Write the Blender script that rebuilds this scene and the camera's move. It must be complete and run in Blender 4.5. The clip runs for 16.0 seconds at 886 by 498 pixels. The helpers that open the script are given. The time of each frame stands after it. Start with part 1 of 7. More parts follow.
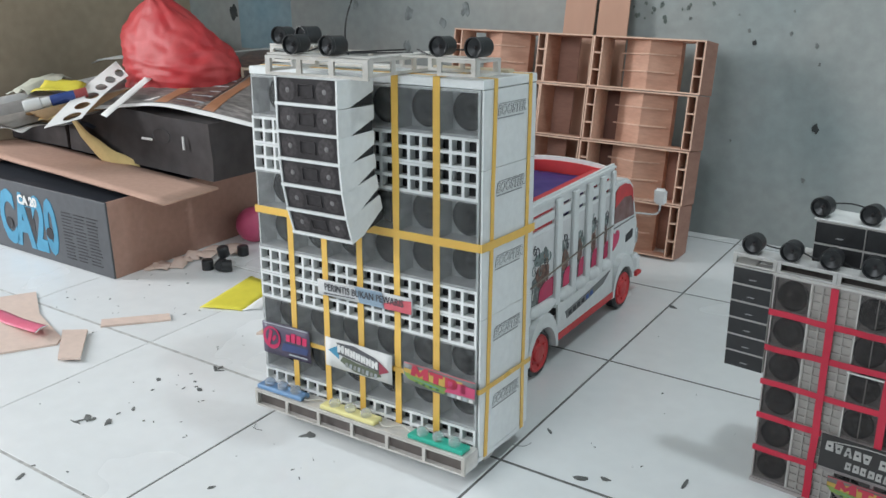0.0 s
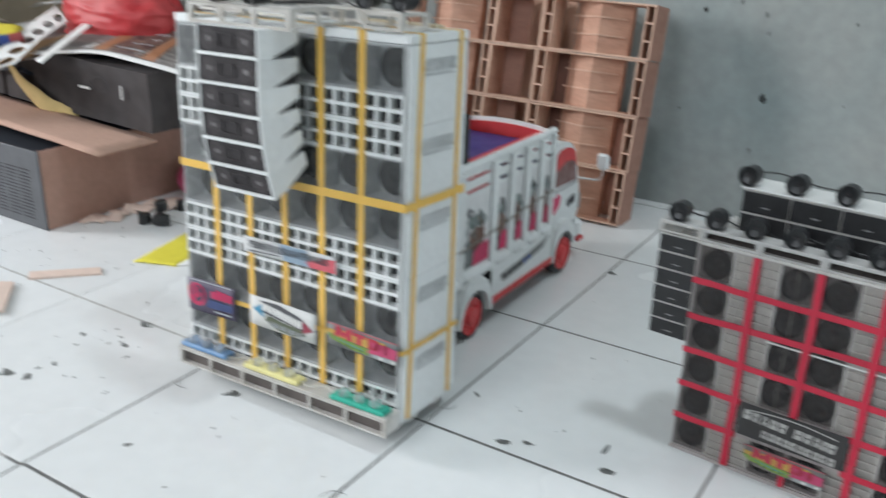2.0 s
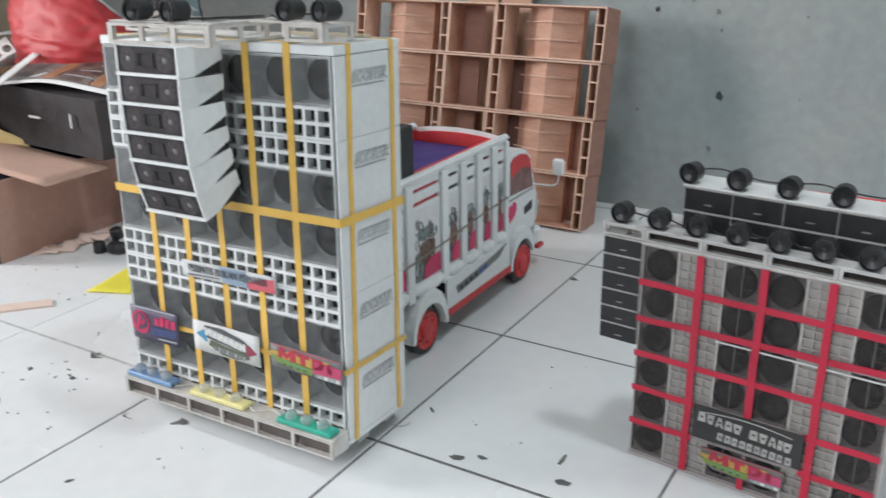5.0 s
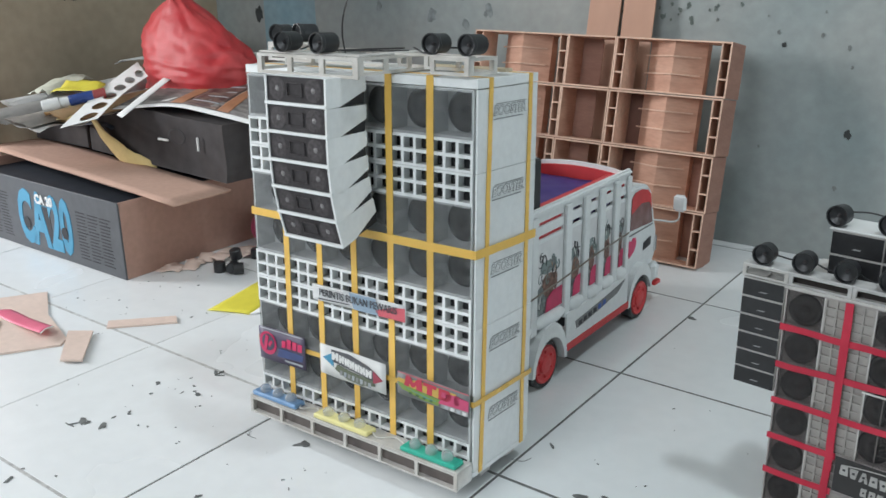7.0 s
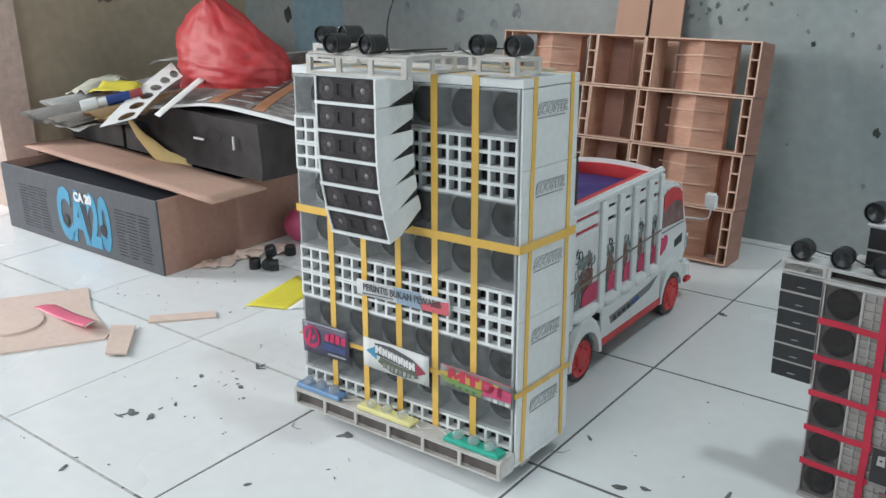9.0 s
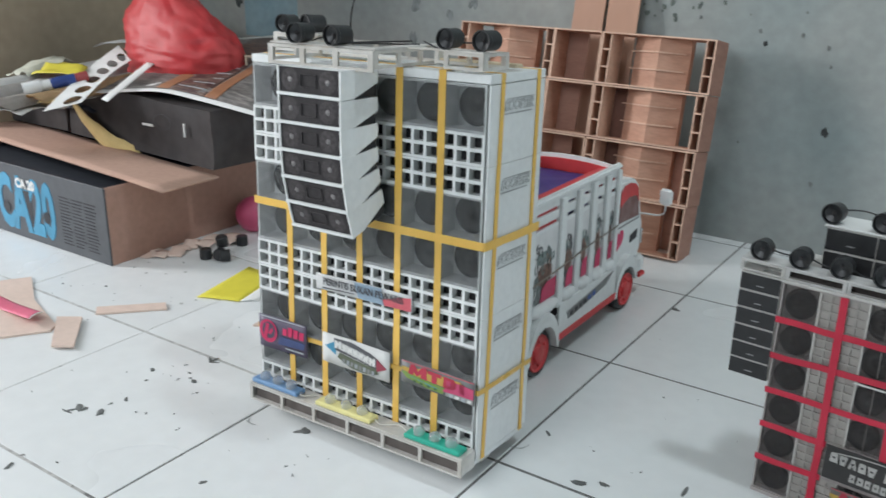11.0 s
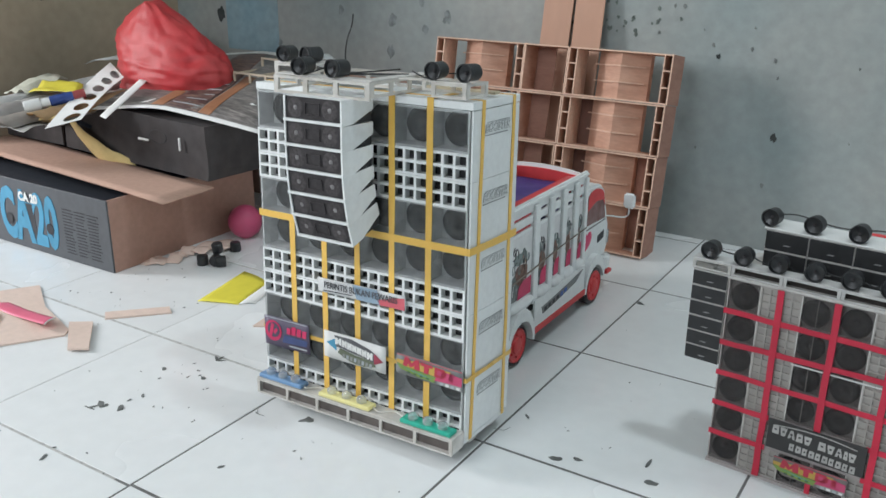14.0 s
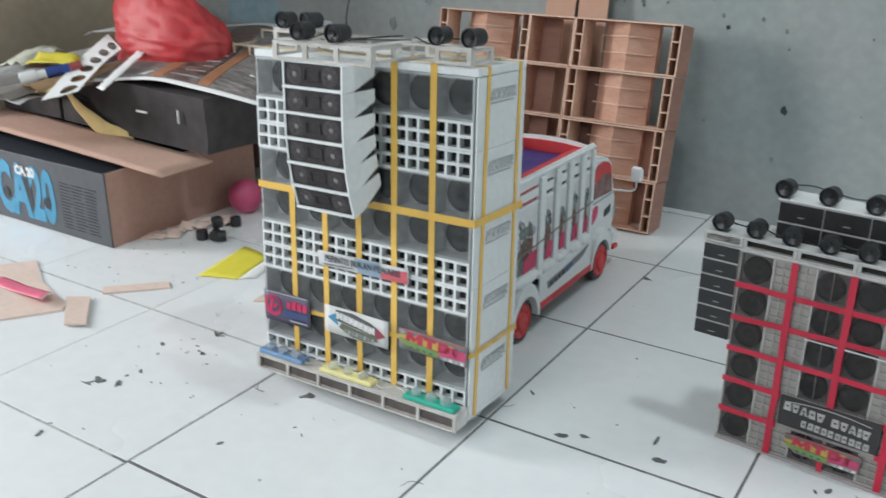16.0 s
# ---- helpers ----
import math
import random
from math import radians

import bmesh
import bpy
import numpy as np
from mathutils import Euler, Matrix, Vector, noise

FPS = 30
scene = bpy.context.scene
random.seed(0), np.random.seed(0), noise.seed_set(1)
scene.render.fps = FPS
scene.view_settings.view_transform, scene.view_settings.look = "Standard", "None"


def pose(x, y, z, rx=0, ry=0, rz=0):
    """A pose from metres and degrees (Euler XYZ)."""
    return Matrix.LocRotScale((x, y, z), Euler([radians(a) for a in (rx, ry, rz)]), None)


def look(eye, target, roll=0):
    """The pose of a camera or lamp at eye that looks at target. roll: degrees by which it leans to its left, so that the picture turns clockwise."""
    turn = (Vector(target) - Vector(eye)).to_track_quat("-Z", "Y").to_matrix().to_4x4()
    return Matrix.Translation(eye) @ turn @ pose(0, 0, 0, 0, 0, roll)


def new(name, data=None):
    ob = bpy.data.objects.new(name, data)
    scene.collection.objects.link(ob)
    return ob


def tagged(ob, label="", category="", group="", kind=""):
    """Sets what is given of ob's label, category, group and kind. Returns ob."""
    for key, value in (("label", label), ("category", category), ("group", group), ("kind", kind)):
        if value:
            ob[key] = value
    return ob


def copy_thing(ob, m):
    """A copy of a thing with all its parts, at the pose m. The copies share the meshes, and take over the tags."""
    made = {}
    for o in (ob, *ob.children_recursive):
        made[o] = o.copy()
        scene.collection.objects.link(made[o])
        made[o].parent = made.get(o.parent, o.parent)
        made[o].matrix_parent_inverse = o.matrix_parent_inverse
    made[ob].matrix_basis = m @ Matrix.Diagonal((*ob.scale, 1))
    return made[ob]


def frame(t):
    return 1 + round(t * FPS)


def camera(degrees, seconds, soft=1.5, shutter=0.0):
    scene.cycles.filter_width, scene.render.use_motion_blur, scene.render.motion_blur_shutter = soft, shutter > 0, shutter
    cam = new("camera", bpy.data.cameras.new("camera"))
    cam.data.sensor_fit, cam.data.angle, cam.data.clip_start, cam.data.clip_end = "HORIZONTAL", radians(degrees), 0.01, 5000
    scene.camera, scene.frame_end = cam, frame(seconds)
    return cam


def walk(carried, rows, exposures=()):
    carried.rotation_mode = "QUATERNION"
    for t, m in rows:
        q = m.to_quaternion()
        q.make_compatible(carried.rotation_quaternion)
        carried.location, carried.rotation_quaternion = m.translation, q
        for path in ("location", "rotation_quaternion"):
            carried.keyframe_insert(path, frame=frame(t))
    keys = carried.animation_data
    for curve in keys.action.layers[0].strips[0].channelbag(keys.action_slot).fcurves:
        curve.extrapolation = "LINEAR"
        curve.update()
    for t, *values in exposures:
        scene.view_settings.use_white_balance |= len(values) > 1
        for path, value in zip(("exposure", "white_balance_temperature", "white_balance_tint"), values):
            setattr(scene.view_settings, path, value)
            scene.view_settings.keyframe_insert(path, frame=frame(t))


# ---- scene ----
cam = camera(53.4, 16.0, soft=1.5, shutter=0.65)
PATH = [
    (0, (0.435, -0.754, 0.554), (-0.626, 0.811, -0.1), -0.6),
    (0.5, (0.434, -0.753, 0.553), (-0.626, 0.81, -0.106), -0.6),
    (1, (0.436, -0.748, 0.553), (-0.613, 0.825, -0.1), -0.3),
    (1.5, (0.439, -0.741, 0.552), (-0.599, 0.828, -0.127), 0.6),
    (2, (0.463, -0.718, 0.547), (-0.518, 0.863, -0.187), 1.7),
    (2.2, (0.486, -0.688, 0.541), (-0.386, 0.945, -0.215), 1.6),
    (2.5, (0.504, -0.666, 0.539), (-0.137, 1.071, -0.217), 3.8),
    (2.7, (0.542, -0.648, 0.539), (-0.081, 1.088, -0.234), 3.0),
    (3, (0.553, -0.637, 0.537), (0.024, 1.139, -0.216), 4.0),
    (3.2, (0.566, -0.63, 0.535), (0.027, 1.132, -0.241), 3.5),
    (3.5, (0.552, -0.634, 0.535), (-0.064, 1.114, -0.217), 2.9),
    (4, (0.532, -0.646, 0.536), (-0.195, 1.053, -0.228), 1.7),
    (4.2, (0.527, -0.654, 0.535), (-0.271, 1.016, -0.222), 0.8),
    (4.5, (0.515, -0.662, 0.539), (-0.365, 0.976, -0.198), 0.2),
    (5, (0.496, -0.675, 0.538), (-0.472, 0.927, -0.166), -0.9),
    (5.2, (0.491, -0.678, 0.539), (-0.509, 0.912, -0.15), -1.0),
    (7.5, (0.449, -0.71, 0.543), (-0.7, 0.795, -0.099), -0.6),
    (8, (0.447, -0.723, 0.543), (-0.71, 0.774, -0.108), -0.7),
    (10.3, (0.432, -0.739, 0.555), (-0.739, 0.755, -0.075), -1.1),
    (10.5, (0.427, -0.737, 0.555), (-0.703, 0.782, -0.09), 0.6),
    (11, (0.423, -0.739, 0.552), (-0.635, 0.82, -0.117), 0.9),
    (11.5, (0.413, -0.749, 0.553), (-0.548, 0.871, -0.121), 2.3),
    (12, (0.409, -0.769, 0.559), (-0.577, 0.844, -0.096), 0.5),
    (12.5, (0.421, -0.798, 0.565), (-0.615, 0.779, -0.097), -0.6),
    (13, (0.444, -0.823, 0.583), (-0.584, 0.761, -0.075), -0.7),
    (13.5, (0.465, -0.841, 0.599), (-0.53, 0.771, -0.042), 0.7),
    (14, (0.466, -0.841, 0.6), (-0.536, 0.754, -0.074), 0.5),
    (14.5, (0.461, -0.836, 0.594), (-0.546, 0.752, -0.086), -0.0),
    (15, (0.456, -0.828, 0.59), (-0.57, 0.735, -0.12), -0.3),
    (15.5, (0.456, -0.829, 0.59), (-0.595, 0.725, -0.102), -0.9),
    (16, (0.453, -0.822, 0.583), (-0.545, 0.755, -0.135), 0.5),
]
walk(cam, [(t, look(eye, target, roll)) for t, eye, target, roll in PATH],
     exposures=[(0.0, -0.6, 6500, 10), (1.5, -0.57, 6500, 10), (2.0, -0.54, 6500, 11), (2.5, -0.52, 6550, 13), (3.0, -0.37, 6750, 16), (3.5, -0.21, 6950, 17),
                (4.0, -0.25, 6900, 16), (4.5, -0.45, 6750, 15), (5.0, -0.48, 6650, 14), (7.5, -0.58, 6500, 10), (11.0, -0.64, 6500, 10), (16.0, -0.6, 6500, 10)])
# ---- world, lamps, exposure ----
ROOM = dict(x0=-1.535, x1=2.0, y0=-2.5, y1=0.93, z1=2.7)
world = bpy.data.worlds.new("world")
scene.world = world
world.use_nodes = True
wn = world.node_tree.nodes
sky = wn.new("ShaderNodeTexSky")
sky.sky_type, sky.sun_disc = "NISHITA", False
sky.sun_elevation, sky.sun_rotation = radians(40), radians(120)
wn["Background"].inputs[1].default_value = 0.1
world.node_tree.links.new(sky.outputs[0], wn["Background"].inputs[0])


def area(name, m, sx, sy, watts, colour):
    data = bpy.data.lights.new(name, "AREA")
    data.shape, data.size, data.size_y, data.energy, data.color = "RECTANGLE", sx, sy, watts, colour
    ob = new(name, data)
    ob.matrix_world = m
    return ob


# daylight from the left doorway; unseen fill lamps added behind and beside the camera
area("doorway_daylight", look((-2.9, -1.0, 1.12), (0.0, 0.35, 0.4)), 0.6, 1.2, 99, (0.945, 0.955, 0.97))
area("window_daylight", look((-0.3, -2.46, 1.75), (0.1, 0.0, 0.5)), 1.4, 1.2, 52, (0.88, 0.945, 1.0))
# unseen overhead source told by cast shadows; its roof opening is made up
area("overhead_lamp", look((0.92, 0.05, 2.78), (0.92, 0.051, 0.0)), 0.2, 0.2, 26, (0.83, 0.94, 1.0))
area("side_window_daylight", look((3.0, 0.3, 0.85), (0.0, 0.25, 0.3)), 0.9, 0.9, 17, (0.82, 0.945, 1.0))

# ---- materials ----
def paint(name, colour, rough=0.5, vary=0.12, scale=60.0, bump=0.1, metal=0.0, spec=0.5, second=None, blotch=6.0,
          amount=0.35, coat=0.0, stretch=(1, 1, 1), shift=0.15):
    """A surface with grain at `scale` and blotches at `blotch` cycles a metre."""
    m = bpy.data.materials.new(name)
    m.use_nodes = True
    nt = m.node_tree
    n, l = nt.nodes, nt.links
    b = n["Principled BSDF"]
    b.inputs["Roughness"].default_value = rough
    b.inputs["Metallic"].default_value = metal
    b.inputs["Specular IOR Level"].default_value = spec
    b.inputs["Coat Weight"].default_value = coat
    co = n.new("ShaderNodeTexCoord")
    info = n.new("ShaderNodeObjectInfo")
    off = n.new("ShaderNodeVectorMath")
    off.operation = "MULTIPLY_ADD"
    l.new(info.outputs["Random"], off.inputs[0])
    off.inputs[1].default_value = (3.1, 5.7, 4.3)
    l.new(co.outputs["Object"], off.inputs[2])
    mp = n.new("ShaderNodeMapping")
    mp.inputs["Scale"].default_value = stretch
    l.new(off.outputs[0], mp.inputs[0])
    fine, broad = n.new("ShaderNodeTexNoise"), n.new("ShaderNodeTexNoise")
    fine.inputs["Scale"].default_value, fine.inputs["Detail"].default_value = scale, 4
    broad.inputs["Scale"].default_value, broad.inputs["Detail"].default_value = blotch, 3
    l.new(mp.outputs[0], fine.inputs["Vector"])
    l.new(mp.outputs[0], broad.inputs["Vector"])
    c2 = second or tuple(c * 0.72 for c in colour)
    mix = n.new("ShaderNodeMix")
    mix.data_type = "RGBA"
    mix.inputs["A"].default_value, mix.inputs["B"].default_value = (*colour, 1), (*c2, 1)
    ramp = n.new("ShaderNodeMapRange")
    ramp.inputs[1].default_value, ramp.inputs[2].default_value = 0.35, 0.7
    ramp.inputs[3].default_value, ramp.inputs[4].default_value = 0.0, amount
    l.new(broad.outputs["Fac"], ramp.inputs[0])
    l.new(ramp.outputs[0], mix.inputs["Factor"])
    hsv = n.new("ShaderNodeHueSaturation")
    val = n.new("ShaderNodeMapRange")
    val.inputs[1].default_value, val.inputs[2].default_value = 0.3, 0.7
    val.inputs[3].default_value, val.inputs[4].default_value = 1 - vary, 1 + vary
    l.new(fine.outputs["Fac"], val.inputs[0])
    rnd = n.new("ShaderNodeMath")
    rnd.operation = "MULTIPLY_ADD"
    l.new(info.outputs["Random"], rnd.inputs[0])
    rnd.inputs[1].default_value, rnd.inputs[2].default_value = shift, -shift / 2
    add = n.new("ShaderNodeMath")
    l.new(val.outputs[0], add.inputs[0])
    l.new(rnd.outputs[0], add.inputs[1])
    l.new(add.outputs[0], hsv.inputs["Value"])
    l.new(mix.outputs["Result"], hsv.inputs["Color"])
    l.new(hsv.outputs[0], b.inputs["Base Color"])
    rr = n.new("ShaderNodeMapRange")
    rr.inputs[1].default_value, rr.inputs[2].default_value = 0.3, 0.7
    rr.inputs[3].default_value, rr.inputs[4].default_value = max(rough - 0.08, 0.02), min(rough + 0.1, 1)
    l.new(broad.outputs["Fac"], rr.inputs[0])
    l.new(rr.outputs[0], b.inputs["Roughness"])
    if bump:
        bp = n.new("ShaderNodeBump")
        bp.inputs["Strength"].default_value, bp.inputs["Distance"].default_value = bump, 0.002
        l.new(fine.outputs["Fac"], bp.inputs["Height"])
        l.new(bp.outputs[0], b.inputs["Normal"])
    return m


TILE = paint("ceramic_tile", (0.82, 0.84, 0.84), 0.2, 0.02, 40, 0.01, second=(0.80, 0.815, 0.815), blotch=3, amount=0.5, shift=0.05)
GROUT = paint("grout", (0.16, 0.16, 0.155), 0.9, 0.3, 90, 0.4)
GROUT2 = paint("light_grey_grout", (0.44, 0.435, 0.42), 0.9, 0.3, 90, 0.4)
# darker copy of PLY; right-side shade put into colour, also on rear boards
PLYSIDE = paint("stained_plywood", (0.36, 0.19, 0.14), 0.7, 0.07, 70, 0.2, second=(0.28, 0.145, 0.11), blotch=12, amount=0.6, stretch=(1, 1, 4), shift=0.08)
# second tone puts the teal of the wall's shadow into its blotches
WALL = paint("wall_paint", (0.352, 0.355, 0.335), 0.75, 0.07, 45, 0.35, second=(0.20, 0.272, 0.282), blotch=1.6, amount=1.0)
WALL_LEFT = paint("wall_paint_ochre", (0.39, 0.315, 0.225), 0.8, 0.07, 40, 0.3, second=(0.26, 0.23, 0.17), blotch=3)
CEIL = paint("ceiling_paint", (0.75, 0.75, 0.72), 0.9)
WHITE = paint("white_painted_wood", (0.78, 0.80, 0.795), 0.45, 0.04, 120, 0.12, second=(0.68, 0.70, 0.695), blotch=9, amount=0.5, shift=0.06)
TRAYWHITE = paint("grey_white_wood", (0.6, 0.58, 0.55), 0.6, 0.08, 120, 0.2, blotch=15)
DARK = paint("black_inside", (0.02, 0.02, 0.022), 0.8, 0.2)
CONE = paint("speaker_cone", (0.012, 0.0125, 0.014), 0.7, 0.25, 200, 0.2, spec=0.2)
GREYIN = paint("grey_baffle", (0.76, 0.78, 0.785), 0.7, 0.1, 150, 0.1)
BLACK = paint("black_plastic", (0.022, 0.023, 0.025), 0.4, 0.2, 150, 0.1)
YTAPE = paint("yellow_tape", (0.80, 0.50, 0.11), 0.35, 0.05, 80, 0.05, second=(0.7, 0.40, 0.07), blotch=30)
RTAPE = paint("red_tape", (0.58, 0.016, 0.052), 0.4, 0.05, 80, 0.05, blotch=30)
RED = paint("red_paint", (0.7, 0.05, 0.045), 0.4, 0.06, 90, 0.05)
PLY = paint("bare_plywood", (0.56, 0.325, 0.232), 0.7, 0.07, 70, 0.2, second=(0.40, 0.212, 0.148), blotch=12, amount=0.6, stretch=(1, 1, 4), shift=0.08)
PLYEDGE = paint("plywood_edge", (0.66, 0.44, 0.33), 0.75, 0.1, 160, 0.2)
CARD = paint("cardboard", (0.45, 0.275, 0.215), 0.85, 0.06, 90, 0.2, second=(0.37, 0.22, 0.17), blotch=8, amount=0.6)
PRINT = paint("printed_grey_card", (0.085, 0.09, 0.10), 0.55, 0.08, 60, 0.1, second=(0.13, 0.135, 0.14), blotch=7)
BLUE = paint("blue_print", (0.075, 0.32, 0.50), 0.5, 0.08, 60, 0.05)
INK = paint("black_ink", (0.03, 0.03, 0.035), 0.6, 0.1)
PURPLE = paint("purple_liner", (0.06, 0.04, 0.22), 0.5, 0.1, 50, 0.2, blotch=10)

# ---- mesh helpers ----
def part(name, bm, material, parent=None, label="", smooth=False, world=False):
    """Link a bmesh as one mesh object, under a thing or a part. world: the mesh is given in the room's coordinates."""
    me = bpy.data.meshes.new(name)
    bm.to_mesh(me)
    bm.free()
    if smooth:
        me.polygons.foreach_set("use_smooth", [True] * len(me.polygons))
    for m in material if isinstance(material, (list, tuple)) else [material]:
        me.materials.append(m)
    ob = new(name, me)
    if parent:
        ob.parent = parent
        if world:
            ob.matrix_parent_inverse = parent.matrix_basis.inverted()
    if label:
        ob["label"] = label
    return ob


def thing(name, m, label, category, group="", kind=""):
    ob = new(name)
    ob.empty_display_size = 0.02
    ob.matrix_basis = m
    return tagged(ob, label, category, group, kind)


def box(bm, x0, x1, y0, y1, z0, z1, index=0, bevel=0.0, m=None):
    g = bmesh.ops.create_cube(bm, size=1)
    vs = g["verts"]
    for v in vs:
        v.co = Vector((x0 + (v.co.x + 0.5) * (x1 - x0), y0 + (v.co.y + 0.5) * (y1 - y0), z0 + (v.co.z + 0.5) * (z1 - z0)))
    if m:
        bmesh.ops.transform(bm, matrix=m, verts=vs)
    fs = {f for v in vs for f in v.link_faces}
    for f in fs:
        f.material_index = index
    if bevel:
        bmesh.ops.bevel(bm, geom=list({e for v in vs for e in v.link_edges}), offset=bevel, segments=1, affect="EDGES")
    return vs


def boxes(*rows, bevel=0.0):
    bm = bmesh.new()
    for r in rows:
        box(bm, *r, bevel=bevel)
    return bm


def lathe(profile, n=20, m=None, bm=None, index=0):
    """Turn (radius, height) pairs about z."""
    bm = bm or bmesh.new()
    rings = []
    for r, z in profile:
        ring = [bm.verts.new((r * math.cos(2 * math.pi * i / n), r * math.sin(2 * math.pi * i / n), z)) for i in range(n)] if r > 1e-6 else [bm.verts.new((0, 0, z))]
        rings.append(ring)
    for a, b in zip(rings, rings[1:]):
        for i in range(n):
            j = (i + 1) % n
            vs = [a[i % len(a)], a[j % len(a)], b[j % len(b)], b[i % len(b)]]
            vs = list(dict.fromkeys(vs))
            if len(vs) > 2:
                bm.faces.new(vs).material_index = index
    if m:
        bmesh.ops.transform(bm, matrix=m, verts=[v for r in rings for v in r])
    return bm


def prism(points, y0, y1, bm=None, index=0, m=None):
    """A flat outline of (x, z) pairs drawn out from y0 to y1."""
    bm = bm or bmesh.new()
    a = [bm.verts.new((x, y0, z)) for x, z in points]
    b = [bm.verts.new((x, y1, z)) for x, z in points]
    fs = [bm.faces.new(a), bm.faces.new(b[::-1])]
    for i in range(len(a)):
        j = (i + 1) % len(a)
        fs.append(bm.faces.new((a[j], a[i], b[i], b[j])))
    for f in fs:
        f.material_index = index
    bmesh.ops.recalc_face_normals(bm, faces=fs)
    if m:
        bmesh.ops.transform(bm, matrix=m, verts=a + b)
    return bm


def tube(points, radius, sides=6, bm=None, index=0, steps=6):
    """A round cable through points, smoothed."""
    bm = bm or bmesh.new()
    pts = [Vector(p) for p in points]
    line = []
    for i in range(len(pts) - 1):
        p0, p1, p2, p3 = pts[max(i - 1, 0)], pts[i], pts[i + 1], pts[min(i + 2, len(pts) - 1)]
        for k in range(steps):
            t = k / steps
            line.append(0.5 * (2 * p1 + (p2 - p0) * t + (2 * p0 - 5 * p1 + 4 * p2 - p3) * t * t + (3 * p1 - p0 - 3 * p2 + p3) * t ** 3))
    line.append(pts[-1])
    rings = []
    for i, p in enumerate(line):
        d = (line[min(i + 1, len(line) - 1)] - line[max(i - 1, 0)]).normalized()
        u = d.cross(Vector((0, 0, 1)) if abs(d.z) < 0.9 else Vector((1, 0, 0))).normalized()
        w = d.cross(u)
        rings.append([bm.verts.new(p + radius * (math.cos(2 * math.pi * k / sides) * u + math.sin(2 * math.pi * k / sides) * w)) for k in range(sides)])
    for a, b in zip(rings, rings[1:]):
        for k in range(sides):
            f = bm.faces.new((a[k], a[(k + 1) % sides], b[(k + 1) % sides], b[k]))
            f.material_index, f.smooth = index, True
    bm.faces.new(rings[0][::-1]).material_index = index
    bm.faces.new(rings[-1]).material_index = index
    return bm


def words(body, size, depth=0.0004, squeeze=1.0, bold=0.0):
    """Raised letters in Blender's own font as a bmesh, centred, standing in the xz plane and facing -y."""
    cu = bpy.data.curves.new("letters", "FONT")
    cu.body, cu.size, cu.extrude, cu.align_x, cu.align_y = body, size, depth, "CENTER", "CENTER"
    cu.resolution_u, cu.offset = 3, bold
    ob = bpy.data.objects.new("letters", cu)
    scene.collection.objects.link(ob)
    bpy.context.view_layer.update()
    me = bpy.data.meshes.new_from_object(ob.evaluated_get(bpy.context.evaluated_depsgraph_get()))
    bm = bmesh.new()
    bm.from_mesh(me)
    bpy.data.objects.remove(ob)
    bpy.data.curves.remove(cu)
    bpy.data.meshes.remove(me)
    bmesh.ops.transform(bm, matrix=Matrix.Rotation(radians(90), 4, "X") @ Matrix.Diagonal((squeeze, 1, 1, 1)), verts=bm.verts)
    return bm


def turned(bm, m):
    bmesh.ops.transform(bm, matrix=m, verts=bm.verts)
    return bm


def plate(xs, zs, solid, y0, y1, index=0, bm=None):
    """A connected board in the xz plane, cut by the lines xs and zs; solid(i, j) tells which cells are wood."""
    bm = bm or bmesh.new()
    vs = {}

    def v(i, j, k):
        if (i, j, k) not in vs:
            vs[i, j, k] = bm.verts.new((xs[i], (y0, y1)[k], zs[j]))
        return vs[i, j, k]
    nx, nz = len(xs) - 1, len(zs) - 1
    on = lambda i, j: 0 <= i < nx and 0 <= j < nz and solid(i, j)
    for i in range(nx):
        for j in range(nz):
            if not on(i, j):
                continue
            q = [(i, j), (i + 1, j), (i + 1, j + 1), (i, j + 1)]
            fs = [bm.faces.new([v(*c, 0) for c in q]), bm.faces.new([v(*c, 1) for c in q[::-1]])]
            for (a, b), nb in zip(((0, 1), (1, 2), (2, 3), (3, 0)), ((i, j - 1), (i + 1, j), (i, j + 1), (i - 1, j))):
                if not on(*nb):
                    fs.append(bm.faces.new((v(*q[b], 0), v(*q[a], 0), v(*q[a], 1), v(*q[b], 1))))
            for f in fs:
                f.material_index = index
    return bm


def shell(x0, x1, y0, y1, z0, z1, t, depth, index=0):
    """A box open to the front (-y), with walls t thick and hollow to a depth."""
    bm = bmesh.new()
    box(bm, x0, x1, y0, y1, z0, z1)
    bm.faces.ensure_lookup_table()
    front = [f for f in bm.faces if f.normal.y < -0.9 or all(abs(v.co.y - y0) < 1e-7 for v in f.verts)]
    bmesh.ops.inset_region(bm, faces=front, thickness=t, use_even_offset=True)
    r = bmesh.ops.extrude_face_region(bm, geom=front)
    bmesh.ops.translate(bm, vec=(0, depth, 0), verts=[g for g in r["geom"] if isinstance(g, bmesh.types.BMVert)])
    bmesh.ops.delete(bm, geom=front, context="FACES")
    bmesh.ops.recalc_face_normals(bm, faces=bm.faces)
    return bm


def ladder(x0, x1, z0, z1, y0, y1, n, rail, rung, m=None):
    """A rail with n openings between two long bars."""
    xs, step = [x0], (x1 - x0 - rung) / n
    for k in range(n):
        xs += [x0 + rung + k * step, x0 + (k + 1) * step]
    xs.append(x1)
    bm = plate(xs, [z0, z0 + rail, z1 - rail, z1], lambda i, j: j != 1 or i % 2 == 0, y0, y1)
    if m:
        bmesh.ops.transform(bm, matrix=m, verts=bm.verts)
    return bm


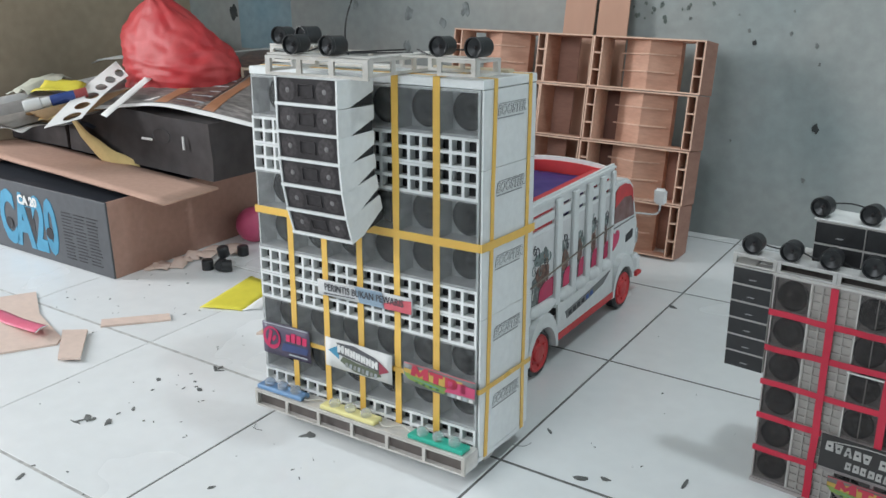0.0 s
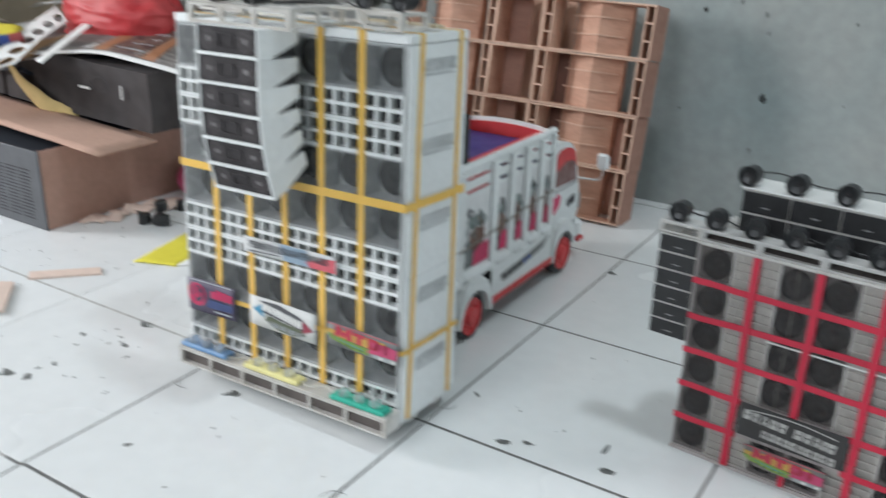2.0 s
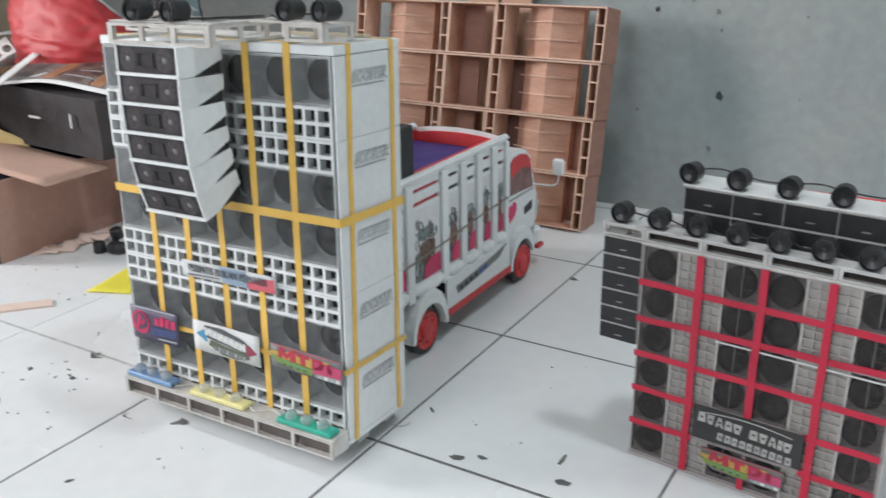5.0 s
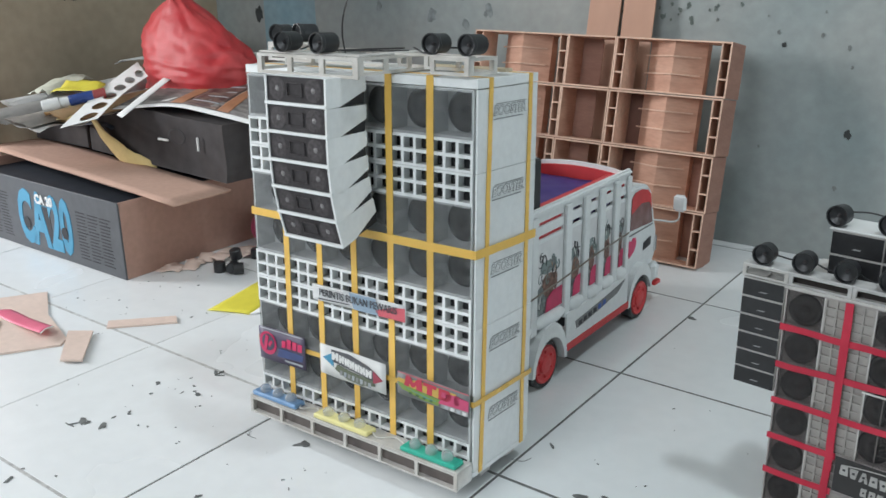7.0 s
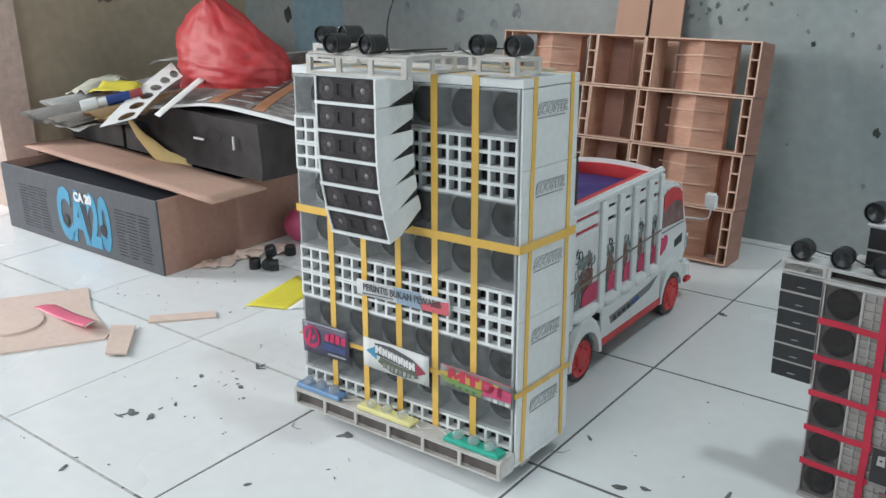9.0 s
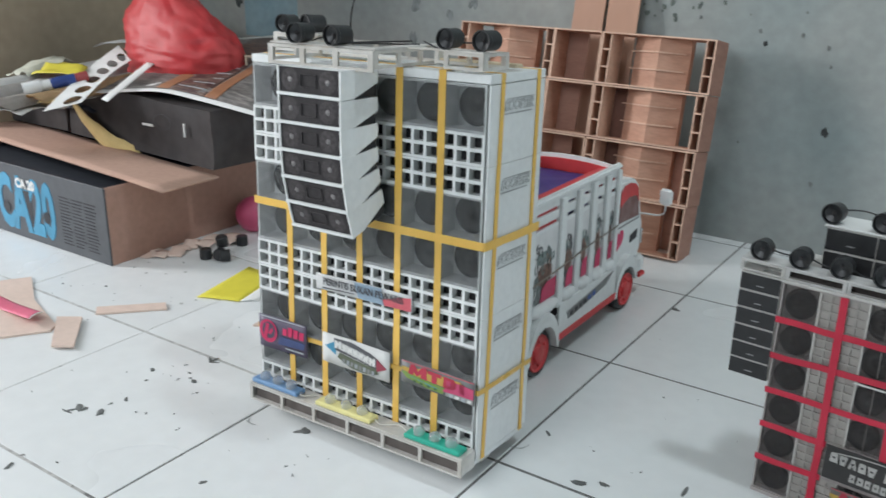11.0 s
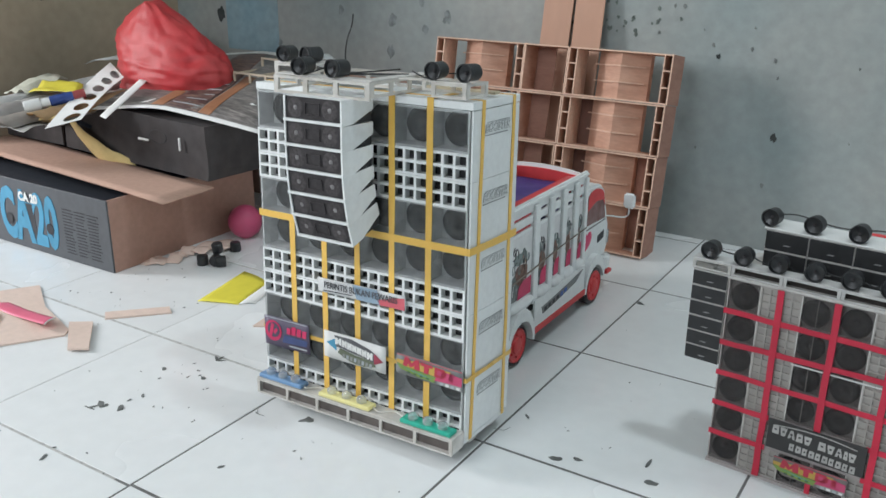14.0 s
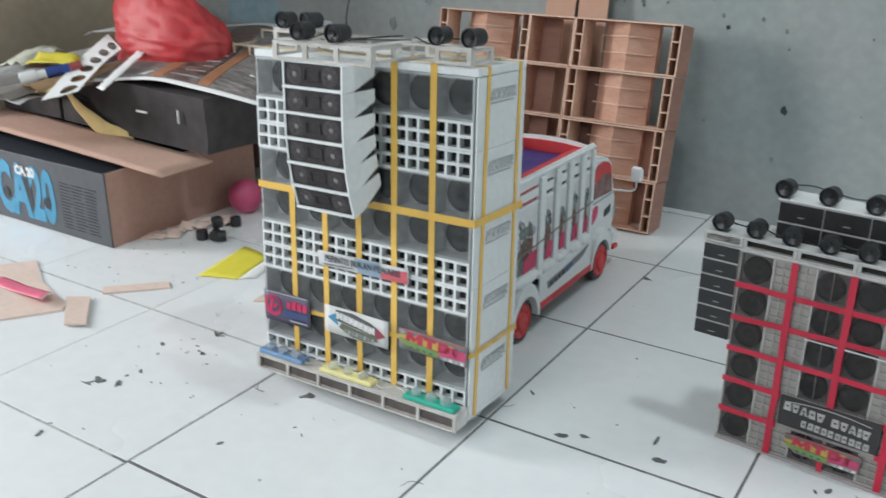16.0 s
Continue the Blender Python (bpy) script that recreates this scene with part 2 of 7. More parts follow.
def crumple(bm, amount, scale, seed=0.0, only=None):
    for v in bm.verts:
        if only is None or only(v.co):
            p = v.co * scale + Vector((seed, seed * 1.7, -seed))
            v.co += amount * noise.noise_vector(p) + 0.45 * amount * noise.noise_vector(p * 2.3)
    return bm


def sheet(x0, x1, y0, y1, nx, ny, height, thick=0.0006, index=0, m=None):
    """A thin sheet over the xy rectangle whose height is given by a function."""
    bm = bmesh.new()
    g = [[[bm.verts.new((x0 + (x1 - x0) * i / nx, y0 + (y1 - y0) * j / ny, height(i / nx, j / ny) + k * thick)) for k in (0, 1)] for j in range(ny + 1)] for i in range(nx + 1)]
    for i in range(nx):
        for j in range(ny):
            bm.faces.new([g[i][j][1], g[i + 1][j][1], g[i + 1][j + 1][1], g[i][j + 1][1]])
            bm.faces.new([g[i][j][0], g[i][j + 1][0], g[i + 1][j + 1][0], g[i + 1][j][0]])
    for i in range(nx):
        bm.faces.new([g[i][0][0], g[i + 1][0][0], g[i + 1][0][1], g[i][0][1]])
        bm.faces.new([g[i + 1][ny][0], g[i][ny][0], g[i][ny][1], g[i + 1][ny][1]])
    for j in range(ny):
        bm.faces.new([g[0][j + 1][0], g[0][j][0], g[0][j][1], g[0][j + 1][1]])
        bm.faces.new([g[nx][j][0], g[nx][j + 1][0], g[nx][j + 1][1], g[nx][j][1]])
    for f in bm.faces:
        f.material_index, f.smooth = index, True
    if m:
        bmesh.ops.transform(bm, matrix=m, verts=bm.verts)
    return bm


def flat(points, z, thick, m=None, bm=None, index=0):
    """A flat piece lying on the ground with an outline of (x, y) pairs."""
    up = Matrix(((1, 0, 0, 0), (0, 0, 1, 0), (0, 1, 0, 0), (0, 0, 0, 1)))
    b2 = prism(points, 0, thick, bm, index, Matrix.Translation((0, 0, z)) @ up if m is None else m)
    bmesh.ops.recalc_face_normals(b2, faces=b2.faces) if bm is None else None
    return b2

# ---- room ----
R = ROOM
T = 0.12
tagged(part("wall_north", boxes((R["x0"] - T, R["x1"] + T, R["y1"], R["y1"] + T, 0, R["z1"])), WALL),
       "stained grey-blue painted plaster wall with chipped spots", "wall", kind="structure")
DOOR = (-1.0, 0.20, 2.05)
tagged(part("wall_west", boxes((R["x0"] - T, R["x0"], R["y0"], DOOR[0], 0, R["z1"]), (R["x0"] - T, R["x0"], DOOR[1], R["y1"], 0, R["z1"]),
                               (R["x0"] - T, R["x0"], DOOR[0], DOOR[1], DOOR[2], R["z1"])), WALL_LEFT),
       "dull ochre plaster wall with dark damp spots", "wall", kind="structure")
trim = tagged(part("door_frame", boxes((R["x0"] - T - 0.01, R["x0"] + 0.012, DOOR[1] - 0.004, DOOR[1] + 0.07, 0, DOOR[2])), paint("beige_pink_paint", (0.55, 0.42, 0.36), 0.6)), "beige-pink painted door frame", "door frame", kind="structure")
tagged(part("door_frame", boxes((R["x0"] - T - 0.01, R["x0"] + 0.012, DOOR[0] - 0.045, DOOR[0] + 0.004, 0, DOOR[2])), trim.data.materials[0]), "beige-pink painted door frame", "door frame", kind="structure")
# unseen wall, its opening made up for the east fill lamp
EAST_GAP = (-0.5, 0.85, 0.25, 1.7)
tagged(part("wall_east", boxes((R["x1"], R["x1"] + T, R["y0"], EAST_GAP[0], 0, R["z1"]), (R["x1"], R["x1"] + T, EAST_GAP[1], R["y1"], 0, R["z1"]),
                               (R["x1"], R["x1"] + T, EAST_GAP[0], EAST_GAP[1], 0, EAST_GAP[2]), (R["x1"], R["x1"] + T, EAST_GAP[0], EAST_GAP[1], EAST_GAP[3], R["z1"])), WALL), "plain grey-blue plaster wall with an added lamp opening", "wall", kind="structure")
# unseen wall, its opening made up for the south fill lamp
SOUTH_GAP = (-1.0, 0.4, 0.95, 2.15)
tagged(part("wall_south", boxes((R["x0"] - T, SOUTH_GAP[0], R["y0"] - T, R["y0"], 0, R["z1"]), (SOUTH_GAP[1], R["x1"] + T, R["y0"] - T, R["y0"], 0, R["z1"]),
                                (SOUTH_GAP[0], SOUTH_GAP[1], R["y0"] - T, R["y0"], 0, SOUTH_GAP[2]), (SOUTH_GAP[0], SOUTH_GAP[1], R["y0"] - T, R["y0"], SOUTH_GAP[3], R["z1"])), WALL),
       "plain grey-blue plaster wall with an added lamp opening", "wall", kind="structure")
# ceiling opening made up for the overhead lamp
ROOF_GAP = (0.67, 1.17, -0.20, 0.30)
tagged(part("ceiling", boxes((R["x0"] - T, ROOF_GAP[0], R["y0"] - T, R["y1"] + T, R["z1"], R["z1"] + T), (ROOF_GAP[1], R["x1"] + T, R["y0"] - T, R["y1"] + T, R["z1"], R["z1"] + T),
                             (ROOF_GAP[0], ROOF_GAP[1], R["y0"] - T, ROOF_GAP[2], R["z1"], R["z1"] + T), (ROOF_GAP[0], ROOF_GAP[1], ROOF_GAP[3], R["y1"] + T, R["z1"], R["z1"] + T)), CEIL), "plain white ceiling with an added square lamp opening", "ceiling", kind="structure")
tagged(part("wall_patch", boxes((-1.345, -1.16, R["y1"] - 0.0015, R["y1"] - 0.0002, 0.30, 1.4)), paint("faded_blue_paint", (0.22, 0.37, 0.44), 0.8, 0.1, 40, 0.3, second=(0.30, 0.37, 0.39), blotch=5, amount=0.8)), "faded light blue paint patch on the plaster", "paint patch", kind="structure")
floor = tagged(part("floor", boxes((R["x0"] - T, R["x1"] + T, R["y0"] - T, R["y1"] + T, -0.1, -0.0007)), GROUT),
               "white glazed ceramic tile floor with dark grimy joints", "floor", kind="structure")
floor.data.materials.append(GROUT2)
bm = bmesh.new()
bm.from_mesh(floor.data)
bmesh.ops.bisect_plane(bm, geom=bm.verts[:] + bm.edges[:] + bm.faces[:], plane_co=(-0.32, 0, 0), plane_no=(1, 0, 0))
for f in bm.faces:
    f.material_index = 1 if f.calc_center_median().x < -0.32 else 0
bm.to_mesh(floor.data)
bm.free()
bm = boxes((-0.1484, 0.1484, -0.1478, 0.1478, -0.008, 0.0))
bmesh.ops.bevel(bm, geom=[e for e in bm.edges if all(v.co.z > -0.001 for v in e.verts)], offset=0.0005, segments=1, affect="EDGES")
tagged(part("ground", boxes((-9.0, R["x0"] - T - 0.002, -8.0, 8.0, -0.25, -0.12)), paint("concrete_yard", (0.3, 0.29, 0.27), 0.9, 0.15, 20, 0.4)), "plain concrete yard outside the doorway", "ground", kind="structure")
first = part("tile", bm, TILE, floor)
first.location = (-0.15, -0.15, 0)
for i in range(-6, 7):
    for j in range(-9, 4):
        if (i, j) != (-1, -1):
            ob = new("tile", first.data)
            ob.parent = floor
            ob.location = (0.3 * i + 0.15, 0.3 * j + 0.15, random.uniform(-0.0003, 0.0))
            if i < -1:                                   # field by the west wall, shifted to fit the camera's view, with narrow joints
                ob.location.x += 0.004
                ob.location.y += -0.0125 if j >= 0 else -0.0075 if j == -1 else -0.003
                ob.scale = (1.0045, 0.969 if j == -1 else 1.0045, 1)
            elif i == -1:
                ob.location.x += 0.0022
                ob.scale.x = 0.985
first.location.x, first.scale.x = -0.1478, 0.985
# raised strip covers the tile bevels along this joint
part("grout_line", boxes((R["x0"], -0.2985, -0.0149, -0.0106, -0.004, 0.0002)), paint("pale_grey_grout", (0.52, 0.52, 0.505), 0.9, 0.3, 90, 0.3), floor, "pale grey grout line")

# ---- tall white loudspeaker stack ----
CW, CH, CD, Z0 = 0.0515, 0.0783, 0.106, 0.0293   # cabinet width, height, depth; foot of the stack
SX = 0.007                                     # right-hand face
built_before = set(bpy.data.objects)           # what is built from here to the toy truck leans with the stack
CHEEK = 0.0045                                 # thick side board of the last column


def mesh_cloth(name, colour, cover, scale):
    """Fine woven wire: part of the light passes between the strands."""
    m = bpy.data.materials.new(name)
    m.use_nodes = True
    n, l = m.node_tree.nodes, m.node_tree.links
    b = n["Principled BSDF"]
    b.inputs["Base Color"].default_value, b.inputs["Roughness"].default_value = (*colour, 1), 0.5
    co, ck = n.new("ShaderNodeTexCoord"), n.new("ShaderNodeTexVoronoi")
    ck.distance = "CHEBYCHEV"
    ck.inputs["Scale"].default_value, ck.inputs["Randomness"].default_value = scale, 0.0
    mp = n.new("ShaderNodeMapping")
    mp.inputs["Rotation"].default_value = (0, radians(45), 0)
    l.new(co.outputs["Object"], mp.inputs[0])
    l.new(mp.outputs[0], ck.inputs["Vector"])
    lt = n.new("ShaderNodeMapRange")
    lt.inputs[1].default_value, lt.inputs[2].default_value = 0.2, 0.5
    lt.inputs[3].default_value, lt.inputs[4].default_value = 0.0, cover + 0.25
    l.new(ck.outputs["Distance"], lt.inputs[0])
    tr, mx = n.new("ShaderNodeBsdfTransparent"), n.new("ShaderNodeMixShader")
    l.new(lt.outputs[0], mx.inputs[0])
    l.new(tr.outputs[0], mx.inputs[1])
    l.new(b.outputs[0], mx.inputs[2])
    l.new(mx.outputs[0], n["Material Output"].inputs[0])
    return m


MESHW = mesh_cloth("grey_wire_mesh", (0.18, 0.187, 0.187), 0.03, 620)


ROOFW = paint("dull_white_wood", (0.66, 0.645, 0.61), 0.6, 0.12, 120, 0.2, second=(0.42, 0.38, 0.33), blotch=30, amount=0.7)
LABELINK = paint("grey_label_ink", (0.30, 0.31, 0.31), 0.6, 0.3, 300)


def driver(parent, x, y, z, r, name="speaker"):
    """A round driver facing -y: ring, surround, cone and cap."""
    m = Matrix.Translation((x, y, z)) @ Matrix.Rotation(radians(90), 4, "X")
    d = part(name, lathe([(r, 0.0), (r, 0.0038), (r * 0.97, 0.0046), (r * 0.86, 0.004), (r * 0.8, 0.0045), (r * 0.74, 0.0036), (r * 0.3, 0.0006), (r * 0.28, 0.002), (0, 0.0032)], 24, m), CONE, parent, smooth=True)
    return d


def cabinet(name, flipped, label, side_label=False):
    """One loudspeaker cabinet of white wood: driver behind wire mesh, and a grid of six ports."""
    e = thing(name, Matrix(), label, "speaker", "stack of white loudspeaker cabinets")
    w, h, d, t = CW - 0.0004, CH - 0.0004, CD, 0.0026
    seedz = 3.0 * flipped + 7.0 * side_label
    split = 0.0298                         # height of the port grid
    s = (lambda z: z) if not flipped else (lambda z: h - z)

    def sb(x0, x1, y0, y1, z0, z1):
        a, b = sorted((s(z0), s(z1)))
        return (x0, x1, y0, y1, a, b)
    bm = shell(0, w, 0.001, d, 0, h, t * 0.8, 0.036)
    part("body", bm, WHITE, e)
    iw, g = w - 2 * t, 0.0017
    xs = [0, t, t + iw / 3 - g, t + iw / 3 + g, t + iw * 2 / 3 - g, t + iw * 2 / 3 + g, w - t, w]
    zc = (t + split - 0.0016) / 2
    zs = [0, t, zc - g, zc + g, split - 0.0016, split + 0.0016]
    if flipped:
        zs = [h - z for z in zs[::-1]]

    def solid(i, j):
        return i in (0, 2, 4, 6) or (4 - j if flipped else j) in (0, 2, 4)
    part("front_frame", plate(xs, zs, solid, -0.0012, 0.0008), WHITE, e, "white frame with six square ports")
    part("port_divider", boxes(sb(t, w - t, 0.0009, 0.034, split - 0.0012, split + 0.0012)), WHITE, e)
    for k in (1, 2):
        part("port_wall", boxes(sb(t + iw * k / 3 - 0.0012, t + iw * k / 3 + 0.0012, 0.0009, 0.009, t, split - 0.0014)), WHITE, e)
    part("port_shelf", boxes(sb(t, w - t, 0.001, 0.0088, zc - 0.0012, zc + 0.0012)), WHITE, e)
    # black sheet close behind the ports stands in for their inner shade
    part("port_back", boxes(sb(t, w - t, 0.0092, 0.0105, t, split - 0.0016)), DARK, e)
    a, b = sorted((s(split + 0.0018), s(h - 0.0006)))
    part("baffle", shell(0.0003, w - 0.0003, 0.0002, 0.0335, a, b, 0.0021, 0.0262), GREYIN, e, "grey speaker recess")
    driver(e, w / 2, 0.0262, (a + b) / 2, 0.0200)
    bm = sheet(0.0002, w - 0.0002, 0, 1, 16, 8, lambda u, v: 0.0, 0.0003)
    for v in bm.verts:
        edge = 0.0012 * abs(noise.noise((v.co.x * 700, seedz, 0)))
        v.co = Vector((v.co.x, -0.0008 - v.co.z - 0.0006 * noise.noise((v.co.x * 60, v.co.y * 4, seedz)), a - 0.002 - edge + (b - a + 0.0022 + edge) * v.co.y))
    part("mesh_grille", bm, MESHW, e, "grey wire mesh grille")
    if side_label:
        x0, x1 = w + CHEEK + 0.0002, w + CHEEK + 0.0006
        # black filler in place of the shade inside the slot
        part("cheek_gap", boxes((w + 0.0002, w + 0.0019, 0.004, d - 0.002, 0.0005, h - 0.0005)), DARK, e, "black strip for the shade in the side board slot")
        part("cheek", boxes((w + 0.0021, w + CHEEK, 0.0004, d, 0, h), bevel=0.0004), WHITE, e, "thick white side board")
        turn = Matrix.Translation((x1, 0, 0)) @ Matrix.Rotation(radians(90), 4, "Z")
        lab = part("side_label", prism([(0.026, 0.0482), (0.078, 0.0482), (0.0784, 0.0493), (0.0264, 0.0493)], 0, 0.0004, m=turn), LABELINK, e, "grey printed label with outlined slanted lettering")
        slant = turn @ Matrix.Translation((0.0548, 0, 0.0563)) @ Matrix(((1, 0, 0.25, 0), (0, 1, 0, 0), (0, 0, 1, 0), (0, 0, 0, 1)))
        part("lettering", turned(words("BOOSTER", 0.0128, 0.0002, 1.02, 0.0007), slant), LABELINK, lab, "grey letter outlines")
        part("letter_fill", turned(words("BOOSTER", 0.0128, 0.0002, 1.02, -0.0001), Matrix.Translation((0.0003, 0, 0)) @ slant), WHITE, lab, "white letter faces")
        part("bar", prism([(0.0300, 0.0627), (0.0828, 0.0627), (0.083, 0.0634), (0.0302, 0.0634)], 0, 0.0004, m=turn), LABELINK, lab)
    return e


made = {}
for row in range(5):
    flipped = row % 2 == 1
    for col in range(6):
        m = Matrix.Translation((SX - CHEEK - CW * (6 - col), -0.05, Z0 + CH * (4 - row)))
        key = (flipped, col == 5)
        if key not in made:
            made[key] = cabinet("speaker_cabinet", flipped, "white wooden loudspeaker cabinet with grey mesh and square ports", col == 5)
            made[key].matrix_basis = m
        else:
            copy_thing(made[key], m)


# tapes round the stack
X0, X1, ZT, ZB = SX - CHEEK - 6 * CW, SX, 0.4302, Z0
tagged(part("roof_board", boxes((X0, X1, -0.0516, -0.05 + CD, Z0 + 5 * CH + 0.0006, ZT), bevel=0.0006), WHITE), "thick white board lying across the top of the stack", "board")
YF, YB = -0.0513, -0.05 + CD


def band(name, pts, width_axis, w0, w1, mat, label, group, thick=0.0005):
    """A strip of tape that follows a line in one plane; width_axis is the axis across it."""
    bm = bmesh.new()
    n = len(pts)
    rings = []
    for i, (a, b) in enumerate(pts):
        pa, pb = pts[max(i - 1, 0)], pts[min(i + 1, n - 1)]
        dx, dy = pb[0] - pa[0], pb[1] - pa[1]
        L = math.hypot(dx, dy) or 1
        nx, ny = dy / L * thick, -dx / L * thick
        ring = []
        for (u, v) in ((a, b), (a + nx, b + ny)):
            for w in (w0, w1):
                ww = w + 0.0006 * noise.noise((u * 40, v * 40, w * 100))
                ring.append(bm.verts.new({"x": (ww, u, v), "z": (u, v, ww)}[width_axis]))
        rings.append([ring[0], ring[1], ring[3], ring[2]])
    for a, b in zip(rings, rings[1:]):
        for k in range(4):
            bm.faces.new((a[k], a[(k + 1) % 4], b[(k + 1) % 4], b[k]))
    bm.faces.new(rings[0])
    bm.faces.new(rings[-1])
    bmesh.ops.recalc_face_normals(bm, faces=bm.faces)
    return tagged(part(name, bm, mat), label, "tape", group)


def steps(a, b, n=12):
    return [(a[0] + (b[0] - a[0]) * i / n, a[1] + (b[1] - a[1]) * i / n) for i in range(n)]


for k in range(1, 6):
    x = X0 + CW * k + 0.0018
    up = [(YF - 0.0012, ZB + 0.004), (YF - 0.0012, (ZT + 0.0012) if k > 3 else Z0 + 3 * CH)]
    line = steps(*up) + (steps(up[1], (YB, ZT + 0.0012)) + [(YB, ZT + 0.0012)] if k > 3 else [up[1]])
    band("yellow_tape", line, "x", x - 0.0042, x + 0.0042, YTAPE, "upright strip of yellow tape round the white stack", "yellow tapes")
for z, h in ((Z0 + 3 * CH, 0.0045), (Z0 + CH, 0.0028)):
    loop = steps((X0 - 0.001, YB + 0.001), (X0 - 0.001, YF - 0.0018)) + steps((X0 - 0.001, YF - 0.0018), (X1 + 0.0014, YF - 0.0018)) + steps((X1 + 0.0014, YF - 0.0018), (X1 + 0.0014, YB + 0.001)) + [(X1 + 0.0014, YB + 0.001)]
    band("yellow_tape", loop, "z", z - h, z + h, YTAPE, "level strip of yellow tape round the white stack", "yellow tapes")
for y, slant in ((-0.0335, 0.0085), (0.041, -0.001)):
    bm = bmesh.new()
    box(bm, X1 + 0.0002, X1 + 0.0009, y - 0.0032, y + 0.0032, ZB - 0.003, ZT + 0.0005)
    bmesh.ops.subdivide_edges(bm, edges=[e for e in bm.edges if abs(e.verts[0].co.z - e.verts[1].co.z) > 0.1], cuts=10)
    for v in bm.verts:
        v.co.y += 0.0016 * noise.noise((0, y * 30, v.co.z * 14)) + slant * (v.co.z / ZT - 0.5)
    tagged(part("yellow_tape", bm, YTAPE), "narrow upright strip of yellow tape on the white cabinet sides", "tape", "yellow tapes")
    tagged(part("yellow_tape", boxes((X0, X1 + 0.0009, y + slant / 2 - 0.003, y + slant / 2 + 0.003, ZT + 0.0001, ZT + 0.0006)), YTAPE), "strip of yellow tape across the stack top", "tape", "yellow tapes")

# skids under the stack
skid = thing("wooden_pallet", Matrix.Translation((X0, 0, 0)), "low grey wooden skid under the white stack", "pallet")
for y0, y1, foot in ((-0.02, 0.0, 0.0068), (0.03, 0.048, 0.0084)):
    part("runner", boxes((X0 + 0.004, X1 - 0.012, y0, y1, foot, Z0 - 0.004), bevel=0.0006), TRAYWHITE, skid, world=True)
part("side_skirt", boxes((X1 - 0.0046, X1 - 0.0003, -0.0512, YB - 0.005, 0.0235, Z0 - 0.0003), bevel=0.0004), WHITE, skid, "white side board reaching down past the deck", world=True)
part("deck", boxes((X0 + 0.001, X1 - 0.005, -0.048, YB - 0.002, Z0 - 0.004, Z0 - 0.0002)), TRAYWHITE, skid, world=True)

# step rail with lamps along the foot
rail = thing("step_rail", Matrix.Translation((-0.15, -0.075, 0.022)), "open white wooden rail along the foot of the white stack", "rail")
part("front_rail", ladder(-0.308, -0.001, 0.020, 0.0395, -0.078, -0.0755, 6, 0.0022, 0.0042), ROOFW, rail, world=True)
part("top_board", boxes((-0.308, -0.001, -0.0775, -0.0515, 0.0396, 0.0416), bevel=0.0003), ROOFW, rail, world=True)
part("bottom_board", boxes((-0.307, -0.002, -0.0754, -0.0515, 0.0201, 0.022)), TRAYWHITE, rail, world=True)
for x in (-0.3075, -0.0038):
    part("end_board", boxes((x, x + 0.0028, -0.0754, -0.0515, 0.0222, 0.0394)), ROOFW, rail, world=True)
# board darkened and set close, for the shade in the rail openings
part("back_board", boxes((-0.304, -0.005, -0.0715, -0.0695, 0.0222, 0.0394)), paint("brown_grey_wood", (0.14, 0.12, 0.11), 0.8), rail, world=True)

CLEAR = bpy.data.materials.new("clear_lens")
CLEAR.use_nodes = True
cb = CLEAR.node_tree.nodes["Principled BSDF"]
cb.inputs["Base Color"].default_value = (0.95, 0.97, 0.98, 1)
cb.inputs["Transmission Weight"].default_value, cb.inputs["Roughness"].default_value, cb.inputs["IOR"].default_value = 0.75, 0.05, 1.35
WIRE = paint("pale_wire", (0.7, 0.68, 0.62), 0.5)
for x0, x1, col, word in ((-0.305, -0.232, (0.2, 0.37, 0.62), "blue"), (-0.203, -0.122, (0.84, 0.77, 0.34), "yellow"), (-0.076, -0.004, (0.03, 0.45, 0.32), "green")):
    e = thing("led_module", Matrix.Translation(((x0 + x1) / 2, -0.067, 0.0418)), word + " plastic light module with three clear domes", "lamp", "light modules on the rail")
    L = (x1 - x0) / 2
    part("housing", boxes((-L, L, -0.0095, 0.0075, 0, 0.0058), bevel=0.0014), paint(word + "_plastic", col, 0.35, 0.05, 80, 0.03), e)
    for k in (-0.58, 0.0, 0.58):
        part("lens", lathe([(0.0062, 0.0), (0.0068, 0.003), (0.0062, 0.006), (0.0042, 0.008), (0, 0.0087)], 18, Matrix.Translation((k * L, -0.001, 0.0058))), CLEAR, e, "clear plastic dome", smooth=True)
for a, b in ((-0.233, -0.203), (-0.123, -0.077)):
    c = (a + b) / 2
    tagged(part("thin_wire", tube([(a, -0.066, 0.0445), (c - 0.008, -0.073, 0.0452), (c + 0.006, -0.061, 0.0445), (b, -0.067, 0.0448)], 0.0008), WIRE), "pale twin wire joining two light modules", "wire", "module wires")

# banners hung on the front
YBAN = -0.0556


def banner(name, m, w, h, mat, label):
    e = thing(name, m, label, "banner", "banners on the stack")
    part("card", sheet(-w / 2, w / 2, -h / 2, h / 2, 10, 3, lambda u, v: 0.0006 * math.sin(6 * u + 2 * v), 0.0006, m=Matrix.Rotation(radians(90), 4, "X")), mat, e)
    return e


def bars(e, rows, y=-0.0016):
    """Flat coloured shapes on a card: (points, material, name)."""
    for pts, mat, nm in rows:
        part(nm, prism(pts, y, y + 0.0005), mat, e)


def rect(x0, x1, z0, z1, s=0.0):
    return [(x0, z0), (x1, z0), (x1 + s, z1), (x0 + s, z1)]


NAVY = paint("navy_card", (0.10, 0.08, 0.13), 0.45, 0.1)
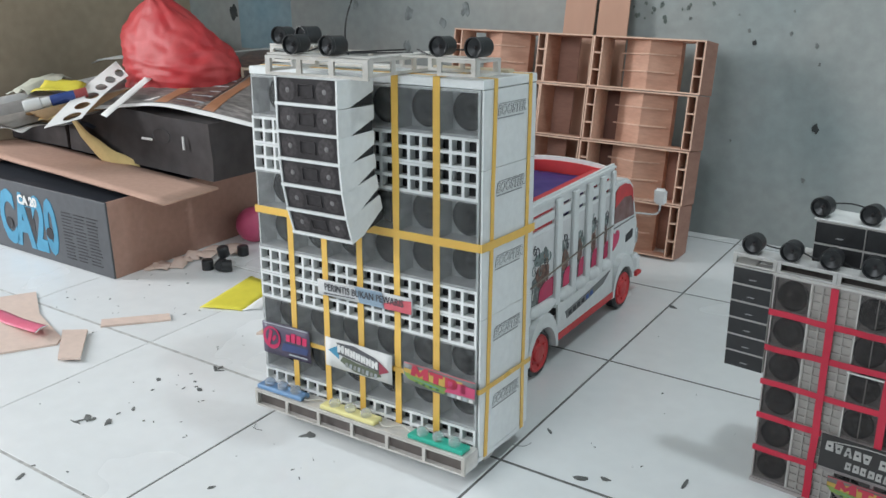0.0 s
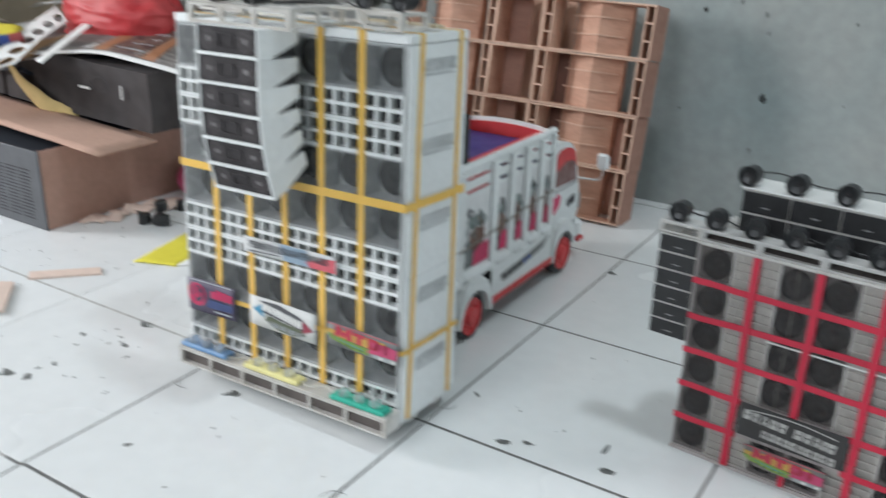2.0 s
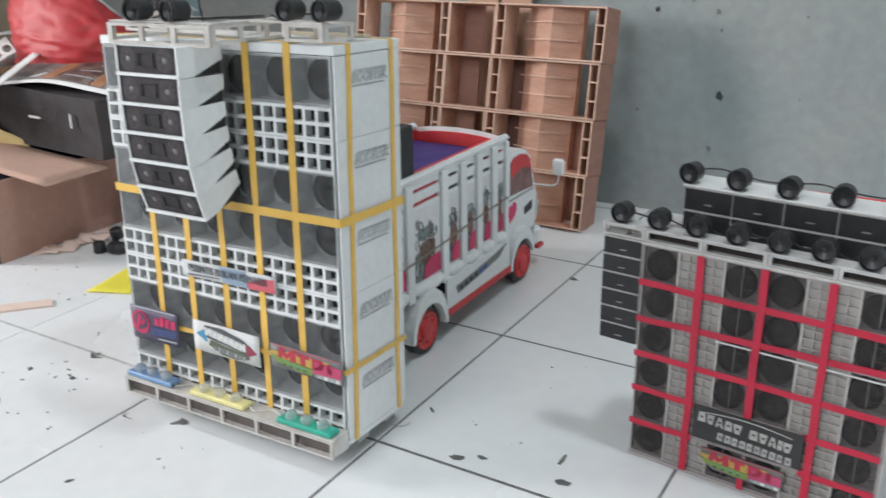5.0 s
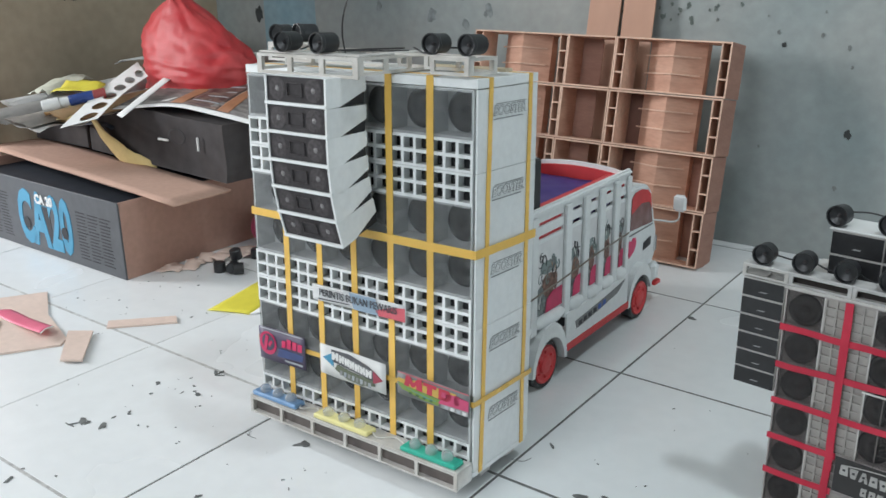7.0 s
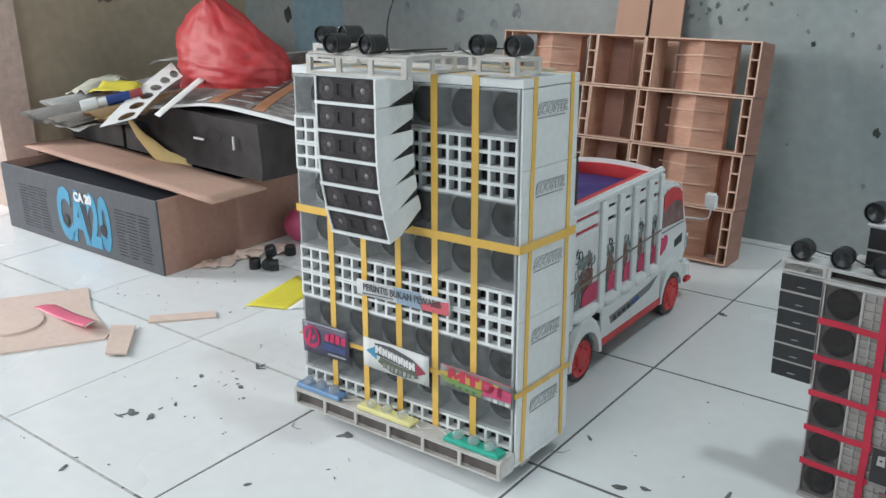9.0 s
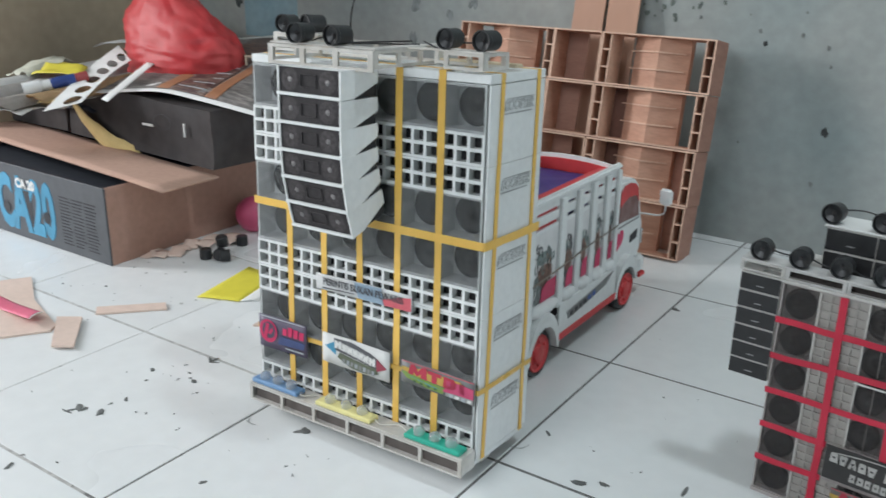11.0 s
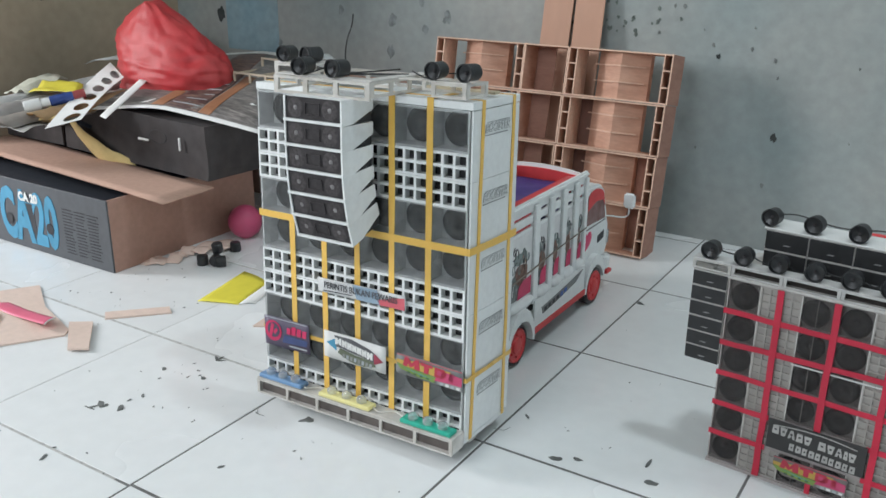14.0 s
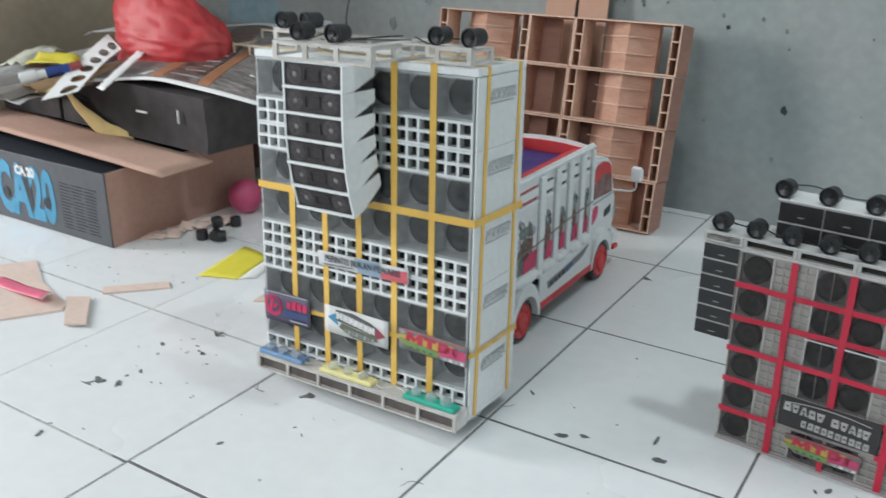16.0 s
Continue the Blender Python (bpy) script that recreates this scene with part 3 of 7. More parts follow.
CRIMSON = paint("crimson_print", (0.62, 0.03, 0.12), 0.45, 0.08)
PAPER = paint("white_card", (0.8, 0.8, 0.78), 0.6, 0.03)
SILVER = paint("grey_blue_card", (0.42, 0.45, 0.48), 0.4, 0.08)
PINK = paint("pink_print", (0.58, 0.07, 0.17), 0.45, 0.08)
LIME = paint("green_print", (0.22, 0.34, 0.08), 0.5, 0.1)
GOLD = paint("gold_print", (0.55, 0.36, 0.08), 0.45, 0.08)
GREYM = paint("mid_grey_print", (0.3, 0.31, 0.30), 0.55)
SLATE = paint("slate_ink", (0.10, 0.10, 0.11), 0.6)
SKYB = paint("pale_blue_print", (0.30, 0.40, 0.50), 0.45, 0.08)
ROSE = paint("rose_print", (0.62, 0.12, 0.15), 0.45, 0.08)
e = banner("slogan_banner", pose(-0.150, YBAN, 0.1855, 0, -0.6, 0), 0.134, 0.0185, paint("pale_card", (0.62, 0.63, 0.63), 0.5, 0.08), "slim pale banner with a slogan fading to red on the stack")
bars(e, [([(-0.005, -0.009), (0.03, -0.009), (0.026, 0.009), (-0.012, 0.009)], SKYB, "blue_field"), ([(0.03, -0.009), (0.066, -0.009), (0.066, 0.006), (0.05, 0.004), (0.026, -0.0035)], ROSE, "red_field"),
         ([(-0.058, -0.0062), (-0.012, -0.0048), (-0.012, -0.0056), (-0.058, -0.0074)], SLATE, "dark_line"), (rect(-0.064, -0.02, 0.0078, 0.0088), PAPER, "white_edge")])
part("lettering", words("PERINTIS BUKAN PEWARIS", 0.0118, 0.0003, 0.80), SLATE, e, "dark slogan lettering").location = (0.0, -0.0022, 0.0012)
e = banner("dark_banner", pose(-0.272, YBAN, 0.1005, 0, -0.8, 0), 0.077, 0.041, NAVY, "dark blue banner with a crimson ring emblem on the stack")
ring = lambda cx, cz, r, n=20: [(cx + r * math.cos(2 * math.pi * k / n), cz + r * math.sin(2 * math.pi * k / n)) for k in range(n)]
bars(e, [(ring(-0.0235, 0.001, 0.0145), CRIMSON, "crimson_disc"), (rect(0.0, 0.0065, 0.001, 0.0095, 0.0008), CRIMSON, "crimson_bar"), (rect(0.0085, 0.0155, 0.001, 0.0125, 0.0008), CRIMSON, "crimson_bar"),
         (rect(0.0175, 0.0245, 0.001, 0.0115, 0.0008), CRIMSON, "crimson_bar"), (rect(0.0265, 0.0335, 0.001, 0.0105, 0.0008), CRIMSON, "crimson_bar"),
         ([(-0.008, -0.0125), (0.034, -0.0105), (0.036, -0.0025), (-0.004, -0.0015)], paint("blue_ink", (0.05, 0.075, 0.20), 0.5), "blue_field"), (rect(0.004, 0.034, -0.0165, -0.0145), SILVER, "grey_bar"), (rect(-0.036, 0.036, 0.0185, 0.0195), SILVER, "grey_edge")])
bars(e, [(ring(-0.0225, 0.0025, 0.0105), NAVY, "dark_disc")], -0.0021)
bars(e, [([(-0.031, -0.009), (-0.026, -0.009), (-0.0205, 0.010), (-0.0255, 0.012)], CRIMSON, "crimson_slash"), ([(-0.023, 0.0), (-0.017, 0.006), (-0.0145, 0.0035), (-0.0195, -0.003)], CRIMSON, "crimson_slash")], -0.0026)
e = banner("white_banner", pose(-0.160, YBAN - 0.001, 0.1055, 0, 0.9, 0), 0.097, 0.036, PAPER, "white banner with a pointed dark emblem on the stack")
bars(e, [([(-0.044, 0.0025), (-0.028, 0.0115), (-0.028, -0.0055)], BLUE, "blue_point"), ([(0.045, -0.003), (0.031, 0.0055), (0.031, -0.0095)], paint("maroon_ink", (0.33, 0.05, 0.08), 0.5), "red_point"),
         ([(-0.022, -0.001), (-0.026, -0.0075), (-0.006, -0.0155), (0.016, -0.0165), (0.034, -0.012), (0.030, -0.0065), (0.0, -0.0045)], paint("olive_grey_ink", (0.13, 0.15, 0.10), 0.55), "olive_field"),
         ([(-0.031, 0.0145), (-0.005, 0.0155), (0.022, 0.0095), (0.031, 0.0055), (0.031, -0.0065), (0.0, -0.003), (-0.029, 0.0005)], SLATE, "dark_field")])
for k, (w0, wide) in enumerate(((-0.0295, 0.0098), (-0.0185, 0.0072), (-0.0102, 0.0068), (-0.0024, 0.0064), (0.005, 0.0068), (0.0128, 0.0068), (0.0206, 0.0086))):
    z = 0.0032 - 0.0012 * k
    bars(e, [([(w0, z), (w0 + wide * 0.36, z), (w0 + wide * 0.5, z + 0.0045), (w0 + wide * 0.64, z), (w0 + wide, z), (w0 + wide, z + 0.0092), (w0 + wide * 0.66, z + 0.0092), (w0 + wide * 0.5, z + 0.006), (w0 + wide * 0.34, z + 0.0092), (w0, z + 0.0092)], PAPER, "pale_block")], -0.0022)
for k in range(8):
    bars(e, [(rect(-0.018 + 0.006 * k, -0.0142 + 0.006 * k, -0.0125 - 0.0004 * k, -0.007 - 0.0004 * k, 0.0006), SILVER if k % 2 else GREYM, "small_block")], -0.0022)
e = banner("bright_banner", pose(-0.049, YBAN, 0.1035, 0, 1.4, 0), 0.094, 0.026, paint("grey_banner_card", (0.2, 0.205, 0.205), 0.5, 0.1), "red, yellow and green lettered banner on the stack")


def bright_print(e, s, y):
    """Dark red blocks on a gold band over a green swoosh, ending in a pink field."""
    sc = lambda pts: [(a * s, b * s) for a, b in pts]
    bars(e, [(sc([(-0.046, 0.0015), (-0.03, -0.001), (0.014, -0.003), (0.03, 0.002), (0.03, 0.0085), (-0.022, 0.0085), (-0.034, 0.0055), (-0.046, 0.0058)]), GOLD, "gold_band"),
             (sc([(-0.046, 0.0), (-0.04, -0.006), (-0.012, -0.0105), (0.008, -0.011), (0.012, -0.004), (-0.02, -0.0022), (-0.04, 0.0008)]), LIME, "green_swoosh"),
             (sc([(0.012, -0.0115), (0.046, -0.012), (0.046, -0.0062), (0.012, -0.005)]), GREYM, "grey_foot"), (sc(rect(-0.046, 0.046, 0.0119, 0.0127)), ROSE, "rose_edge")], y)
    bars(e, [(sc([(0.008, -0.0078), (0.026, -0.0066), (0.046, -0.006), (0.046, 0.0052), (0.026, 0.0065), (0.016, 0.0045)]), PINK, "pink_field"),
             (sc([(-0.037, -0.0005), (-0.0305, -0.0008), (-0.030, 0.0035), (-0.0255, -0.001), (-0.0205, 0.0032), (-0.0205, -0.0015), (-0.0125, -0.002), (-0.0135, 0.0112), (-0.019, 0.0112), (-0.0245, 0.005), (-0.029, 0.0112), (-0.0345, 0.0112)]), DULLRED, "red_block"),
             (sc([(-0.0065, -0.0022), (0.0, -0.0024), (0.0005, 0.006), (0.0055, 0.0058), (0.0055, 0.0098), (-0.0118, 0.0102), (-0.0118, 0.0064), (-0.0065, 0.0062)]), DULLRED, "red_block"),
             (sc([(0.0085, -0.0028), (0.02, -0.0028), (0.0245, 0.0005), (0.0245, 0.0058), (0.021, 0.0092), (0.0085, 0.0094)]), DULLRED, "red_block"),
             (sc(rect(0.0285, 0.0345, -0.0035, 0.0068)), DULLRED, "red_block"),
             (sc([(-0.036, -0.003), (-0.008, -0.0068), (0.006, -0.007), (-0.008, -0.0056)]), TEALP, "teal_line")]
         + [(sc(rect(-0.03 + 0.009 * k, -0.0262 + 0.009 * k, -0.0086 - 0.0003 * k, -0.0064 - 0.0003 * k)), LIMED, "dark_green_bar") for k in range(4)]
         + [(sc(rect(0.0165 + 0.0075 * k, 0.0213 + 0.0075 * k, -0.0112, -0.0078)), PAPER if k % 2 else SILVER, "pale_bar") for k in range(4)], y - 0.0003)
    bars(e, [(sc(rect(0.0125, 0.018, 0.0008, 0.0062)), PINK, "pink_piece")], y - 0.0006)


LIMED = paint("dark_green_print", (0.05, 0.12, 0.05), 0.5)
DULLRED = paint("red_print", (0.50, 0.04, 0.075), 0.45, 0.1)
TEALP = paint("teal_print", (0.10, 0.33, 0.33), 0.5, 0.1)
bright_print(e, 1.0, -0.0018)

# ---- line array hung in front of the stack ----
ax0, ax1, ad, ah = -0.2, -0.1178, 0.056, 0.0281
GRILL = paint("black_printed_front", (0.04, 0.036, 0.038), 0.6, 0.2, 150, 0.05, spec=0.25)
CONE2 = paint("brown_grey_cone", (0.07, 0.063, 0.065), 0.75, 0.3, 300, 0.1, spec=0.2)
CAPM = paint("dust_cap", (0.2, 0.19, 0.19), 0.5)
y, z = -0.11, 0.4302
for k, a in enumerate((0, 0, 2, 6, 12, 17)):
    a = radians(a)
    m = Matrix.Translation((ax0, y, z)) @ Matrix.Rotation(a, 4, "X")
    e = thing("line_array_cabinet", m, "white wedge-sided line array cabinet with black front", "speaker", "line array on the white stack")
    w = ax1 - ax0
    h = ah
    rear = (0.50, 0.49, 0.48, 0.48, 0.52, 0.54)[k]
    side = [(0, 0), (0, -h + 0.0003), (ad * 0.33, -h + 0.0006), (ad, -h * rear), (ad, 0)]
    for x in (0, w - 0.0022):
        part("side_panel", prism(side, 0, 0.0022, m=Matrix.Translation((x + 0.0022, 0, 0)) @ Matrix.Rotation(radians(90), 4, "Z")), WHITE, e, "white wedge-shaped side")
    part("top_panel", boxes((0.0023, w - 0.0023, 0.0035, ad, -0.0022, -0.0002)), WHITE, e)
    part("front_lip", boxes((-0.0006, w + 0.0004, -0.0012, 0.003, -h + 0.0002, -h + 0.0034), bevel=0.0004), WHITE, e)
    part("front_panel", boxes((0.0023, w - 0.0023, 0.0012, 0.003, -h + 0.0036, -0.0006)), GRILL, e, "black front panel")
    part("rear_wedge", prism([(ad * 0.36, -h + 0.0012), (ad - 0.001, -h + 0.0012), (ad - 0.001, -h * rear - 0.0006)], 0, w - 0.003, m=Matrix.Translation((w - 0.0015, 0, 0)) @ Matrix.Rotation(radians(90), 4, "Z")), DARK, e, "black rear wedge")
    part("back_panel", boxes((0.0023, w - 0.0023, ad * 0.34, ad * 0.36, -h + 0.0045, -0.0023)), DARK, e)
    zc = -h / 2 + 0.0018
    for x in (w * 0.2, w * 0.79):
        d = part("driver", lathe([(0.0112, 0), (0.0102, 0.0002), (0.0085, 0.0003), (0.006, 0.0001), (0.003, 0.0002)], 20, Matrix.Translation((x, 0.001, zc)) @ Matrix.Rotation(radians(90), 4, "X")), CONE2, e, "round grey driver", smooth=True)
        part("dust_cap", lathe([(0.003, -0.0002), (0.002, 0.0006), (0, 0.0009)], 12, Matrix.Translation((x, 0.001, zc)) @ Matrix.Rotation(radians(90), 4, "X")), CAPM, d, smooth=True)
    part("horn_frame", ladder(w * 0.37, w * 0.62, zc - 0.0065, zc + 0.0065, 0.0, 0.0011, 1, 0.0007, 0.0007), CONE2, e)
    y += math.sin(a) * h
    z -= math.cos(a) * h

# ---- frames and horns on the roof of the stack ----
fr = thing("roof_frame", Matrix.Translation((-0.17, -0.05, 0.431)), "open white wooden frame jutting from the stack roof", "frame", "roof frames")
part("front_rail", ladder(-0.230, -0.094, 0.4280, 0.4478, -0.0945, -0.092, 3, 0.003, 0.0065), ROOFW, fr, world=True)
part("rear_rail", ladder(-0.230, -0.094, 0.4312, 0.4478, 0.022, 0.0245, 3, 0.003, 0.0055), ROOFW, fr, world=True)
for x in (-0.2305, -0.0965):
    part("side_rail", ladder(-0.0918, 0.0218, 0.4308, 0.4478, 0, 0.0025, 3, 0.003, 0.006, Matrix.Translation((x + 0.0025, 0, 0)) @ Matrix.Rotation(radians(90), 4, "Z")), ROOFW, fr, world=True)
part("cross_board", boxes((-0.230, -0.094, -0.0915, -0.074, 0.4481, 0.4499), bevel=0.0003), TRAYWHITE, fr, world=True)
part("side_board", boxes((-0.109, -0.094, -0.0735, 0.0245, 0.4481, 0.4499), bevel=0.0003), TRAYWHITE, fr, world=True)
fr2 = thing("roof_frame", Matrix.Translation((-0.05, -0.03, 0.431)), "low open white wooden frame along the stack roof", "frame", "roof frames")
part("front_rail", ladder(-0.046, -0.002, 0.4325, 0.4485, -0.0475, -0.045, 1, 0.003, 0.005), ROOFW, fr2, world=True)
part("end_rail", ladder(-0.0448, 0.0, 0.4325, 0.4485, 0, 0.0025, 1, 0.003, 0.006, Matrix.Translation((-0.002, 0, 0)) @ Matrix.Rotation(radians(90), 4, "Z")), ROOFW, fr2, world=True)
part("rear_rail", ladder(-0.0880, -0.0047, 0.4325, 0.4485, -0.0024, 0.0, 2, 0.003, 0.005), ROOFW, fr2, world=True)
part("top_strip", boxes((-0.0880, -0.002, -0.0478, -0.036, 0.4487, 0.4502)), ROOFW, fr2, world=True)
fr3 = thing("roof_frame", Matrix.Translation((-0.28, 0.0, 0.431)), "small white wooden frame on the stack roof", "frame", "roof frames")
part("front_rail", ladder(-0.31, -0.243, 0.4325, 0.4505, -0.006, -0.0035, 1, 0.003, 0.006), ROOFW, fr3, world=True)
part("top_board", boxes((-0.31, -0.243, -0.006, 0.03, 0.4508, 0.4528)), ROOFW, fr3, world=True)
part("rear_rail", ladder(-0.31, -0.243, 0.4325, 0.4505, 0.0275, 0.03, 1, 0.003, 0.006), ROOFW, fr3, world=True)
TANSLAT = paint("tan_slat", (0.62, 0.52, 0.36), 0.7, 0.08)
tagged(part("roof_slat", boxes((-0.098, 0.0, 0.006, 0.018, 0.4325, 0.436), bevel=0.0004), TANSLAT), "pale wooden slat lying on the stack roof", "slat", "roof slats")
tagged(part("roof_slat", boxes((-0.232, -0.125, -0.02, -0.004, 0.4325, 0.436), bevel=0.0004), PAPER), "pale wooden slat lying on the stack roof", "slat", "roof slats")


def horn(name, m, label, group, r=0.0100, length=0.0235):
    """A toy horn loudspeaker: a black cup facing -y with a small driver inside."""
    e = thing(name, m, label, "horn speaker", group)
    turn = Matrix.Translation((0, 0, r)) @ Matrix.Rotation(radians(90), 4, "X")
    n = 28
    prof = [(0, -length / 2), (r * 0.86, -length / 2), (r * 0.93, -length / 2 + 0.0015), (r * 0.95, length / 2 - 0.005), (r, length / 2 - 0.004), (r, length / 2), (r * 0.9, length / 2), (r * 0.85, length / 2 - 0.0035), (r * 0.3, length / 2 - 0.006), (0, length / 2 - 0.006)]
    part("cup", lathe(prof, n, turn), BLACK, e, smooth=False)
    part("driver", lathe([(r * 0.16, length / 2 - 0.0061), (r * 0.13, length / 2 - 0.0035), (0, length / 2 - 0.003)], 12, turn), CONE2, e, "small grey driver", smooth=True)
    return e


H0 = horn("horn_speaker", pose(-0.190, -0.088, 0.4498, 0, 0, 6), "black ribbed toy horn loudspeaker on the roof frame", "horn speakers on the white stack")
for x, y, z, a in ((-0.143, -0.086, 0.4498, -4), (-0.295, 0.003, 0.4526, 8), (-0.243, -0.012, 0.4545, -14), (-0.046, -0.036, 0.4501, 4), (-0.006, -0.034, 0.4501, -3)):
    copy_thing(H0, pose(x, y, z, 0, 0, a))
tagged(part("shelf_strip", boxes((-0.262, -0.222, -0.03, 0.01, 0.4526, 0.4544)), TRAYWHITE), "thin wooden strip holding a horn speaker", "strip")
CABLE = paint("black_cable", (0.02, 0.02, 0.022), 0.45)
tagged(part("black_cable", tube([(-0.1, -0.01, 0.4535), (-0.07, -0.02, 0.447), (-0.055, -0.035, 0.455), (-0.03, -0.02, 0.456), (-0.01, -0.03, 0.457)], 0.0009), CABLE), "thin black cable on the stack roof", "cable", "roof cables")
tagged(part("black_cable", tube([(-0.196, -0.004, 0.4345), (-0.199, -0.008, 0.462), (-0.193, -0.012, 0.484), (-0.184, -0.014, 0.502), (-0.182, -0.014, 0.515)], 0.0009), CABLE), "thin black cable sticking up from the roof", "cable", "roof cables")
tagged(part("black_cable", tube([(-0.19, -0.08, 0.4515), (-0.17, -0.07, 0.458), (-0.15, -0.078, 0.4525), (-0.13, -0.05, 0.451), (-0.098, -0.02, 0.4508)], 0.0009), CABLE), "thin black cable on the stack roof", "cable", "roof cables")

tagged(part("thin_stick", tube([(-0.152, -0.076, 0.451), (-0.149, -0.02, 0.4500), (-0.145, 0.036, 0.4490)], 0.001, 6), CABLE), "thin dark stick lying across the roof frame", "stick")
bm = sheet(-0.012, 0.012, -0.008, 0.008, 8, 6, lambda u, v: 0.004 * math.sin(4 * u) * v, 0.0006)
crumple(bm, 0.006, 40, 2.0)
low = min(v.co.z for v in bm.verts)
foil = part("foil_scrap", bm, paint("silver_foil", (0.7, 0.72, 0.74), 0.3, 0.1, 80, 0.1, metal=0.8))
foil.matrix_basis = pose(-0.252, 0.018, 0.4530 - low, 0, 0, 25)
tagged(foil, "crumpled scrap of silver foil on the stack roof", "foil")

# stack tilted back, hung and roof pieces moved forward, to fit the camera's view
LEANING = Matrix.Translation((-0.1531, -0.0031, 0.027)) @ Matrix.Rotation(radians(-2.75), 4, "X") @ Matrix.Rotation(radians(-1.04), 4, "Y") @ Matrix.Translation((0.15, 0, -0.0306))
FORWARD = (("line_array", (0.0055, -0.0155, 0.0)), ("roof_frame", (0.003, -0.010, 0.001)), ("horn_speaker", (0.003, -0.010, 0.001)), ("roof_slat", (0.003, -0.004, 0.001)),
           ("thin_stick", (0.0, -0.006, 0.001)), ("shelf_strip", (0.0, -0.004, 0.001)), ("slogan", (0.0075, 0, 0.001)), ("dark_b", (0.0075, 0, 0.0035)), ("white_b", (0.008, 0, 0.002)),
           ("bright_b", (0.008, 0, 0.0045)), ("step_rail", (0.007, 0, 0.0)), ("led_module", (0.006, 0, 0.0)), ("thin_wire", (0.006, 0, 0.0)))
for ob in set(bpy.data.objects) - built_before:
    if ob.parent is None:
        shift = next((d for key, d in FORWARD if ob.name.startswith(key)), (0, 0, 0))
        ob.matrix_basis = Matrix.Translation(shift) @ LEANING @ ob.matrix_basis

# ---- toy truck behind the stack ----
TX0, TX1, TY0, TY1 = -0.226, -0.066, 0.095, 0.44      # cargo bed
TBZ, TTZ = 0.092, 0.246
truck = thing("toy_truck", Matrix.Translation((-0.146, 0.3, 0)), "white toy cargo truck with red wheels and painted sides", "toy truck")


def tp(name, bm, mat, label="", smooth=False):
    return part(name, bm, mat, truck, label, smooth, world=True)


def side(x):
    """Turns an xz board into a board along y whose outer face lies at x."""
    return Matrix.Translation((x, 0, 0)) @ Matrix.Rotation(radians(90), 4, "Z")


posts = [0.1, 0.172, 0.256, 0.305, 0.3495, 0.3945, 0.434]
PW = 0.0088                                            # half a post
ys = sorted({TY0, TY1, *[p - PW for p in posts[1:-1]], *[p + PW for p in posts[1:-1]], TY0 + 0.008, TY1 - 0.012})
zs = [TBZ, 0.205, 0.2105, 0.2225, 0.2275, TTZ - 0.009]


def side_solid(i, j):
    return j not in (1, 3) or any(abs((ys[i] + ys[i + 1]) / 2 - p) < PW + 0.001 for p in posts)


REDIN = paint("red_bed_lining", (0.64, 0.05, 0.055), 0.45, 0.06, 60, 0.05)
for x, nm in ((TX1, "bed_side"), (TX0 + 0.003, "bed_side")):
    tp(nm, turned(plate(ys, zs, side_solid, 0, 0.003), side(x)), WHITE, "white slotted bed side")
tp("side_lining", boxes((TX1 - 0.0052, TX1 - 0.0032, TY0 + 0.003, TY1 - 0.0045, TBZ + 0.002, 0.203), (TX1 - 0.0052, TX1 - 0.0032, TY0 + 0.003, 0.27, 0.203, 0.236)), REDIN, "red bed lining")
tp("side_lining", boxes((TX0 + 0.0032, TX0 + 0.0052, TY0 + 0.003, TY1 - 0.0045, TBZ + 0.002, 0.236)), REDIN, "red bed lining")
# head board with a cambered top
head = [(TX0, TBZ), (TX1, TBZ), (TX1, 0.238)] + [(TX1 - (TX1 - TX0) * t, 0.238 + 0.008 * math.sin(math.pi * min(max((t - 0.04) / 0.92, 0), 1)) ** 0.6) for t in [k / 12 for k in range(13)]][1:]
tp("head_board", prism(head, TY1 - 0.0042, TY1 - 0.0002), WHITE)
tp("head_lining", prism([(TX0 + 0.006, TBZ + 0.004), (TX1 - 0.006, TBZ + 0.004), (TX1 - 0.006, 0.236)] + [(x, z - 0.006) for x, z in head[4:-1]] + [(TX0 + 0.006, 0.236)], TY1 - 0.007, TY1 - 0.0045), REDIN, "red bed lining")
tp("tail_board", boxes((TX0 + 0.0035, TX1 - 0.0035, TY0, TY0 + 0.003, TBZ, 0.236)), WHITE)
tp("bed_floor", boxes((TX0 + 0.0055, TX1 - 0.0055, TY0 + 0.0035, TY1 - 0.0075, TBZ, TBZ + 0.003)), WHITE)
for x in (TX0 + 0.0015, TX1 - 0.0015):
    bm = boxes((x - 0.005, x + 0.005, TY0, TY1 + 0.001, 0.2372, TTZ))
    bmesh.ops.bevel(bm, geom=bm.edges[:], offset=0.003, segments=3, affect="EDGES")
    tp("top_rail", bm, WHITE, "rounded white top rail")
tp("inner_ledge", boxes((TX1 - 0.031, TX1 - 0.0056, 0.204, TY1 - 0.0075, 0.2335, 0.235)), REDIN, "red inner ledge")
tagged(part("purple_sheet", sheet(TX0 + 0.009, TX1 - 0.012, 0.205, TY1 - 0.011, 14, 18, lambda u, v: 0.221 + 0.001 * math.sin(5 * u + 3 * v) + 0.002 * noise.noise((u * 4, v * 5, 2)), 0.0015), PURPLE), "dark purple sheet spread inside the truck bed", "sheet")
tagged(part("foam_block", boxes((TX0 + 0.014, TX1 - 0.014, 0.21, TY1 - 0.025, TBZ + 0.0035, 0.205), bevel=0.003), PURPLE), "dark purple padded block inside the truck bed", "block")
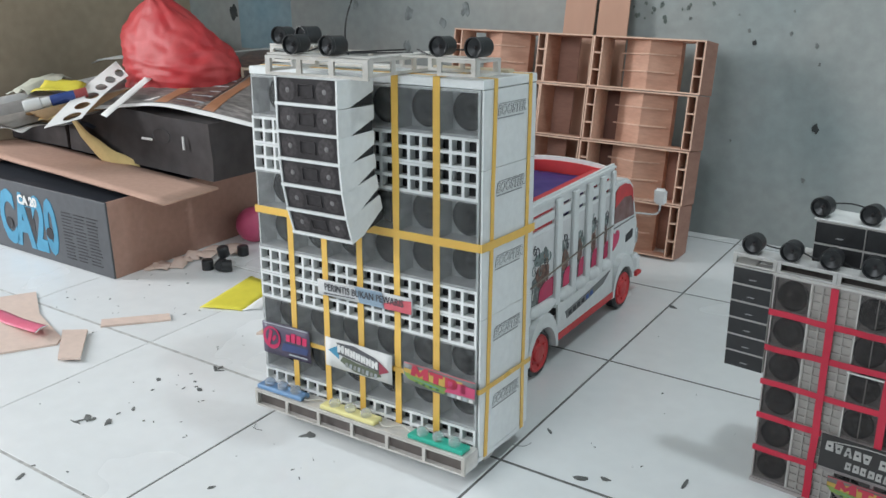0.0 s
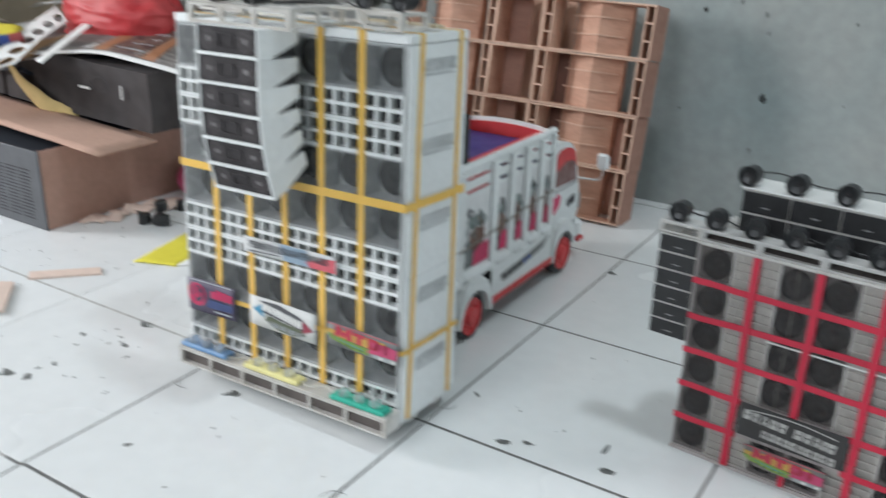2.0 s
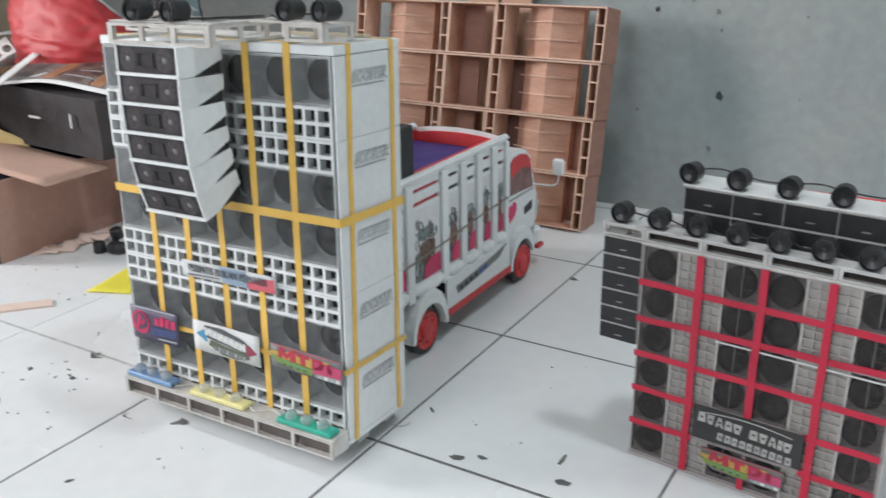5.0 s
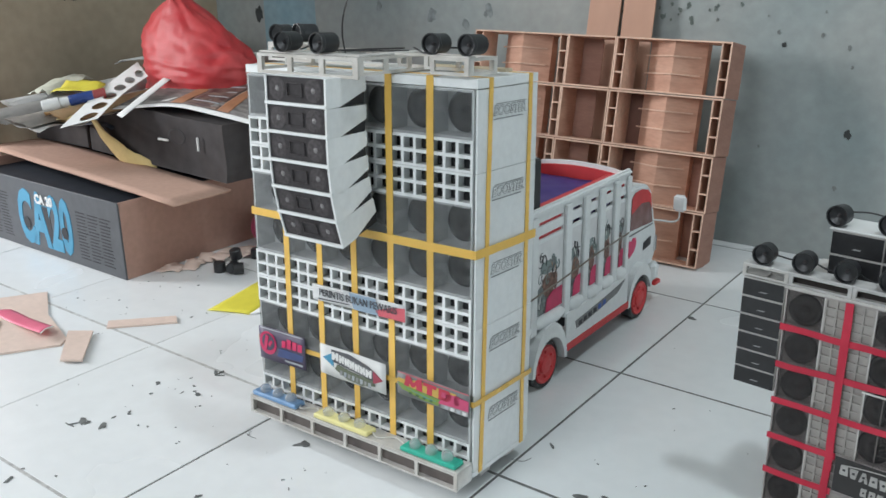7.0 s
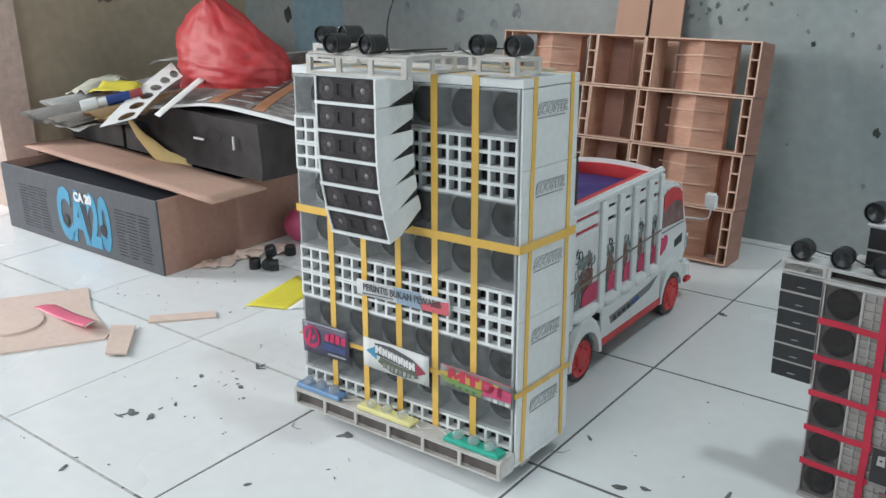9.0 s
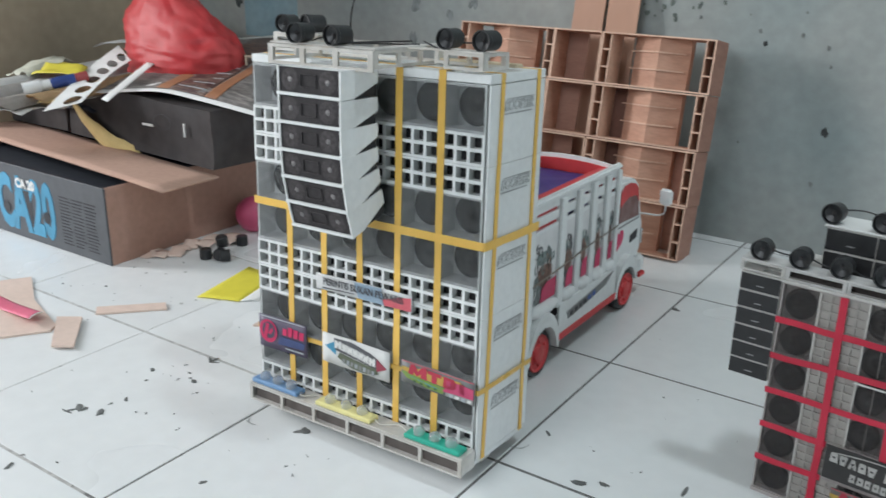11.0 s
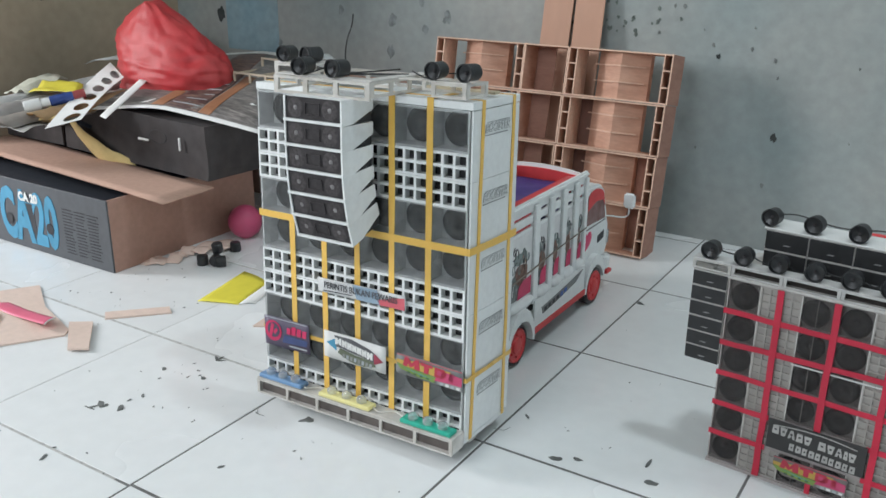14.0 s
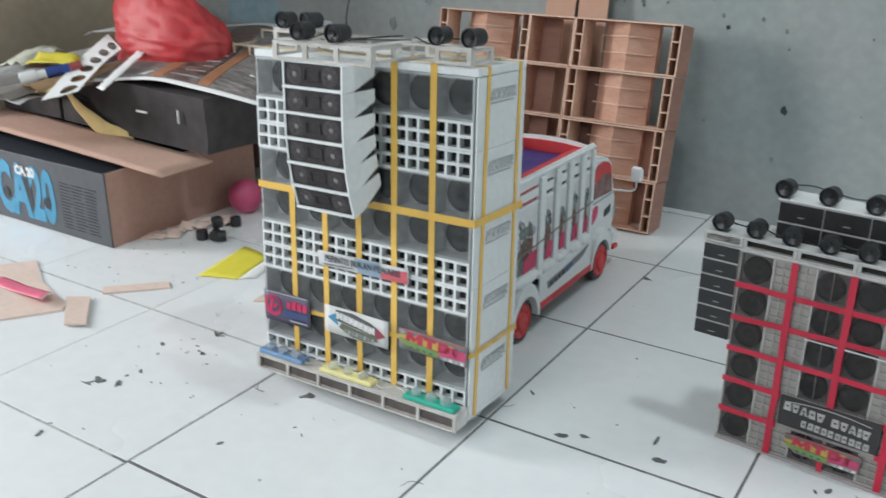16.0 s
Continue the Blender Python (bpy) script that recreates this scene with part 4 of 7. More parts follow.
tagged(part("black_case", boxes((TX0 + 0.03, TX1 - 0.0056, 0.168, 0.2, TBZ + 0.0035, 0.306), bevel=0.002), BLACK), "tall black case standing in the truck bed", "case")
for p in posts[:-1] + [0.432]:
    bm = boxes((TX1 + 0.0002, TX1 + 0.0055, p - (0.0076 if 0.15 < p < 0.42 else 0.0045), p + (0.0076 if 0.15 < p < 0.42 else 0.0045), 0.083, 0.2368), bevel=0.0012)
    tp("post", bm, WHITE)
for a, b in zip(posts, posts[1:]):
    bm = bmesh.new()
    bmesh.ops.create_uvsphere(bm, u_segments=14, v_segments=8, radius=1)
    bmesh.ops.transform(bm, matrix=Matrix.Translation((TX1 + 0.002, (a + b) / 2, 0.0945)) @ Matrix.Diagonal((0.009, (b - a) / 2 - 0.003, 0.0095, 1)), verts=bm.verts)
    tp("rail_cushion", bm, WHITE, "rounded white rail piece", smooth=True)
# painted scrolls between the posts, as plain shapes
GREY = paint("grey_ink", (0.2, 0.2, 0.2), 0.6)
BROWN = paint("brown_print", (0.24, 0.13, 0.095), 0.55, 0.3, 200, second=(0.10, 0.06, 0.05), blotch=160, amount=0.9)
TANINK = paint("tan_print", (0.42, 0.25, 0.16), 0.55, 0.2)
TEALGREY = paint("teal_grey_ink", (0.22, 0.27, 0.26), 0.6)
SLATEINK = paint("slate_green_ink", (0.09, 0.11, 0.11), 0.6, 0.3, 200, second=(0.3, 0.32, 0.31), blotch=160, amount=0.8)
rnd = random.Random(4)
for a, b in zip(posts, posts[1:]):
    c, w = (a + b) / 2, (b - a) / 2 - PW
    if w < 0.006:
        continue
    g = tp("painted_panel", turned(prism(rect(a + 0.0085, b - 0.0085, 0.104, 0.2), -0.0006, -0.0001), side(TX1)), paint("pale_panel", (0.7, 0.7, 0.7), 0.5, 0.06), "pale panel with dark scrolls")
    wide_panel = w > 0.02
    for k in range(13 if wide_panel else 6):
        y0, z0 = c + rnd.uniform(-w, w) * 0.75, 0.146 + rnd.random() * 0.034
        r = rnd.uniform(0.0035, 0.0075)
        s0 = rnd.uniform(0, 6)
        pts = [(TX1 + 0.0009, min(max(y0 + r * (1 - t / 9) * math.cos(s0 + t * 0.7), a + 0.0085), b - 0.0085), z0 + 1.6 * r * (1 - t / 9) * math.sin(s0 + t * 0.7)) for t in range(8)]
        part("scroll", tube(pts, rnd.uniform(0.0006, 0.0014), 4, steps=2), (INK, TEALGREY, GREY)[k % 3], g, world=False)

    def blot(name, y0, z0, ry, rz, mat, lift, seed):
        """A ragged painted patch."""
        out = [(min(max(y0 + ry * (0.8 + 0.35 * noise.noise((math.cos(q) * 1.3, math.sin(q) * 1.3, seed))) * math.cos(q), a + 0.0086), b - 0.0086),
                max(z0 + rz * (0.8 + 0.35 * noise.noise((math.cos(q) * 1.3, math.sin(q) * 1.3, seed + 5))) * math.sin(q), 0.1045)) for q in [k * math.pi / 8 for k in range(16)]]
        part(name, turned(prism(out, -0.0009 - lift, -0.0007 - lift), side(TX1)), mat, g)
    blot("dark_shape", c - w * 0.5, 0.122, w * 0.7, 0.03, SLATEINK, 0.0, c * 40)
    blot("brown_shape", c + w * 0.05, 0.143, w * 0.8, 0.021, BROWN, 0.0003, c * 31)
    blot("teal_shape", c - w * 0.1, 0.166, w * 0.85, 0.010, TEALGREY, 0.0002, c * 23)
    for k in range(9 if wide_panel else 5):
        y0, z0, q = c + rnd.uniform(-0.8, 0.5) * w, 0.112 + rnd.random() * 0.056, rnd.uniform(0.003, 0.007)
        y1 = min(max(y0 + rnd.uniform(-0.5, 0.7) * q, a + 0.0086), b - 0.0105)
        y0 = min(max(y0, a + 0.0086), b - 0.0105)
        part("stroke", turned(prism([(y0, z0), (y0 + 0.0016, z0 + 0.0003), (y1 + 0.0012, z0 + 1.6 * q), (y1, z0 + 1.6 * q)], -0.0017, -0.0014), side(TX1)), (INK, PAPER, TANINK, PAPER)[k % 4], g)
    part("red_shape", turned(prism([(c - w * 0.3, 0.1045), (c + w * 0.97, 0.1045), (c + w * 0.97, 0.131), (c + w * 0.2, 0.130), (c - w * 0.2, 0.122)], -0.0021, -0.0018), side(TX1)), CRIMSON, g)
tagged(part("cord", tube([(TX1 + 0.0068, 0.1, 0.133), (TX1 + 0.0066, 0.247, 0.142), (TX1 + 0.0066, 0.334, 0.149), (TX1 + 0.0066, 0.432, 0.153)], 0.0011), paint("brown_cord", (0.2, 0.17, 0.14), 0.8)), "thin brown cord stretched along the truck side", "cord")
# skirt, with wheel arches cut in, on both sides
def arch(c, r, n=10):
    return [(c - r * math.cos(math.pi * k / n), 0.03 + r * 1.12 * math.sin(math.pi * k / n)) for k in range(n + 1)]


RW, FW, WR = 0.205, 0.487, 0.033
for x in (TX1 + 0.0075, TX0 + 0.001):
    tp("skirt", turned(prism([(0.252, 0.044), (0.436, 0.044), (0.436, 0.088), (0.252, 0.088)], 0, 0.003), side(x)), WHITE, "white lower skirt")
    tp("red_sill", turned(prism([(0.252, 0.0335), (0.44, 0.0335), (0.44, 0.0435), (0.252, 0.0435)], -0.001, 0.003), side(x)), REDIN, "red sill strip")
    out = [(RW + 0.044, 0.03)] + [(RW + 0.044 * math.cos(math.pi * k / 10), 0.03 + 0.062 * math.sin(math.pi * k / 10)) for k in range(1, 10)] + [(RW - 0.044, 0.03)]
    tp("rear_mudguard", turned(prism(out + arch(RW, 0.0372), -0.004, 0.02), side(x)), WHITE, "rounded white mudguard")
    tp("front_mudguard", turned(prism([(FW + 0.04, 0.04)] + [(FW + 0.042 * math.cos(math.pi * k / 10), 0.03 + 0.06 * math.sin(math.pi * k / 10)) for k in range(1, 10)] + [(FW - 0.044, 0.03)] + arch(FW, 0.036)[:-1] + [(FW + 0.036, 0.04)], -0.003, 0.02), side(x - 0.004)), WHITE, "rounded white mudguard")
g = tp("swoosh", turned(prism([(0.28, 0.058), (0.34, 0.063), (0.40, 0.07), (0.425, 0.084), (0.385, 0.079), (0.33, 0.074), (0.275, 0.07)], -0.0009, -0.0001), side(TX1 + 0.0075)), GREY, "dark grey painted swoosh")
for k in range(6):
    part("letter_bar", turned(prism(rect(0.284 + 0.014 * k, 0.293 + 0.014 * k, 0.0605 + 0.0012 * k, 0.0675 + 0.0012 * k), -0.0014, -0.001), side(TX1 + 0.0075)), INK if k < 4 else paint("blue_mark", (0.05, 0.12, 0.4), 0.5), g)
tp("chassis", boxes((-0.19, -0.10, 0.1, 0.54, 0.036, 0.05), (-0.19, -0.10, 0.12, 0.44, 0.05, 0.0915)), DARK, "dark chassis block")
for yy in (RW, FW):
    tp("axle", turned(lathe([(0.004, -0.065), (0.004, 0.07)], 8), Matrix.Translation((-0.146, yy, WR)) @ Matrix.Rotation(radians(90), 4, "Y")), DARK)
    for x, sgn in ((-0.0715, 1), (-0.215, -1)):
        m = Matrix.Translation((x, yy, WR)) @ Matrix.Rotation(radians(90 * sgn), 4, "Y")
        wl = tp("wheel", turned(lathe([(0.02, -0.011), (0.031, -0.011), (WR, -0.007), (WR, 0.006), (0.031, 0.0095), (0.0285, 0.0102), (0.027, 0.0095), (0.0255, 0.003)], 28), m), BLACK, "black rubber tyre", smooth=False)
        part("rim", turned(lathe([(0.0265, 0.003), (0.0262, 0.0098), (0.0245, 0.0112), (0.022, 0.0092), (0.013, 0.0082), (0.0115, 0.0115), (0.0065, 0.0125), (0, 0.0125)], 28), m), REDIN, wl, "red wheel rim", smooth=False)
        for k in range(6):
            part("nut", turned(lathe([(0.0018, 0.008), (0.0018, 0.0108), (0, 0.0112)], 8), m @ Matrix.Translation((0.0175 * math.cos(k * math.pi / 3), 0.0175 * math.sin(k * math.pi / 3), 0))), REDIN, wl)
# cab
CX0, CX1 = -0.222, -0.070
prof = [(0.445, 0.07), (0.545, 0.07), (0.556, 0.085), (0.556, 0.125), (0.549, 0.14), (0.528, 0.196), (0.515, 0.206), (0.47, 0.212), (0.448, 0.208)]
bm = prism(prof, 0, CX1 - CX0, m=side(CX1))
bmesh.ops.bevel(bm, geom=[e for e in bm.edges], offset=0.004, segments=2, affect="EDGES")
cab = tp("cab", bm, WHITE, "white rounded cab")
GLASS = paint("dark_toy_glass", (0.17, 0.075, 0.07), 0.12, 0.1, second=(0.3, 0.18, 0.17), blotch=40, amount=0.8)
part("side_window", turned(prism([(0.458, 0.146), (0.537, 0.142), (0.522, 0.19), (0.512, 0.198), (0.470, 0.203), (0.458, 0.196)], -0.0008, 0.001), side(CX1)), GLASS, cab, "dark side window").matrix_parent_inverse = Matrix()
part("window_visor", turned(prism([(0.458, 0.172), (0.490, 0.182), (0.520, 0.178), (0.530, 0.166), (0.522, 0.19), (0.512, 0.198), (0.490, 0.204), (0.470, 0.203), (0.458, 0.196)], -0.0016, -0.0009), side(CX1)), REDIN, cab, "red window band")
part("front_window", boxes((CX0 + 0.012, CX1 - 0.012, -0.001, 0.001, 0.0, 0.05), bevel=0.0004), GLASS, cab, "dark windscreen").matrix_basis = pose(0, 0.5485, 0.142, 20.5, 0, 0)
part("red_heart", turned(prism([(0.452, 0.126), (0.4525, 0.118), (0.456, 0.110), (0.458, 0.103), (0.464, 0.106), (0.473, 0.110), (0.479, 0.118), (0.480, 0.126), (0.476, 0.132), (0.469, 0.133), (0.464, 0.127), (0.459, 0.1315)], -0.0012, -0.0002), side(CX1)), CRIMSON, cab, "red painted heart")
part("door_vent", turned(prism([(0.508, 0.103), (0.534, 0.106), (0.534, 0.120), (0.508, 0.115)], -0.0012, -0.0002), side(CX1)), INK, cab, "dark door vent")
part("door_line", turned(prism(rect(0.455, 0.538, 0.1375, 0.1395), -0.0008, -0.0001), side(CX1)), GREY, cab)
part("bumper", boxes((CX0 - 0.002, CX1 + 0.003, 0.55, 0.574, 0.036, 0.068), bevel=0.006), WHITE, cab, "white front bumper")
part("bumper_stripe", boxes((CX0, CX1 + 0.0045, 0.556, 0.576, 0.03, 0.0365), bevel=0.001), REDIN, cab, "red bumper stripe")
part("corner_lamp", boxes((CX1 - 0.012, CX1 + 0.0015, 0.548, 0.5575, 0.09, 0.115), bevel=0.001), CLEAR, cab, "clear corner lamp")
mir = tp("mirror_arm", tube([(CX1 - 0.002, 0.535, 0.145), (-0.060, 0.546, 0.143), (-0.044, 0.552, 0.142), (-0.035, 0.5535, 0.147), (-0.0335, 0.5535, 0.1605)], 0.0014), WHITE, "white curved mirror arm")
bm = boxes((-0.044, -0.023, 0.549, 0.556, 0.1595, 0.1865))
bmesh.ops.bevel(bm, geom=bm.edges[:], offset=0.0034, segments=3, affect="EDGES")
part("mirror_shell", bm, WHITE, mir, "white rounded mirror")

# ---- bare plywood cabinets stacked against the wall ----
LEAN = pose(-0.062, 0.732, 0.0, -10, 0, 0)         # the whole pile leans back


def bin_cabinet(w, h, d, label, horn_inside=True, backs=2):
    """A plywood loudspeaker box open at the rear: thin frame, slotted port strips, ribbed folded horn; backs counts its rear boards."""
    e = thing("plywood_cabinet", Matrix(), label, "speaker cabinet", "bare plywood speaker cabinets")
    t = 0.0026
    part("side_board", boxes((0, t, 0, d, 0, h), bevel=0.0003), PLY, e)
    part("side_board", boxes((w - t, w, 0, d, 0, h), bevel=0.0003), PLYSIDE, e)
    part("top_board", boxes((t, w - t, 0.0004, d, h - t, h)), PLY, e)
    part("bottom_board", boxes((t, w - t, 0.0004, d, 0, t)), PLY, e)
    part("front_edge", ladder(0.0001, w - 0.0001, 0.0001, h - 0.0001, -0.0007, -0.0001, 1, t, t), PLYEDGE, e, "pale sawn front edge")
    for a, b in ((t, 0.0165), (w - 0.0165, w - t)) if horn_inside else ():
        x = b if a == t else a - 0.0022
        part("port_board", boxes((x, x + 0.0022, 0.0008, d * 0.82, t, h - t)), PLYEDGE, e)
        part("port_liner", boxes((a, b, d * 0.55, d * 0.56, t, h - t)), DARKPLY, e, "shaded port lining")
        for k in (1, 2):
            z = h * k / 3
            part("port_brace", boxes((a, b, 0.001, 0.02, z - 0.0014, z + 0.0014)), PLYEDGE, e)
    if horn_inside:
        # plan of the horn: a face turned to the doorway, a blunt nose and a flatter face
        plan = [(0.048, d * 0.95), (0.048, d * 0.70), (0.1085, d * 0.13), (0.158, d * 0.55), (0.155, d * 0.95)]
        part("horn_wedge", prism(plan, t, h - t, m=FLATUP), PLY, e, "pale plywood folded horn")
        for k in (1, 2):
            z = h * k / 3 + 0.002
            part("horn_rib", prism([(0.040, d * 0.78), (0.040, d * 0.70), (0.108, d * 0.07), (0.152, d * 0.45), (0.150, d * 0.52), (0.1085, d * 0.16)], z, z + 0.0026, m=FLATUP), PLYEDGE, e)
        if backs > 0:
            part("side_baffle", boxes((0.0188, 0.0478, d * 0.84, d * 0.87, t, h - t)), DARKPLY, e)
        if backs > 1:
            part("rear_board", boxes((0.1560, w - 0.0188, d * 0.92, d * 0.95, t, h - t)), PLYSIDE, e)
    else:
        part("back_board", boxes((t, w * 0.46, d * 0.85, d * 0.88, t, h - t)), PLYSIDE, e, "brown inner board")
    return e


FLATUP = Matrix(((1, 0, 0, 0), (0, 0, 1, 0), (0, 1, 0, 0), (0, 0, 0, 1)))    # outline (x, z) drawn along y becomes a plan drawn upwards
# darkest copy of PLY; the shade inside the cabinets is put into colour
DARKPLY = paint("plywood_deep_shade", (0.16, 0.075, 0.055), 0.8, 0.1, 70, 0.1)
RH = 0.0995
for k in range(4):                                   # each row is moved a little further over to fit the camera's view
    h, m = (RH if k < 3 else 0.0955) - 0.0014, LEAN @ Matrix.Translation((-0.004 + 0.0022 * k, 0, 0.005 + RH * k))
    wide = bin_cabinet(0.213, h, 0.068, "open bare plywood speaker cabinet with a ribbed folded horn", True, (2, 2, 1, 0)[k])
    wide.matrix_basis = m @ Matrix.Translation((-0.213, 0, 0))
    copy_thing(wide, m @ Matrix.Translation((-0.5275 + 0.001 * k, 0, 0)))
    slim = bin_cabinet(0.098, h, 0.068, "narrow open bare plywood speaker cabinet", False)
    slim.matrix_basis = m @ Matrix.Translation((-0.313 + 0.0005 * k, 0, 0))
BOARD = paint("smooth_plywood_sheet", (0.46, 0.27, 0.19), 0.7, 0.03, 60, 0.1, second=(0.40, 0.225, 0.155), blotch=10, stretch=(1, 1, 0.3))
for x, w, tilt in ((-0.375, 0.066, 1.5), (-0.295, 0.064, 0.5)):
    bm = boxes((0, w, 0, 0.003, 0, 0.58), bevel=0.0004)
    ob = part("plywood_board", bm, BOARD)
    ob.matrix_basis = pose(x - 0.02, 0.842, 0.0, -7.8, tilt, 0)
    tagged(ob, "long bare plywood board leaning on the wall", "board", "leaning boards")

# ---- carton and the pile on it ----
carton = thing("carton", Matrix.Translation((-1.13, 0.3, 0)), "open brown cardboard carton with printed grey front", "box")
CA = (-1.405, -0.862, 0.125, 0.5, 0.14)


def cp(name, bm, mat, label="", smooth=False, parent=carton):
    return part(name, bm, mat, parent, label, smooth, world=True)


front = cp("front_panel", boxes((CA[0], CA[1], CA[2], CA[2] + 0.004, 0, CA[4]), bevel=0.0008), PRINT, "dark grey printed front")
cp("side_panel", boxes((CA[1] - 0.004, CA[1], CA[2] + 0.0042, CA[3], 0, CA[4]), bevel=0.0008), CARD)
cp("side_panel", boxes((CA[0], CA[0] + 0.004, CA[2] + 0.0042, CA[3], 0, CA[4])), CARD)
cp("back_panel", boxes((CA[0] + 0.0042, CA[1] - 0.0042, CA[3] - 0.004, CA[3], 0, CA[4])), CARD)
cp("bottom_panel", boxes((CA[0] + 0.0042, CA[1] - 0.0042, CA[2] + 0.0042, CA[3] - 0.0042, 0, 0.004)), CARD)
# lid flap, pushed out over the opening
bm = sheet(0, 1, 0, 1, 16, 6, lambda u, v: 0.0, 0.004)
fl = ((-1.50, 0.226), (-0.748, 0.158), (-0.757, 0.288), (-1.48, 0.36))
for v in bm.verts:
    u, w, z = v.co
    p = (1 - u) * (1 - w) * Vector(fl[0]) + u * (1 - w) * Vector(fl[1]) + u * w * Vector(fl[2]) + (1 - u) * w * Vector(fl[3])
    v.co = Vector((p.x, p.y, 0.1415 + z + 0.004 * (1 - w) * (0.4 + 0.6 * math.sin(2.5 * u)) + 0.0015 * noise.noise((u * 4, w * 4, 0))))
cp("lid_flap", bm, paint("pale_cardboard", (0.54, 0.345, 0.265), 0.85, 0.05, 90, 0.15, second=(0.47, 0.29, 0.22), blotch=8), "loose pale brown lid flap")
# dark sheet added to give the open carton its inner shade
cp("inner_flap", boxes((CA[0] + 0.006, CA[1] - 0.006, CA[2] + 0.006, CA[3] - 0.006, 0.118, 0.121)), paint("navy_lining", (0.015, 0.02, 0.03), 0.6), "dark sheet for the shade inside the carton")
# print on the front
for k, (ch, x, sx) in enumerate((("C", -1.172, 0.52), ("A", -1.122, 0.56), ("2", -1.07, 0.54), ("0", -1.033, 0.52))):
    ob = part("big_letter", words(ch, 0.14, 0.0005, sx, 0.006), BLUE, front, "large blue printed character")
    ob.location = (x, CA[2] - 0.0006, 0.062)
ob = part("small_lettering", words("CA 20", 0.024, 0.0004, 0.95, 0.0012), PAPER, front, "small white lettering")
ob.location = (-1.098, CA[2] - 0.0018, 0.108)
for x, z in ((-1.169, 0.055), (-1.038, 0.055)):
    part("hand_hole", turned(lathe([(0.0, 0), (0.0115, 0), (0.0115, 0.0004), (0, 0.0004)], 16), Matrix.Translation((x, CA[2] - 0.0015, z)) @ Matrix.Rotation(radians(90), 4, "X")), INK, front, "black round mark")
part("stripe", boxes((-1.118, -1.08, CA[2] - 0.0014, CA[2] - 0.0007, 0.0965, 0.098)), BLUE, front)
part("dark_block", boxes((-1.108, -1.085, CA[2] - 0.0005, CA[2] - 0.0001, 0.025, 0.098)), INK, front)
for c0 in (-0.957, -1.3):
    for k in range(15):
        for q in range(3):
            w = random.uniform(0.022, 0.034)
            part("print_bar", boxes((c0 - 0.038 + q * 0.037, c0 - 0.038 + q * 0.037 + w, CA[2] - 0.0009, CA[2] - 0.0002, 0.016 + 0.0062 * k, 0.0177 + 0.0062 * k)), INK, front)

# black case on the carton
case = thing("black_carton", Matrix.Translation((-0.98, 0.45, 0.147)), "worn black printed carton lying on the brown one", "box")
BLK = paint("worn_black_print", (0.05, 0.048, 0.05), 0.75, 0.2, 30, 0.05, spec=0.25, second=(0.06, 0.05, 0.048), blotch=5, amount=0.8)
cz = 0.1485
BLKR = paint("faint_grey_print", (0.05, 0.05, 0.052), 0.6)
bm = flat([(-1.26, 0.335), (-0.785, 0.302), (-0.755, 0.66), (-1.26, 0.66)], cz, 0.255 - cz)
bmesh.ops.subdivide_edges(bm, edges=bm.edges[:], cuts=6, use_grid_fill=True)
crumple(bm, 0.004, 9, 3.0, lambda c: c.z > cz + 0.01)
part("body", bm, BLK, case, world=True)
part("label_mark", boxes((-0.985, -0.955, 0.3085, 0.311, 0.205, 0.209)), PAPER, case, "small white mark", world=True)
part("label_mark", boxes((-0.856, -0.853, 0.2990, 0.302, 0.2, 0.225)), PAPER, case, "small white mark", world=True)
part("emblem", turned(lathe([(0.021, 0), (0.021, 0.0006), (0.019, 0.0006), (0.019, 0)], 24), Matrix.Translation((-0.925, 0.3085, 0.218)) @ Matrix.Rotation(radians(90), 4, "X") @ Matrix.Diagonal((1.2, 0.7, 1, 1))), BLKR, case, "faint grey ring", world=True)
YEL = paint("pale_yellow_card", (0.66, 0.50, 0.22), 0.8, 0.06, 60, 0.15)
bm = sheet(0, 1, 0, 1, 12, 3, lambda u, v: 0, 0.0012)
for v in bm.verts:
    u, w, z = v.co
    v.co = Vector((-1.235 + 0.215 * u + 0.012 * w, 0.322 - 0.012 * math.sin(3 * u) - z, 0.238 - 0.085 * u ** 0.75 - 0.055 * w * (0.35 + u)))
crumple(bm, 0.004, 20, 1.0)
tagged(part("yellow_card", bm, YEL), "torn pale yellow card strip hanging off the black carton", "card")

# papers and clippings heaped on top
ORANGE = paint("orange_print", (0.34, 0.15, 0.075), 0.6, 0.1)
GREYBR = paint("grey_brown_print", (0.11, 0.10, 0.095), 0.5, 0.4, 50, 0.05, second=(0.26, 0.235, 0.22), blotch=22, amount=0.9, stretch=(1, 5, 1))
MAROON = paint("maroon_print", (0.07, 0.035, 0.035), 0.5, 0.4, 50, 0.05, second=(0.2, 0.13, 0.1), blotch=25, amount=0.9, stretch=(1, 4, 1))


def drape(name, corners, mat, lift, label, category, nx=14, ny=8, thick=0.0008, wave=0.006, seed=0.0, group=""):
    """A sheet through four corners (x, y, z), with a soft wave."""
    bm = sheet(0, 1, 0, 1, nx, ny, lambda u, v: 0, thick)
    c = [Vector(p) for p in corners]
    for v in bm.verts:
        u, w, z = v.co
        p = (1 - u) * (1 - w) * c[0] + u * (1 - w) * c[1] + u * w * c[2] + (1 - u) * w * c[3]
        v.co = p + Vector((0, 0, z + lift * math.sin(math.pi * u) + wave * noise.noise((u * 3 + seed, w * 3, seed))))
    ob = tagged(part(name, bm, mat), label, category, group)
    return ob


